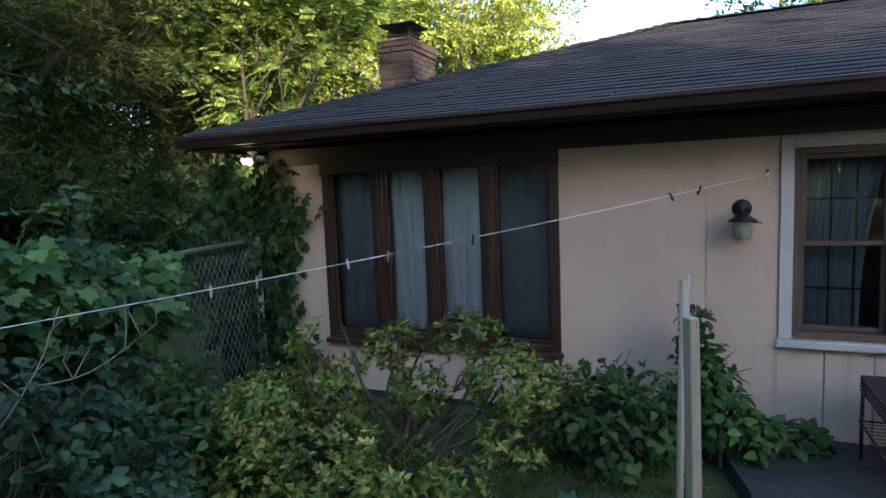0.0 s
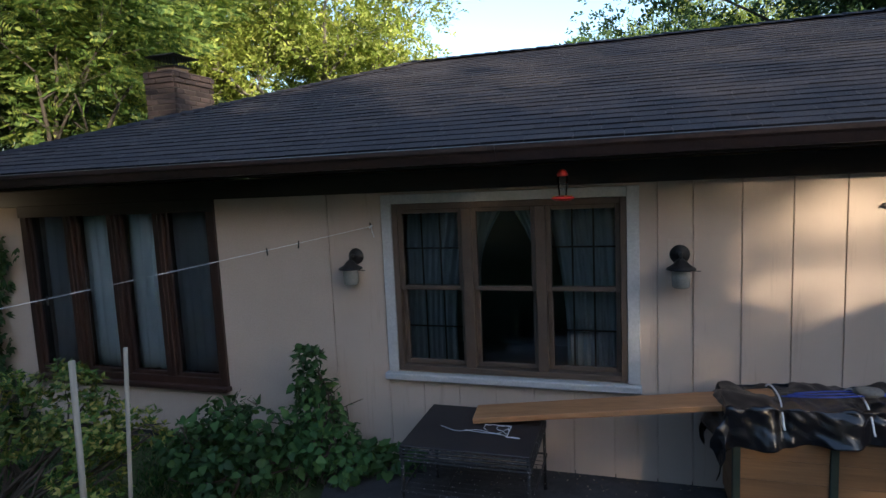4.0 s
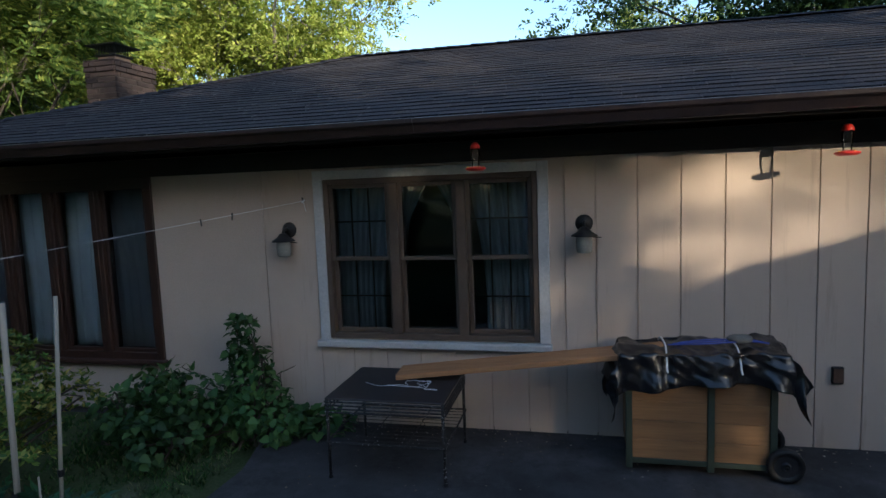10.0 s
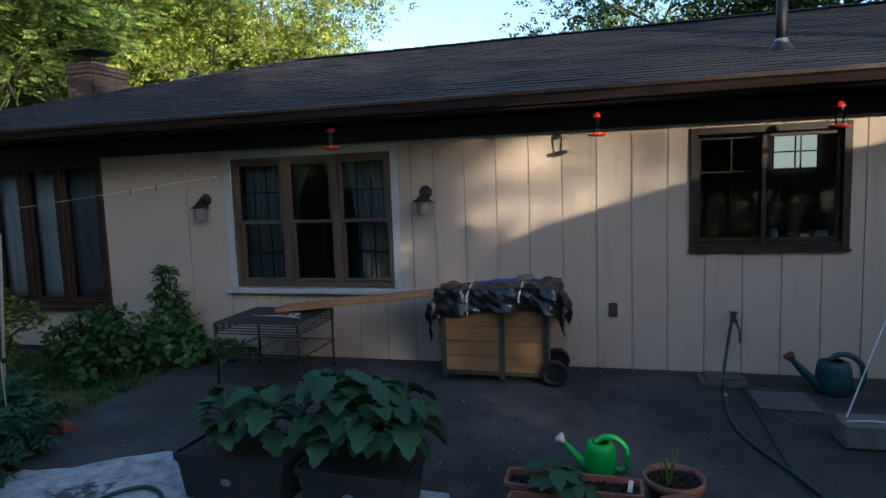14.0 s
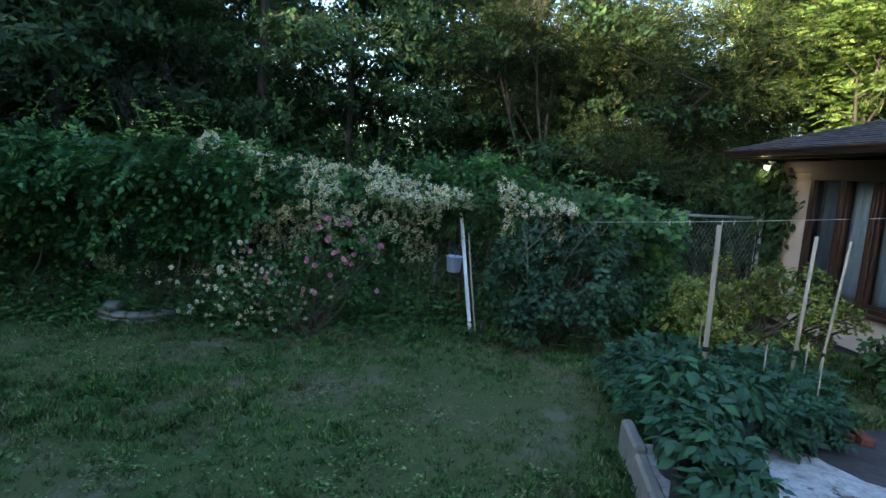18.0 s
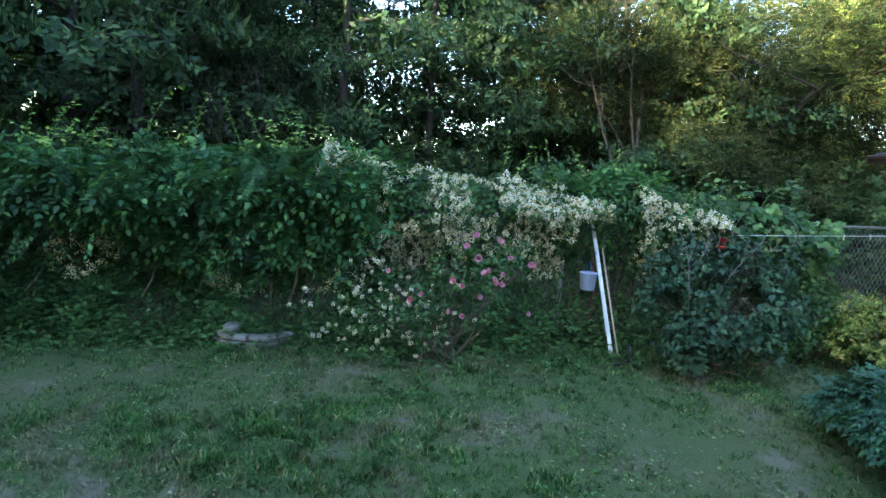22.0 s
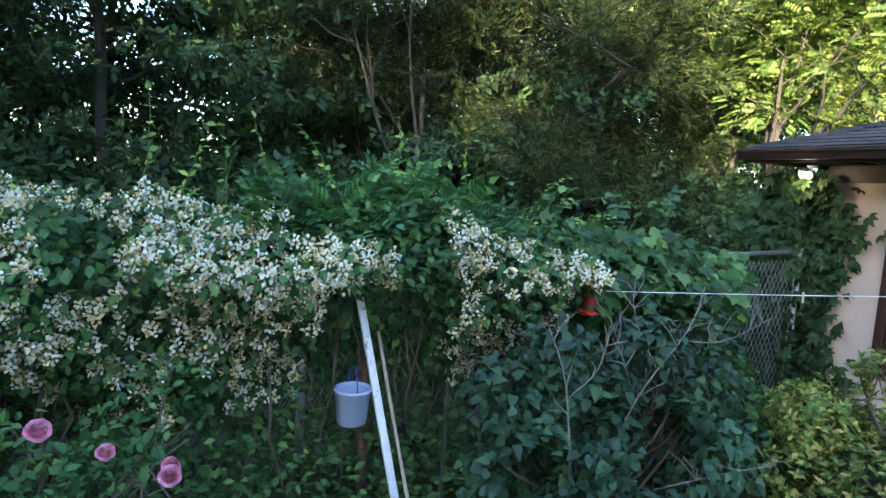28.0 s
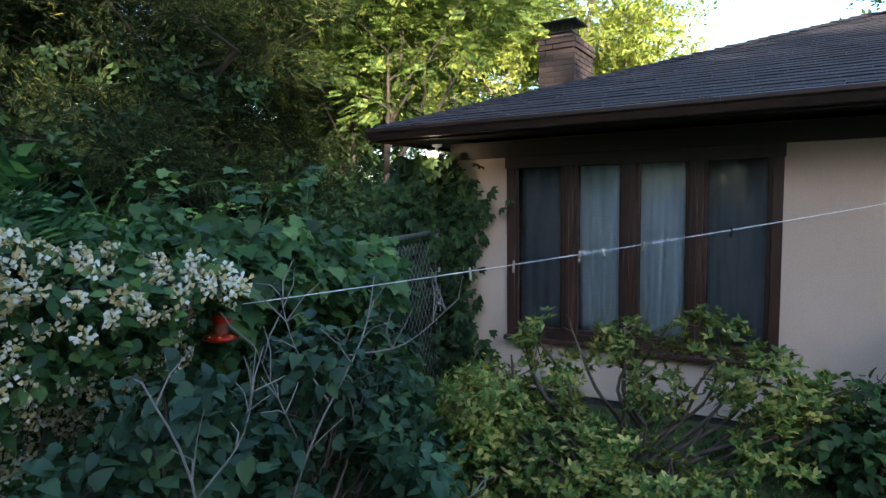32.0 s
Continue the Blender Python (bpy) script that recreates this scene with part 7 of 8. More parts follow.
def clothesline():
    c = empty("clothesline", (0, 0, 0))
    tagged(c, "thin white clothesline stretched from the fence to the house wall", "clothesline")
    part("cord", tube([line_point(i / 24) for i in range(25)], 0.0023, 6), M_LINE, c, smooth=True)
    part("screw_eye", tube(arc([(0.10, 4.43, 1.93), (0.10, 4.405, 1.93), (0.095, 4.39, 1.945), (0.1, 4.38, 1.96), (0.105, 4.39, 1.945)], 4), 0.004, 6), M_DARKMETAL, c)
    part("cord_tail", tube(arc([LINE_B, (0.11, 4.39, 1.9), (0.12, 4.4, 1.84)], 4), 0.003, 5), M_LINE, c)
    part("knot", tube([(0.088, 4.388, 1.918), (0.112, 4.402, 1.938)], 0.009, 6), M_LINE, c)
    for i, (s, mat, lab) in enumerate(((0.29, M_STAKE, "weathered wooden clothes peg on the line"), (0.335, M_STAKE, "weathered wooden clothes peg on the line"), (0.405, M_STAKE, "weathered wooden clothes peg on the line"), (0.43, M_STAKE, "weathered wooden clothes peg on the line"),
                                       (0.475, M_STAKE, "weathered wooden clothes peg on the line"), (0.575, M_DARKMETAL, "black clothes peg on the line"), (0.845, M_DARKMETAL, "black clothes peg on the line near the wall"), (0.89, M_DARKMETAL, "black clothes peg on the line near the wall"))):
        q = line_point(s)
        peg = empty("clothes_peg", tuple(q), 40)
        tagged(peg, lab, "clothes peg", "pegs on the clothesline")
        tilt = (-20, 15, 5, -35, 25, 10, -40, 30)[i]
        m = pose(0, 0, 0, tilt, 0, 0)
        part("leg", box((-0.005, -0.0075, -0.045), (0.005, -0.0015, 0.02), 0.001, m), mat, peg)
        part("leg", box((-0.005, 0.0015, -0.045), (0.005, 0.0075, 0.02), 0.001, m), mat, peg)
        part("spring", box((-0.0065, -0.004, -0.012), (0.0065, 0.004, -0.004), 0.001, m), M_GALV, peg)


clothesline()


def bottle_feeder(loc, label, drop):
    """A hummingbird feeder: red cap, clear bottle, red saucer base with ports, on a wire."""
    f = empty("bird_feeder", loc)
    tagged(f, label, "bird feeder", "bird feeders under the eave")
    part("base", lathe([(0.001, 0.0), (0.05, 0.0), (0.072, 0.012), (0.075, 0.02), (0.06, 0.026), (0.03, 0.032), (0.001, 0.034)], 22), M_RED, f, "red saucer base", smooth=True)
    part("bottle", lathe([(0.026, 0.032), (0.028, 0.06), (0.034, 0.1), (0.036, 0.15), (0.032, 0.158), (0.001, 0.16)], 18), M_CLEAR, f, "clear bottle", smooth=True)
    part("cap", lathe([(0.034, 0.155), (0.036, 0.17), (0.022, 0.195), (0.008, 0.2), (0.001, 0.2)], 18), M_RED, f, smooth=True)
    for k in range(4):
        a = k * math.pi / 2 + 0.4
        part("port", lathe([(0.001, 0.0), (0.006, 0.0), (0.005, 0.006), (0.001, 0.007)], 8), M_YELLOW, f).location = (0.058 * math.cos(a), 0.058 * math.sin(a), 0.026)
    part("hanger", tube([(0, 0, 0.198), (0, 0, drop)], 0.002, 5), M_DARKMETAL, f)
    return f


bottle_feeder((1.67, 3.93, 2.105), "red and clear glass bird feeder hanging under the eave", 0.25)
bottle_feeder((4.03, 4.03, 2.10), "red and clear glass bird feeder hanging under the eave", 0.255)
bottle_feeder((5.80, 4.0, 2.06), "red and clear glass bird feeder by the kitchen window", 0.29)


def line_feeder():
    p = line_point(0.05)
    f = empty("bird_feeder", (p.x, p.y, p.z - 0.17))
    tagged(f, "red dish bird feeder with yellow ports hanging on the clothesline", "bird feeder")
    part("dish", lathe([(0.001, 0), (0.055, 0.0), (0.088, 0.014), (0.09, 0.022), (0.06, 0.034), (0.04, 0.04)], 24), M_RED, f, smooth=True)
    part("reservoir", lathe([(0.04, 0.038), (0.045, 0.05), (0.05, 0.09), (0.05, 0.095)], 20), M_TERRA, f, "cloudy reddish reservoir", smooth=True)
    part("lid", lathe([(0.054, 0.092), (0.056, 0.12), (0.05, 0.135), (0.012, 0.145), (0.001, 0.146)], 20), M_RED, f, smooth=True)
    for k in range(8):
        a = k * math.tau / 8
        part("port", lathe([(0.001, 0), (0.0085, 0), (0.007, 0.006), (0.001, 0.007)], 8), M_YELLOW, f, "yellow port" if k == 0 else "").location = (0.072 * math.cos(a), 0.072 * math.sin(a), 0.029)
    part("hanger", tube([(0, 0, 0.144), (0, 0, 0.17)], 0.0025, 5), M_DARKMETAL, f)


line_feeder()


# ---------------------------------------------------------------- on the house wall
def wall_lantern(x, label):
    f = empty("wall_lantern", (x, WALL_Y - 0.004, 1.60))
    tagged(f, label, "wall lantern", "lanterns beside the window")
    part("wall_plate", lathe([(0.001, 0.035), (0.035, 0.03), (0.06, 0.012), (0.068, 0.0)], 20), M_DARKMETAL, f, smooth=True).matrix_local = pose(0, 0, 0.085, 90, 0, 0)
    part("arm", tube(arc([(0, -0.02, 0.085), (0, -0.06, 0.10), (0, -0.10, 0.09), (0, -0.115, 0.06)], 5), 0.012, 8), M_DARKMETAL, f, smooth=True)
    h = part("hood", lathe([(0.012, 0.07), (0.03, 0.06), (0.055, 0.03), (0.095, 0.005), (0.097, -0.004), (0.06, -0.002), (0.02, 0.03)], 22), M_DARKMETAL, f, smooth=True)
    h.location = (0, -0.115, 0.0)
    g = part("jar", lathe([(0.058, 0.0), (0.062, -0.05), (0.057, -0.12), (0.045, -0.13), (0.001, -0.132)], 20), M_BULB, f, "frosted ribbed glass jar", smooth=True)
    g.location = (0, -0.115, 0.0)
    part("thumb_screw", tube([(0.06, -0.115, -0.012), (0.125, -0.115, -0.016)], 0.004, 6), M_DARKMETAL, f)
    part("mount_board", box((-0.078, -0.001, -0.13), (0.078, 0.008, 0.2), 0.003), M_STUCCO, f)


wall_lantern(-0.06, "black barn-style wall lantern with a frosted glass jar")
wall_lantern(2.41, "black barn-style wall lantern with a frosted glass jar")


def floodlight():
    f = empty("floodlight", (-4.36, 4.24, 2.345))
    tagged(f, "lit white round floodlight under the corner of the eave", "floodlight")
    part("base", lathe([(0.05, 0.0), (0.05, -0.015), (0.02, -0.03), (0.001, -0.03)], 16), M_WHITEPL, f, smooth=True)
    part("stem", tube([(0, 0, -0.025), (0.0, -0.03, -0.08)], 0.013, 8), M_WHITEPL, f)
    b = part("bulb", lathe([(0.018, 0.0), (0.022, 0.03), (0.055, 0.085), (0.058, 0.095), (0.04, 0.108), (0.001, 0.112)], 20), M_LITBULB, f, "glowing white reflector bulb", smooth=True)
    b.matrix_local = pose(0.0, -0.025, -0.07, 115, 0, 20) @ Matrix.Diagonal((0.75, 0.75, 0.75, 1))
    b2 = part("bulb", b.data, None, f)
    b2.matrix_local = pose(-0.03, -0.01, -0.07, 110, 0, -60) @ Matrix.Diagonal((0.75, 0.75, 0.75, 1))
    lamp = bpy.data.lights.new("floodlight_glow", "POINT")
    lamp.energy, lamp.color, lamp.shadow_soft_size = 0.75, (1.0, 0.72, 0.4), 0.05
    glow = new("floodlight_glow", lamp)
    glow.matrix_world = pose(-4.33, 4.09, 2.19)


floodlight()


def outlet_and_tap():
    o = empty("outdoor_socket", (4.16, WALL_Y - 0.004, 0.555))
    tagged(o, "dark weatherproof socket cover on the siding", "socket")
    part("cover", box((-0.038, -0.03, -0.062), (0.038, 0.0, 0.062), 0.006), M_DARKMETAL, o)
    part("flap", box((-0.032, -0.036, -0.055), (0.032, -0.0305, 0.05), 0.003), M_RUST, o)
    t = empty("garden_tap", (5.16, WALL_Y - 0.004, 0.52))
    tagged(t, "brass garden tap with a splitter on the wall", "tap")
    part("pipe", tube([(0, 0.02, 0), (0, -0.07, 0)], 0.012, 10), M_RUST, t, smooth=True)
    part("body", lathe([(0.012, -0.03), (0.022, -0.02), (0.024, 0.01), (0.015, 0.03), (0.001, 0.032)], 12), M_RUST, t, smooth=True).location = (0, -0.075, 0)
    part("wheel", lathe([(0.034, 0.0), (0.036, 0.006), (0.03, 0.01), (0.006, 0.01), (0.001, 0.012)], 14), M_DARKMETAL, t, smooth=True).location = (0, -0.075, 0.035)
    part("splitter", tube([(-0.03, -0.085, -0.035), (0.03, -0.085, -0.035)], 0.014, 8), M_RUST, t)
    hs = empty("garden_hose", (0, 0, 0))
    tagged(hs, "dark green garden hose running from the tap across the patio", "hose")
    pts = arc([(5.14, 4.345, 0.47), (5.12, 4.33, 0.36), (5.09, 4.28, 0.2), (5.05, 4.16, 0.06), (5.0, 3.85, 0.016), (4.93, 3.3, 0.013), (4.97, 2.9, 0.013), (5.12, 2.45, 0.013), (5.22, 2.0, 0.013), (5.28, 1.5, 0.013), (5.2, 1.0, 0.013)], 8)
    part("pipe", tube(pts, 0.0125, 9), M_HOSE, hs, smooth=True)
    part("coupling", tube([(4.995, 3.8, 0.016), (4.985, 3.74, 0.016)], 0.017, 9), M_STAKE, hs, "pale coupling")
    part("nozzle_tail", tube(arc([(5.17, 4.345, 0.48), (5.2, 4.33, 0.42), (5.21, 4.34, 0.3)], 5), 0.01, 8), M_HOSE, hs)
    h2 = empty("garden_hose", (0, 0, 0))
    tagged(h2, "dark green garden hose looped on the pale concrete", "hose")
    part("pipe", tube(arc([(1.95, 0.42, 0.012), (1.86, 0.75, 0.012), (1.79, 1.03, 0.014), (1.73, 1.27, 0.012), (1.66, 1.48, 0.012), (1.55, 1.61, 0.012), (1.4, 1.65, 0.012), (1.28, 1.54, 0.012), (1.25, 1.36, 0.012), (1.34, 1.2, 0.012), (1.55, 1.09, 0.014), (1.8, 1.0, 0.038), (2.05, 0.93, 0.014), (2.4, 0.9, 0.012)], 8), 0.0125, 9), M_HOSE, h2, smooth=True)
    bl = empty("wood_block", (5.02, 4.16, 0.0))
    tagged(bl, "weathered wooden blocks under the tap", "wood block")
    part("plank", box((-0.17, -0.13, 0.0), (0.2, 0.1, 0.035), 0.004), M_OLDPLANK, bl)
    part("plank", box((-0.12, -0.08, 0.0355), (0.16, 0.09, 0.065), 0.004), M_OLDPLANK, bl)
    ms = part("concrete_slab", box((5.18, 3.55, -0.003), (5.6, 3.95, 0.012), 0.004), M_SLAB)
    tagged(ms, "pale worn patch slab on the patio by the tap", "slab")


outlet_and_tap()


# ---------------------------------------------------------------- table, board and cart
def wire_table():
    t = empty("metal_table", (0, 0, 0))
    tagged(t, "old black metal patio table with chipped paint and a lower shelf", "table")
    x0, x1, y0, y1, h = 0.64, 1.49, 3.44, 4.16, 0.58
    part("top", box((x0, y0, h - 0.012), (x1, y1, h), 0.004), M_TABLETOP, t)
    for n, (a, b) in enumerate((((x0, y0), (x1, y0)), ((x0, y1), (x1, y1)), ((x0, y0), (x0, y1)), ((x1, y0), (x1, y1)))):
        for k, z in enumerate((h - 0.025, h - 0.05, h - 0.075, h - 0.10)):
            part("rail", tube([(a[0], a[1], z), (b[0], b[1], z)], 0.0065, 6), M_RUSTY, t, "chipped black rail" if n + k == 0 else "")
    for x in (x0 + 0.012, x1 - 0.012):
        for y in (y0 + 0.012, y1 - 0.012):
            part("leg", tube([(x, y, 0.0), (x, y, h - 0.012)], 0.0115, 8), M_RUSTY, t, smooth=True)
            part("foot", lathe([(0.016, 0.0), (0.017, 0.012), (0.012, 0.02)], 8), M_DARKMETAL, t).location = (x, y, 0)
    for k in range(11):
        y = y0 + 0.06 + k * (y1 - y0 - 0.12) / 10
        part("shelf_wire", tube([(x0, y, 0.266), (x1, y, 0.266)], 0.0028, 5), M_RUSTY, t)
    for x in (x0 + 0.28, x1 - 0.28):
        part("shelf_wire", tube([(x, y0, 0.261), (x, y1, 0.261)], 0.0035, 5), M_RUSTY, t)
    for (a, b) in (((x0, y0), (x1, y0)), ((x0, y1), (x1, y1)), ((x0, y0), (x0, y1)), ((x1, y0), (x1, y1))):
        part("shelf_rail", tube([(a[0], a[1], 0.265), (b[0], b[1], 0.265)], 0.007, 6), M_RUSTY, t)
    # a tangle of white string left on the top
    rng = random.Random(3)
    pts = [Vector((1.0, 3.75, h + 0.004))]
    a = 0
    for k in range(60):
        a += rng.uniform(-0.9, 1.1)
        q = pts[-1] + Vector((math.cos(a), math.sin(a), 0)) * 0.035
        q.x, q.y = min(1.3, max(1.12, q.x)) if k > 8 else q.x + 0.015, min(3.85, max(3.68, q.y))
        q.z = h + 0.004 + 0.002 * (k % 4)
        pts.append(q)
    s = part("string", tube(arc(pts, 3), 0.0022, 4), M_LINE)
    tagged(s, "tangle of white string on the metal table", "string")
    p = part("string", tube(arc([(0.82, 3.78, h + 0.004), (0.95, 3.72, h + 0.004), (1.08, 3.76, h + 0.004), (1.16, 3.74, h + 0.004)], 5), 0.002, 4), M_LINE)
    tagged(p, "loose end of white string on the metal table", "string")


wire_table()


def plank():
    a, b = Vector((1.02, 3.97, 0.602)), Vector((2.98, 4.13, 0.80))
    m = look(a, b)
    L = (b - a).length
    bm = bmesh.new()
    add_box(bm, (-0.125, -0.018, -L), (0.125, 0.022, 0.0), 0.004, m)
    ob = part("wooden_board", bm, M_PINE)
    tagged(ob, "long orange pine board laid across table and covered cart", "board")


plank()


def cart():
    c = empty("wooden_cart", (0, 0, 0))
    tagged(c, "low wooden garden cart with dark green posts on wheels", "cart")
    x0, x1, y0, y1, z0, z1 = 2.68, 3.60, 3.86, 4.30, 0.10, 0.64
    bh = (z1 - z0) / 4
    for k in range(4):
        part("board", box((x0 + 0.03, y0, z0 + k * bh + 0.001), (3.19, y0 + 0.018, z0 + (k + 1) * bh - 0.001), 0.003), M_CARTWOOD, c)
        part("board", box((3.235, y0, z0 + k * bh + 0.001), (x1 - 0.03, y0 + 0.018, z0 + (k + 1) * bh - 0.001), 0.003), M_CARTWOOD, c)
        part("end_board", box((x0, y0 + 0.03, z0 + k * bh + 0.001), (x0 + 0.018, y1, z0 + (k + 1) * bh - 0.001), 0.003), M_CARTWOOD, c)
        part("end_board", box((x1 - 0.018, y0 + 0.03, z0 + k * bh + 0.001), (x1, y1, z0 + (k + 1) * bh - 0.001), 0.003), M_CARTWOOD, c)
    for x in (x0 - 0.012, 3.19, x1 - 0.03):
        part("post", box((x, y0 - 0.012, 0.03), (x + 0.043, y0 + 0.03, z1), 0.003), M_GREENPAINT, c)
    part("back", box((x0, y1, z0), (x1, y1 + 0.018, z1)), M_CARTWOOD, c)
    part("bottom_rail", box((x0, y0 - 0.006, z0 - 0.035), (x1, y0 + 0.03, z0 - 0.001), 0.003), M_GREENPAINT, c)
    for y in (3.84, 4.24):
        w = empty("wheel", (3.66, y, 0.115))
        w.parent = c
        part("tyre", lathe([(0.075, -0.022), (0.108, -0.025), (0.115, -0.012), (0.115, 0.012), (0.108, 0.025), (0.075, 0.022), (0.075, -0.022)], 22), M_DARKMETAL, w, smooth=True).matrix_local = pose(0, 0, 0, 90, 0, 0)
        part("hub", lathe([(0.001, -0.02), (0.02, -0.03), (0.03, -0.012), (0.078, -0.012), (0.078, 0.012), (0.03, 0.012), (0.02, 0.03), (0.001, 0.02)], 16), M_BLACKTUB, w).matrix_local = pose(0, 0, 0, 90, 0, 0)
    part("axle", tube([(3.66, 3.80, 0.115), (3.66, 4.28, 0.115)], 0.008, 6), M_DARKMETAL, c)
    # the black sheet over it
    nx, ny = 120, 84
    V, T = [], []
    cx, cy = 3.16, 4.07
    for j in range(ny + 1):
        for i in range(nx + 1):
            u, v = i / nx * 2 - 1, j / ny * 2 - 1
            # arc length across the load, draped over its front and back
            sx, sy = u * 0.80, v * 0.62
            tx, ty = 0.52, 0.24
            ox, oy = max(0, abs(sx) - tx), max(0, abs(sy) - ty)
            x = cx + math.copysign(min(abs(sx), tx) + ox * 0.30, sx)
            y = cy + math.copysign(min(abs(sy), ty) + oy * 0.10, sy)
            crown = 0.80 + 0.055 * math.cos(v * 1.5) + 0.05 * noise.noise((sx * 3.2, sy * 3.5, 1.0)) + 0.035 * u
            fall = math.hypot(ox, oy) * (0.5 + 0.55 * abs(u) ** 2.2) * (0.92 + 0.3 * noise.noise((sx * 2.2, 0.5, 8.0)))
            pull = 0.05 * math.exp(-((sx + 0.23) / 0.035) ** 2) + 0.05 * math.exp(-((sx - 0.22) / 0.035) ** 2)
            z = crown - fall - pull * (0.4 if oy == 0 else 0.0)
            fold = 0.030 * noise.noise((sx * 9 + sy * 3, sy * 4, 3.0)) + 0.014 * noise.noise((sx * 16 + sy * 6, sy * 9, 6.0))
            if oy > 0:
                y += math.copysign(1, sy) * (0.05 * math.sin(sx * 17) * oy * 2 + fold - pull * 0.8)
            else:
                z += fold
            if ox > 0:
                x += math.copysign(1, sx) * (fold + 0.04 * math.sin(sy * 15) * ox * 3)
            V.append((x, y, z))
    for j in range(ny):
        for i in range(nx):
            a = j * (nx + 1) + i
            T += [(a, a + 1, a + nx + 2), (a, a + nx + 2, a + nx + 1)]
    me = tri_mesh("plastic_sheet", V, T, M_TARP)
    me.polygons.foreach_set("use_smooth", [True] * len(T))
    sheet = new("plastic_sheet", me)
    so = sheet.modifiers.new("thick", "SOLIDIFY")
    so.thickness = 0.002
    tagged(sheet, "crumpled glossy black plastic sheet tied over the cart", "plastic sheet")
    load = part("load", box((2.70, 3.88, 0.645), (3.62, 4.29, 0.74), 0.03), M_BLACKTUB)
    tagged(load, "dark bundled load under the plastic sheet", "load")
    for sx in (-0.23, 0.22):
        pts = [(cx + sx, cy - 0.30, 0.735), (cx + sx - 0.004, cy - 0.285, 0.76), (cx + sx, cy - 0.245, 0.80), (cx + sx + 0.01, cy - 0.1, 0.865), (cx + sx, cy + 0.1, 0.87), (cx + sx, cy + 0.25, 0.80)]
        r = part("rope", tube(arc(pts, 5), 0.006, 6), M_LINE, smooth=True)
        tagged(r, "white cord tied round the black sheet", "rope", "cords round the sheet")
    for k in range(3):
        r = part("cord", tube(arc([(2.95 + k * 0.04, 3.96 + k * 0.03, 0.872), (3.2, 3.93 + k * 0.05, 0.892), (3.45, 3.98 + k * 0.03, 0.90), (3.6, 4.02, 0.88)], 6), 0.005, 6), M_BLUE, smooth=True)
        tagged(r, "blue cord lying over the black sheet", "cord", "blue cords on the sheet")
    bm = bmesh.new()
    bmesh.ops.create_icosphere(bm, subdivisions=2, radius=0.5)
    for v in bm.verts:
        v.co = Vector((v.co.x * 0.17, v.co.y * 0.12, v.co.z * 0.06)) * (1 + 0.2 * noise.noise(v.co * 3))
    st = part("stone", bm, M_STONE, smooth=True)
    st.location = (3.42, 4.0, 0.915)
    tagged(st, "grey stone weighing down the plastic sheet", "stone")


cart()


# ---------------------------------------------------------------- pots and cans
def tub(x0, x1, y0, y1, label, turn=0.0):
    cx, cy = (x0 + x1) / 2, (y0 + y1) / 2
    w, d, h = (x1 - x0) / 2, (y1 - y0) / 2, 0.265
    t = empty("planter_tub", (cx, cy, 0.0), turn)
    tagged(t, label, "planter", "black planter tubs")
    bm = bmesh.new()
    rings = []
    for f, z in ((0.86, 0.0), (0.87, 0.012), (0.95, h - 0.05), (0.955, h - 0.045), (1.0, h - 0.042), (1.0, h), (0.95, h), (0.94, h - 0.06)):
        ring = []
        for k in range(24):
            a = math.tau * k / 24
            c, s = math.cos(a), math.sin(a)
            e = 0.16
            ring.append(bm.verts.new((math.copysign(abs(c) ** e, c) * w * f, math.copysign(abs(s) ** e, s) * d * f, z)))
        rings.append(ring)
    for r0, r1 in zip(rings, rings[1:]):
        for k in range(24):
            bm.faces.new((r0[k], r0[(k + 1) % 24], r1[(k + 1) % 24], r1[k]))
    bm.faces.new(rings[0][::-1])
    part("tub_body", bm, M_BLACKTUB, t)
    part("cover_sheet", box((-w * 0.93, -d * 0.93, h - 0.062), (w * 0.93, d * 0.93, h - 0.012), 0.01), M_BLACKTUB, t, "black plastic soil cover")
    part("badge", lathe([(0.001, 0.004), (0.03, 0.003), (0.034, 0.0)], 20), M_GALV, t, "small oval badge").matrix_local = pose(0.0, -d * 0.93 - 0.002, 0.13, 90, 0, 0) @ Matrix.Diagonal((1, 0.6, 1, 1))
    part("overflow_hole", box((-0.03, -d * 0.885, 0.02), (0.03, -d * 0.872, 0.045), 0.004), M_RUST, t)
    return t


tub(1.66, 2.40, 1.57, 1.99, "black plastic planter tub with wide eggplant leaves over it", -4)
tub(2.45, 3.09, 1.54, 1.95, "black plastic planter tub with a small badge", -2)


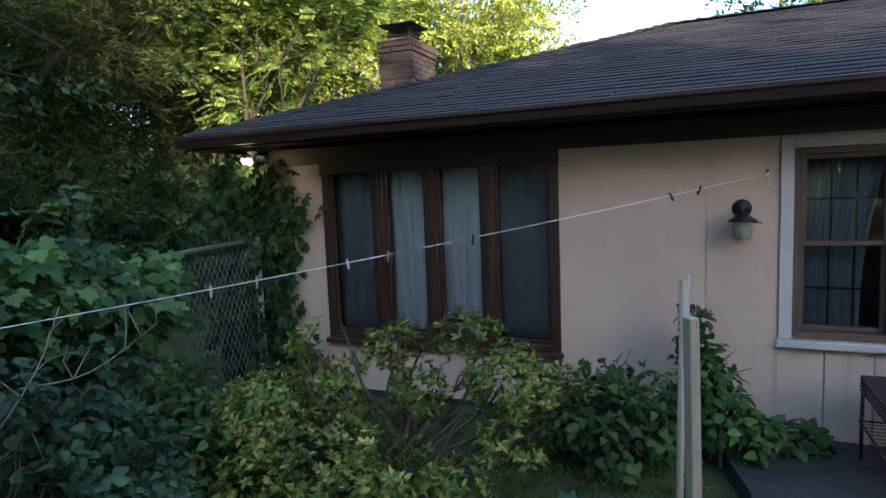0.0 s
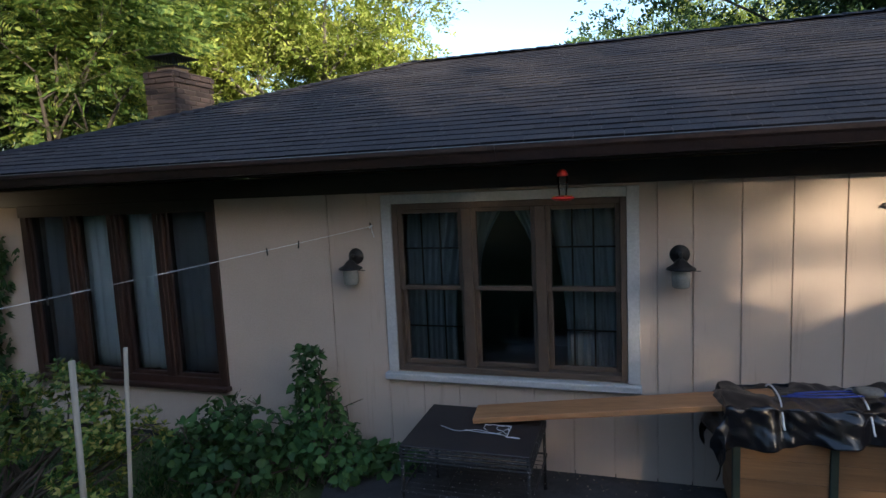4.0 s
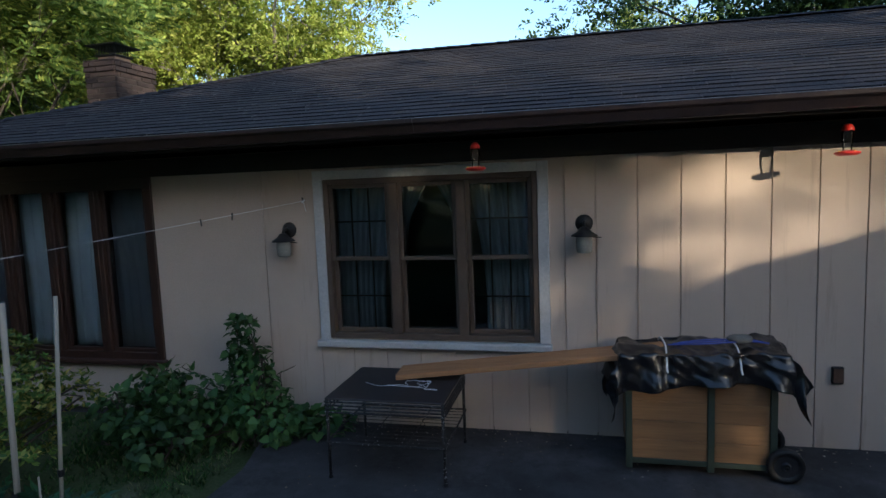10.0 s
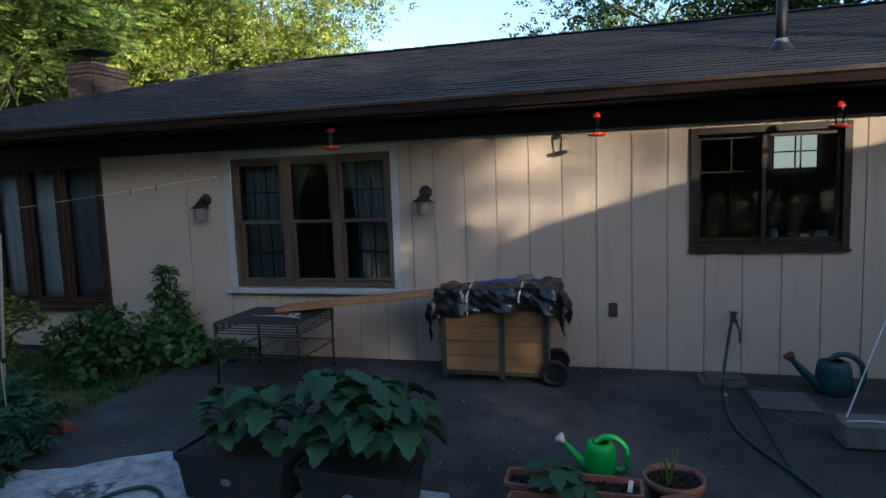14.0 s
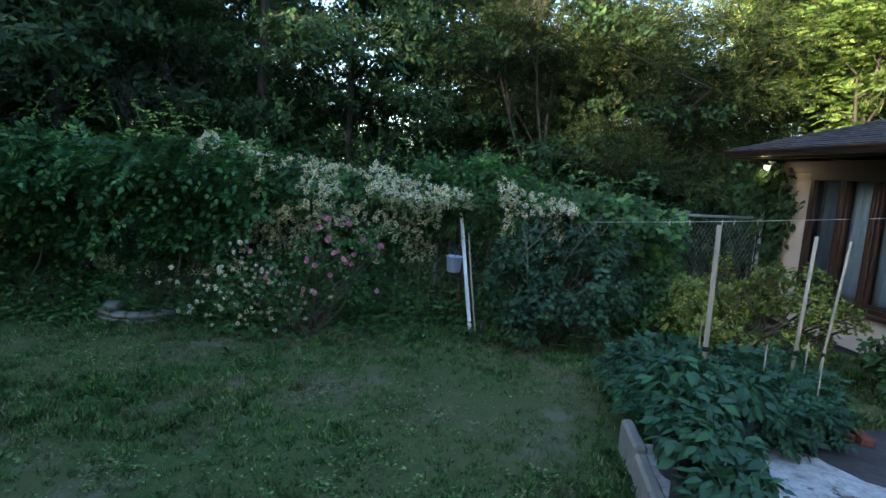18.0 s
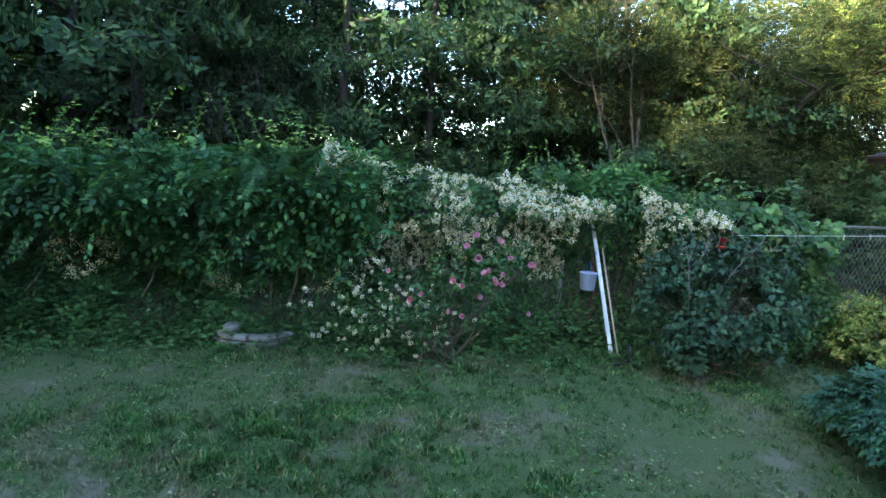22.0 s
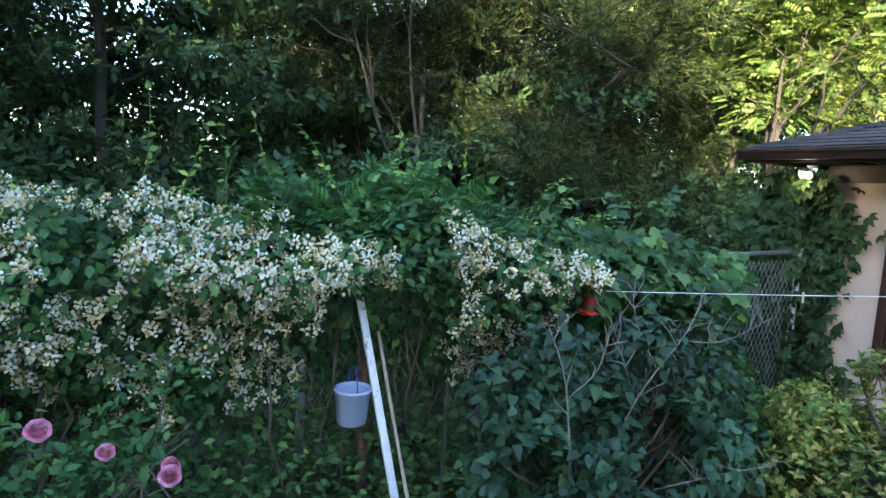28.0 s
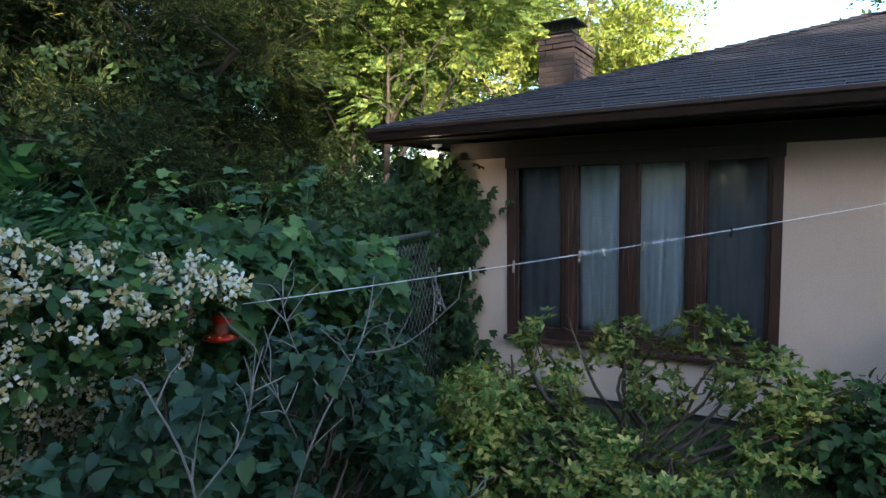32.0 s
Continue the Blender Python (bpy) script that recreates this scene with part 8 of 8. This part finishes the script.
def big_leaf_plant(name, label, seed, x, y, z, n, h, spread, size, leaf, tmpl, cat, stem=M_STEM, low=0.25):
    rng = np.random.default_rng(seed)
    p = empty(name, (x, y, z))
    tagged(p, label, cat)
    tb, P, D, U = [], [], [], []
    for k in range(n):
        a = k * 2.4 + rng.uniform(-.3, .3)
        zz = h * (low + (1 - low) * rng.uniform(0.05, 1) ** 0.8)
        r = spread * rng.uniform(0.45, 1.0) * (1.15 - 0.5 * zz / h)
        root = Vector((rng.uniform(-.02, .02), rng.uniform(-.02, .02), zz * 0.55))
        tip = Vector((math.cos(a) * r * 0.6, math.sin(a) * r * 0.6, zz))
        tb.append((arc([root, root.lerp(tip, 0.5) + Vector((0, 0, 0.03)), tip], 3), [0.006, 0.0055, 0.005, 0.0045, 0.004, 0.004, 0.0035]))
        P.append(tuple(tip))
        D.append((math.cos(a), math.sin(a), rng.uniform(-0.5, 0.25)))
        U.append((rng.uniform(-.3, .3) + 0.25 * math.cos(a), rng.uniform(-.3, .3) + 0.25 * math.sin(a), 1.0))
    tb.append(([Vector((0, 0, -0.02)), Vector((0.01, 0, h * 0.45)), Vector((0.0, 0.01, h * 0.9))], [0.012, 0.01, 0.006]))
    part("stem_tangle", tube_mesh("stem_tangle", tb, stem), None, p)["kind"] = "stuff"
    sz = size * rng.uniform(0.6, 1.15, n)
    if n <= 60:
        for q, d, u, s in zip(P, D, U, sz):
            V, T = scatter(tmpl, np.array([q]), np.array([d]), np.array([u]), [s])
            me = tri_mesh("leaf", V, T, leaf)
            part("leaf", me, None, p)
    else:
        V, T = scatter(tmpl, np.array(P), np.array(D), np.array(U), sz)
        part("foliage", tri_mesh("foliage", V, T, leaf), None, p)
    return p


EGG = "eggplant with broad lobed dusty green leaves in the tub"
for sd, x, y, n, h, sp in ((201, 1.92, 1.80, 22, 0.34, 0.25), (202, 2.16, 1.82, 22, 0.36, 0.25), (203, 2.60, 1.76, 38, 0.48, 0.31), (204, 2.80, 1.74, 40, 0.45, 0.31), (205, 2.98, 1.76, 32, 0.42, 0.30)):
    big_leaf_plant("eggplant", EGG, sd, x, y, 0.25, n, h, sp, 0.17, L_EGG, T_EGG, "eggplant")["group"] = "eggplants in the tubs"


def trough(x0, x1, y0, y1, label):
    t = empty("trough_planter", ((x0 + x1) / 2, (y0 + y1) / 2, 0.0), -1)
    tagged(t, label, "planter", "terracotta trough planters")
    w, d, h = (x1 - x0) / 2, (y1 - y0) / 2, 0.18
    bm = bmesh.new()
    rings = []
    for f, z in ((0.88, 0.0), (0.96, h - 0.03), (0.965, h - 0.028), (1.0, h - 0.027), (1.0, h), (0.94, h), (0.92, h - 0.035)):
        ring = []
        for k in range(24):
            a = math.tau * k / 24
            c, s = math.cos(a), math.sin(a)
            ring.append(bm.verts.new((math.copysign(abs(c) ** 0.14, c) * (w - (1 - f) * 0.25), math.copysign(abs(s) ** 0.14, s) * (d - (1 - f) * 0.25), z)))
        rings.append(ring)
    for r0, r1 in zip(rings, rings[1:]):
        for k in range(24):
            bm.faces.new((r0[k], r0[(k + 1) % 24], r1[(k + 1) % 24], r1[k]))
    bm.faces.new(rings[0][::-1])
    part("trough_body", bm, M_TERRA, t)
    part("soil", soil_patch(w * 0.96, d * 0.86, False), None, t).location = (0, 0, h - 0.035)
    m = part("mulch", mulch_chips(w * 0.92, d * 0.82, 260, int(x0 * 100)), None, t, "coarse dark bark mulch")
    m["kind"] = "stuff"
    m.location = (0, 0, h - 0.03)
    return t


def mulch_chips(w, d, n, seed):
    rng = np.random.default_rng(seed)
    pos = np.stack([rng.uniform(-w, w, n), rng.uniform(-d, d, n), rng.uniform(-0.004, 0.008, n)], 1)
    a = rng.normal(size=(n, 3)) * [1, 1, 0.35]
    V, T = scatter(t_diamond(0.45, 0.12), pos, a, rng.normal(size=(n, 3)) * 0.5 + [0, 0, 1], rng.uniform(0.015, 0.04, n))
    return tri_mesh("mulch", V, T, L_MULCH)


def soil_patch(w, d, rounded):
    V, T = [], []
    nx, ny = 22, 14
    for j in range(ny + 1):
        for i in range(nx + 1):
            u, v = i / nx * 2 - 1, j / ny * 2 - 1
            if rounded:
                u, v = u * math.sqrt(1 - v * v / 2), v * math.sqrt(1 - (i / nx * 2 - 1) ** 2 / 2)
            V.append((u * w, v * d, 0.012 * noise.noise((u * 14, v * 9, 2.0)) + 0.006 * noise.noise((u * 40, v * 30, 5.0))))
    for j in range(ny):
        for i in range(nx):
            a = j * (nx + 1) + i
            T += [(a, a + 1, a + nx + 2), (a, a + nx + 2, a + nx + 1)]
    return tri_mesh("soil", V, T, M_SOIL)


trough(3.58, 4.25, 1.52, 1.70, "terracotta-coloured trough planter filled with dark soil")
t2 = trough(3.54, 4.24, 1.76, 1.95, "terracotta-coloured trough planter with a young squash plant")
tagg = part("plant_label", box((-0.012, -0.001, 0.0), (0.012, 0.001, 0.07), 0, pose(4.17, 1.84, 0.14, -15, 12, 10)), M_WHITEPL)
tagged(tagg, "small white plant label stuck in the soil", "plant label")
big_leaf_plant("squash_seedling", "young squash plant with lobed leaves in the trough", 211, 3.80, 1.80, 0.14, 14, 0.16, 0.17, 0.12, L_EGG, T_LOBED, "squash plant")
big_leaf_plant("squash_seedling", "small squash seedling in the trough", 212, 3.92, 1.72, 0.14, 7, 0.12, 0.12, 0.10, L_EGG, T_LOBED, "squash plant")


def round_pot(x, y, label):
    p = empty("round_pot", (x, y, 0.0))
    tagged(p, label, "flower pot", "round terracotta pots")
    part("pot", lathe([(0.001, 0), (0.105, 0), (0.11, 0.008), (0.14, 0.135), (0.15, 0.137), (0.155, 0.18), (0.143, 0.182), (0.138, 0.15)], 28), M_TERRA, p, smooth=True)
    part("soil", soil_patch(0.138, 0.138, True), None, p).location = (0, 0, 0.15)
    m = part("mulch", mulch_chips(0.095, 0.095, 120, int(y * 100)), None, p)
    m["kind"] = "stuff"
    m.location = (0, 0, 0.155)


round_pot(4.40, 2.0, "round terracotta-coloured pot with thin chives")
round_pot(4.42, 1.66, "round terracotta-coloured pot with a squash seedling")
big_leaf_plant("squash_seedling", "small squash seedling in the round pot", 213, 4.47, 1.62, 0.145, 8, 0.12, 0.14, 0.11, L_EGG, T_LOBED, "squash plant")


def chives():
    rng = random.Random(9)
    c = empty("chives", (4.37, 1.98, 0.15))
    tagged(c, "sparse thin chive stalks in the round pot", "chives")
    for k in range(14):
        a, r = rng.uniform(0, 6.28), rng.uniform(0.02, 0.1)
        b = (math.cos(a) * r * 0.5, math.sin(a) * r * 0.5, 0)
        part("stalk", tube(arc([b, (b[0] * 1.5, b[1] * 1.5, 0.08), (math.cos(a) * r * 1.5, math.sin(a) * r * 1.5, rng.uniform(0.1, 0.2))], 3), 0.0025, 4), M_STEM, c)


chives()


def watering_can(loc, turn, body_mat, rose_mat, label, s=1.0):
    w = empty("watering_can", loc, turn)
    w.scale = (s, s, s)
    tagged(w, label, "watering can")
    part("body", lathe([(0.001, 0), (0.082, 0), (0.09, 0.01), (0.095, 0.06), (0.09, 0.15), (0.078, 0.185), (0.05, 0.195), (0.046, 0.19), (0.07, 0.178), (0.08, 0.15), (0.084, 0.02), (0.001, 0.012)], 26), body_mat, w, smooth=True)
    part("spout", tube(arc([(-0.08, 0, 0.04), (-0.13, 0, 0.09), (-0.19, 0, 0.155), (-0.22, 0, 0.19)], 5), [0.03 - 0.001 * k for k in range(16)], 10), body_mat, w, smooth=True)
    part("rose_head", lathe([(0.014, 0.0), (0.018, 0.01), (0.032, 0.04), (0.032, 0.046), (0.001, 0.05)], 16), rose_mat, w, "pale sprinkler rose", smooth=True).matrix_local = pose(-0.215, 0, 0.185, 0, -40, 0)
    part("grip", tube(arc([(-0.03, 0, 0.185), (0.02, 0, 0.225), (0.09, 0, 0.22), (0.15, 0, 0.16), (0.155, 0, 0.07), (0.125, 0, 0.025), (0.085, 0, 0.03)], 5), 0.016, 8), body_mat, w, "hooped handle", smooth=True)


watering_can((4.03, 2.34, 0.0), 5, M_GREENCAN, M_WHITEPL, "bright green plastic watering can with a white rose", 0.98)
watering_can((5.82, 4.02, 0.0), 3, M_TEAL, M_RUST, "dark teal plastic watering can by the house wall", 1.35)


def corner_block():
    b = empty("concrete_block", (5.68, 3.02, 0.0))
    tagged(b, "grey concrete block with a white cord tied round it", "concrete block")
    part("block", box((-0.17, -0.1, 0.0), (0.2, 0.12, 0.16), 0.012), M_STONE, b)
    part("cord", tube(arc([(-0.15, -0.06, 0.168), (0.0, -0.03, 0.166), (0.19, -0.07, 0.168)], 4), 0.005, 5), M_LINE, b)
    part("cord", tube([(-0.12, 0.02, 0.165), (0.02, 0.1, 0.5), (0.2, 0.2, 0.92)], 0.005, 5), M_LINE, b)


corner_block()


def spotlight():
    """The small lamp on a stake by the far end of the hedge."""
    g = ground_height(-3.58, -7.62)
    s = empty("garden_spotlight", (-3.58, -7.62, g))
    tagged(s, "small white garden spotlight on a grey stake by the hedge", "spotlight")
    part("post", tube([(0, 0.04, -0.1), (0, 0.04, 0.42)], 0.022, 8), M_GALV, s)
    part("brace", tube([(0.02, -0.08, -0.02), (0.01, 0.03, 0.36)], 0.008, 6), M_WHITEPL, s)
    part("housing", lathe([(0.001, -0.1), (0.035, -0.09), (0.05, 0.0), (0.052, 0.04)], 14), M_WHITEPL, s, smooth=True).matrix_local = pose(0.02, 0.0, 0.45, 70, 0, 30)
    part("lens", lathe([(0.056, 0.0), (0.056, 0.03), (0.045, 0.035), (0.001, 0.042)], 14), M_WHITEPL, s, "pale round lens", True).matrix_local = pose(0.02, 0.0, 0.45, 70, 0, 30) @ Matrix.Translation((0, 0, 0.04))
    p = part("flower_pot", lathe([(0.001, 0), (0.07, 0), (0.095, 0.17), (0.105, 0.17), (0.105, 0.2), (0.09, 0.2), (0.085, 0.15), (0.001, 0.15)], 18), M_TERRA, smooth=True)
    p.matrix_world = pose(-3.55, -7.92, ground_height(-3.55, -7.92), 0, 0, 0)
    tagged(p, "small terracotta flower pot standing by the hedge", "flower pot")


spotlight()


def litter():
    """Dry leaf bits and grit lying on the patio."""
    rng = np.random.default_rng(401)
    n = 900
    x, y = rng.uniform(0.1, 7.5, n), rng.uniform(0.6, 4.38, n)
    wall = rng.uniform(0, 1, n) < 0.35
    y = np.where(wall, 4.4 - rng.exponential(0.08, n), y)
    d = rng.normal(size=(n, 3)) * [1, 1, 0.1]
    V, T = scatter(t_diamond(0.6, 0.15), np.stack([x, y, np.full(n, 0.006)], 1), d, rng.normal(size=(n, 3)) * 0.3 + [0, 0, 1], rng.uniform(0.008, 0.028, n))
    tagged(new("leaf_litter", tri_mesh("leaf_litter", V, T, L_LITTER)), "scattered dry leaf bits on the patio", "leaf litter", kind="stuff")


litter()
# ---------------------------------------------------------------- the vegetable bed
def bed():
    rng = np.random.default_rng(301)
    e = empty("bed_edging", (0, 0, 0))
    tagged(e, "low edging wall of pale weathered cut stones beside the lawn", "edging")
    pts = [(-0.05, 0.50), (0.45, 0.40), (0.95, 0.28), (1.45, 0.14), (1.95, -0.02), (2.5, -0.18), (3.05, -0.34), (3.6, -0.5)]
    for (a, b), h in zip(zip(pts, pts[1:]), (0.2, 0.17, 0.19, 0.18, 0.17, 0.18, 0.17)):
        a, b = Vector((*a, 0)), Vector((*b, 0))
        d = (b - a)
        ang = math.degrees(math.atan2(d.y, d.x))
        bm = box((0.005, -0.045, -0.3), (d.length - 0.005, 0.045, h), 0.02)
        bmesh.ops.subdivide_edges(bm, edges=[q for q in bm.edges if q.calc_length() > 0.2], cuts=3, use_grid_fill=True)
        for v in bm.verts:
            v.co += Vector((0, 0.014 * noise.noise(v.co * 6), 0.014 * noise.noise(v.co * 7 + Vector((5, 0, 0)))))
        ob = part("stone", bm, M_PALECON, e)
        ob.matrix_local = pose(a.x, a.y, float(fall(a.y)), 0, 0, ang)
    soil = new("bed_soil", soil_patch(0.62, 0.6, False))
    soil.matrix_world = pose(-0.36, 1.55, -0.115, 0, 0, 0) @ Matrix.Diagonal((1.0, 1.15, 2, 1))
    tagged(soil, "dark mulched soil of the vegetable bed", "soil", kind="structure")
    for i, (x, y, r, h) in enumerate(((0.3, 0.72, 0.17, 0.24), (0.7, 0.58, 0.17, 0.22), (1.1, 0.48, 0.18, 0.22), (1.5, 0.4, 0.17, 0.2), (1.78, 0.52, 0.1, 0.14), (0.22, 1.2, 0.16, 0.22))):
        p = empty("fabric_pot", (x, y, -0.005))
        tagged(p, "dark blue-black fabric grow pot with a vegetable plant", "grow pot", "fabric grow pots")
        part("bag", lathe([(0.001, 0), (r * 0.95, 0), (r, 0.02), (r * 1.02, h), (r * 0.98, h + 0.004), (r * 0.95, h - 0.03)], 22), M_BAG, p, smooth=True)
        part("soil", soil_patch(r * 0.94, r * 0.94, True), None, p).location = (0, 0, h - 0.03)
    for k, (x, y, a) in enumerate(((0.06, 2.16, 10), (-0.02, 2.05, 40), (0.12, 2.3, -20), (0.0, 1.9, 15))):
        b = part("brick", box((-0.1, -0.045, 0.0), (0.1, 0.045, 0.06), 0.005), M_BRICKRED if k != 3 else M_PALECON)
        b.matrix_world = pose(x, y, 0.0, 0, 0, a)
        tagged(b, "loose orange-red brick at the edge of the patio" if k != 3 else "loose grey brick at the edge of the patio", "brick", "loose bricks")


bed()


def t_tomato():
    """A drooping compound leaf of broad pointed leaflets."""
    V, T = [], []
    lv, lt = t_simple(0.46, 0.07, 0.3)
    for y, s, a in ((0.25, -1, 0.32), (0.25, 1, 0.32), (0.48, -1, 0.4), (0.48, 1, 0.4), (0.7, -1, 0.36), (0.7, 1, 0.36), (0.75, 0, 0.48)):
        ang = -s * 1.0
        R = np.array([[math.cos(ang), -math.sin(ang), 0], [math.sin(ang), math.cos(ang), 0], [0, 0, 1]])
        T += [tuple(np.array(q) + len(V)) for q in lt]
        V += list(np.array([0, y, -0.45 * y * y]) + (lv * a) @ R.T)
    return np.array(V), np.array(T)


def vegetable(name, label, seed, x, y, z, h, spread, count, size, tmpl, leaf, cat, droop=0.5):
    rng = np.random.default_rng(seed)
    p = empty(name, (x, y, z))
    tagged(p, label, cat)
    tb, P, D = [], [], []
    for k in range(6):
        a = k * 1.05 + rng.uniform(-.3, .3)
        r = spread * rng.uniform(0.4, 0.9)
        top = Vector((math.cos(a) * r, math.sin(a) * r, h * rng.uniform(0.65, 1.0)))
        pts = arc([(0, 0, -0.02), (top.x * 0.25, top.y * 0.25, h * 0.4), tuple(top)], 5)
        tb.append((pts, [0.009 - 0.0006 * i for i in range(len(pts))]))
    part("stem", tube_mesh("stem", tb, M_STEM), None, p)
    u = unit(rng, count)
    u[:, 2] = np.abs(u[:, 2]) * 1.2 - 0.35
    rr = rng.uniform(0.3, 1.0, (count, 1)) ** 0.5
    P = np.array([0, 0, h * 0.5]) + u * rr * [spread, spread, h * 0.52]
    keep = P[:, 2] > 0.0
    P, u = P[keep], u[keep]
    D = u * [1, 1, 0.4] + rng.normal(size=P.shape) * 0.45 + [0, 0, -droop * 0.6]
    U = u * 0.5 + [0, 0, 1] + rng.normal(size=P.shape) * 0.3
    V, T = scatter(tmpl, P, D, U, size * rng.uniform(0.6, 1.15, len(P)))
    part("foliage", tri_mesh("foliage", V, T, leaf), None, p)
    return p


TOM = t_tomato()
for sd, x, y, h, sp, n in ((318, -0.98, 1.0, 0.5, 0.36, 200), (311, -0.72, 1.1, 0.62, 0.42, 260), (312, -0.25, 0.95, 0.62, 0.42, 260), (313, -0.55, 1.6, 0.62, 0.42, 260), (314, 0.05, 1.4, 0.6, 0.4, 240), (315, -0.3, 2.0, 0.6, 0.38, 220), (316, -0.75, 2.1, 0.52, 0.36, 200), (317, 0.02, 1.75, 0.55, 0.34, 180)):
    vegetable("tomato_plant", "sprawling blue-green tomato plant in the bed", sd, x, y, -0.1, h, sp, n * 2, 0.155, TOM, L_TOMATO, "tomato plant")["group"] = "tomato plants in the bed"
for sd, x, y, z, h, sp, n in ((321, 0.3, 0.72, 0.2, 0.5, 0.32, 340), (322, 0.7, 0.58, 0.19, 0.4, 0.29, 320), (323, 1.1, 0.48, 0.19, 0.36, 0.27, 300), (324, 1.5, 0.4, 0.16, 0.32, 0.25, 300), (325, 1.78, 0.52, 0.1, 0.22, 0.15, 90), (326, 0.22, 1.2, 0.18, 0.36, 0.27, 260)):
    vegetable("pepper_plant", "glossy green pepper plant in a fabric pot", sd, x, y, z, h, sp, n, 0.112, t_simple(0.5, 0.06, 0.25), L_TOMATO, "pepper plant", 0.9)["group"] = "pepper plants in the pots"


def stakes():
    wood = "weathered wooden garden stake standing in the bed"
    for foot, top, r, lab in (((-0.342, 1.239, -0.2), (-0.374, 1.218, 1.55), 0.018, wood), ((-0.433, 2.05, -0.2), (-0.407, 2.083, 1.51), 0.015, wood), ((-0.456, 2.293, -0.2), (-0.393, 2.378, 1.49), 0.011, "thin weathered bamboo stake standing in the bed"),
                              ((-0.2, 2.0, -0.1), (-0.18, 1.98, 0.68), 0.005, "thin pale cane in the bed"), ((-0.05, 1.55, -0.12), (-0.02, 1.52, 0.68), 0.005, "thin pale cane in the bed"),
                              ((-0.62, 1.35, -0.13), (-0.5, 1.25, 0.72), 0.005, "thin pale cane in the bed"), ((0.1, 1.9, -0.1), (0.12, 1.88, 0.65), 0.005, "thin pale cane in the bed")):
        f, t = Vector(foot), Vector(top)
        m = look(f, t)
        L = (t - f).length
        s = empty("garden_stake", (0, 0, 0))
        tagged(s, lab, "stake", "stakes in the bed")
        if r > 0.015:
            part("shaft", box((-r, -r * 0.8, -L), (r, r * 0.8, 0), 0.003, m), M_STAKE, s)
        else:
            part("shaft", tube([f, f.lerp(t, 0.5), t], r, 7), M_STAKE, s, smooth=True)
        if r > 0.01:
            c = f.lerp(t, 0.42)
            part("tie", lathe([(r * 1.5, -0.02), (r * 1.6, 0), (r * 1.5, 0.02)], 8), M_DARKMETAL, s).location = c


stakes()
# ---------------------------------------------------------------- an unseen shed, added on that side of the yard to shadow the house wall
def shed():
    s = empty("garden_shed", (0, 0, 0))
    tagged(s, "unseen plain shed added to cast the slanting shadow on the wall", "shed")
    x0, x1, y0, y1 = 0.0, 4.85, -2.85, 0.0
    # roof line shaped so its shadow edge climbs across the siding
    prof = [(x0, 2.85), (0.1, 2.95), (0.35, 3.05), (1.05, 3.18), (1.3, 3.22), (2.6, 3.26), (x1, 3.3)]
    s.matrix_world = pose(8.364, -1.50, 0, 0, 0, 42.0)
    bm = bmesh.new()
    f = [bm.verts.new((x0, y1, -0.1)), bm.verts.new((x1, y1, -0.1))] + [bm.verts.new((x, y1, z)) for x, z in reversed(prof)]
    b = [bm.verts.new((v.co.x, y0, v.co.z)) for v in f]
    bm.faces.new(f)
    bm.faces.new(b[::-1])
    for i in range(len(f)):
        j = (i + 1) % len(f)
        bm.faces.new((f[i], b[i], b[j], f[j]))
    bmesh.ops.recalc_face_normals(bm, faces=bm.faces)
    part("body", bm, M_CARTWOOD, s)
    for (xa, za), (xb, zb) in zip(prof, prof[1:]):
        bm = bmesh.new()
        v = [bm.verts.new((x, y, z)) for z_ in (0.0,) for x, y, z in ((xa, y0 - 0.1, za + 0.002), (xb, y0 - 0.1, zb + 0.002), (xb, y1 + 0.1, zb + 0.002), (xa, y1 + 0.1, za + 0.002))]
        bm.faces.new(v)
        r = bmesh.ops.extrude_face_region(bm, geom=list(bm.faces))
        bmesh.ops.translate(bm, verts=[q for q in r["geom"] if isinstance(q, bmesh.types.BMVert)], vec=(0, 0, 0.03))
        bmesh.ops.recalc_face_normals(bm, faces=bm.faces)
        part("roof_sheet", bm, M_GALV, s)


shed()
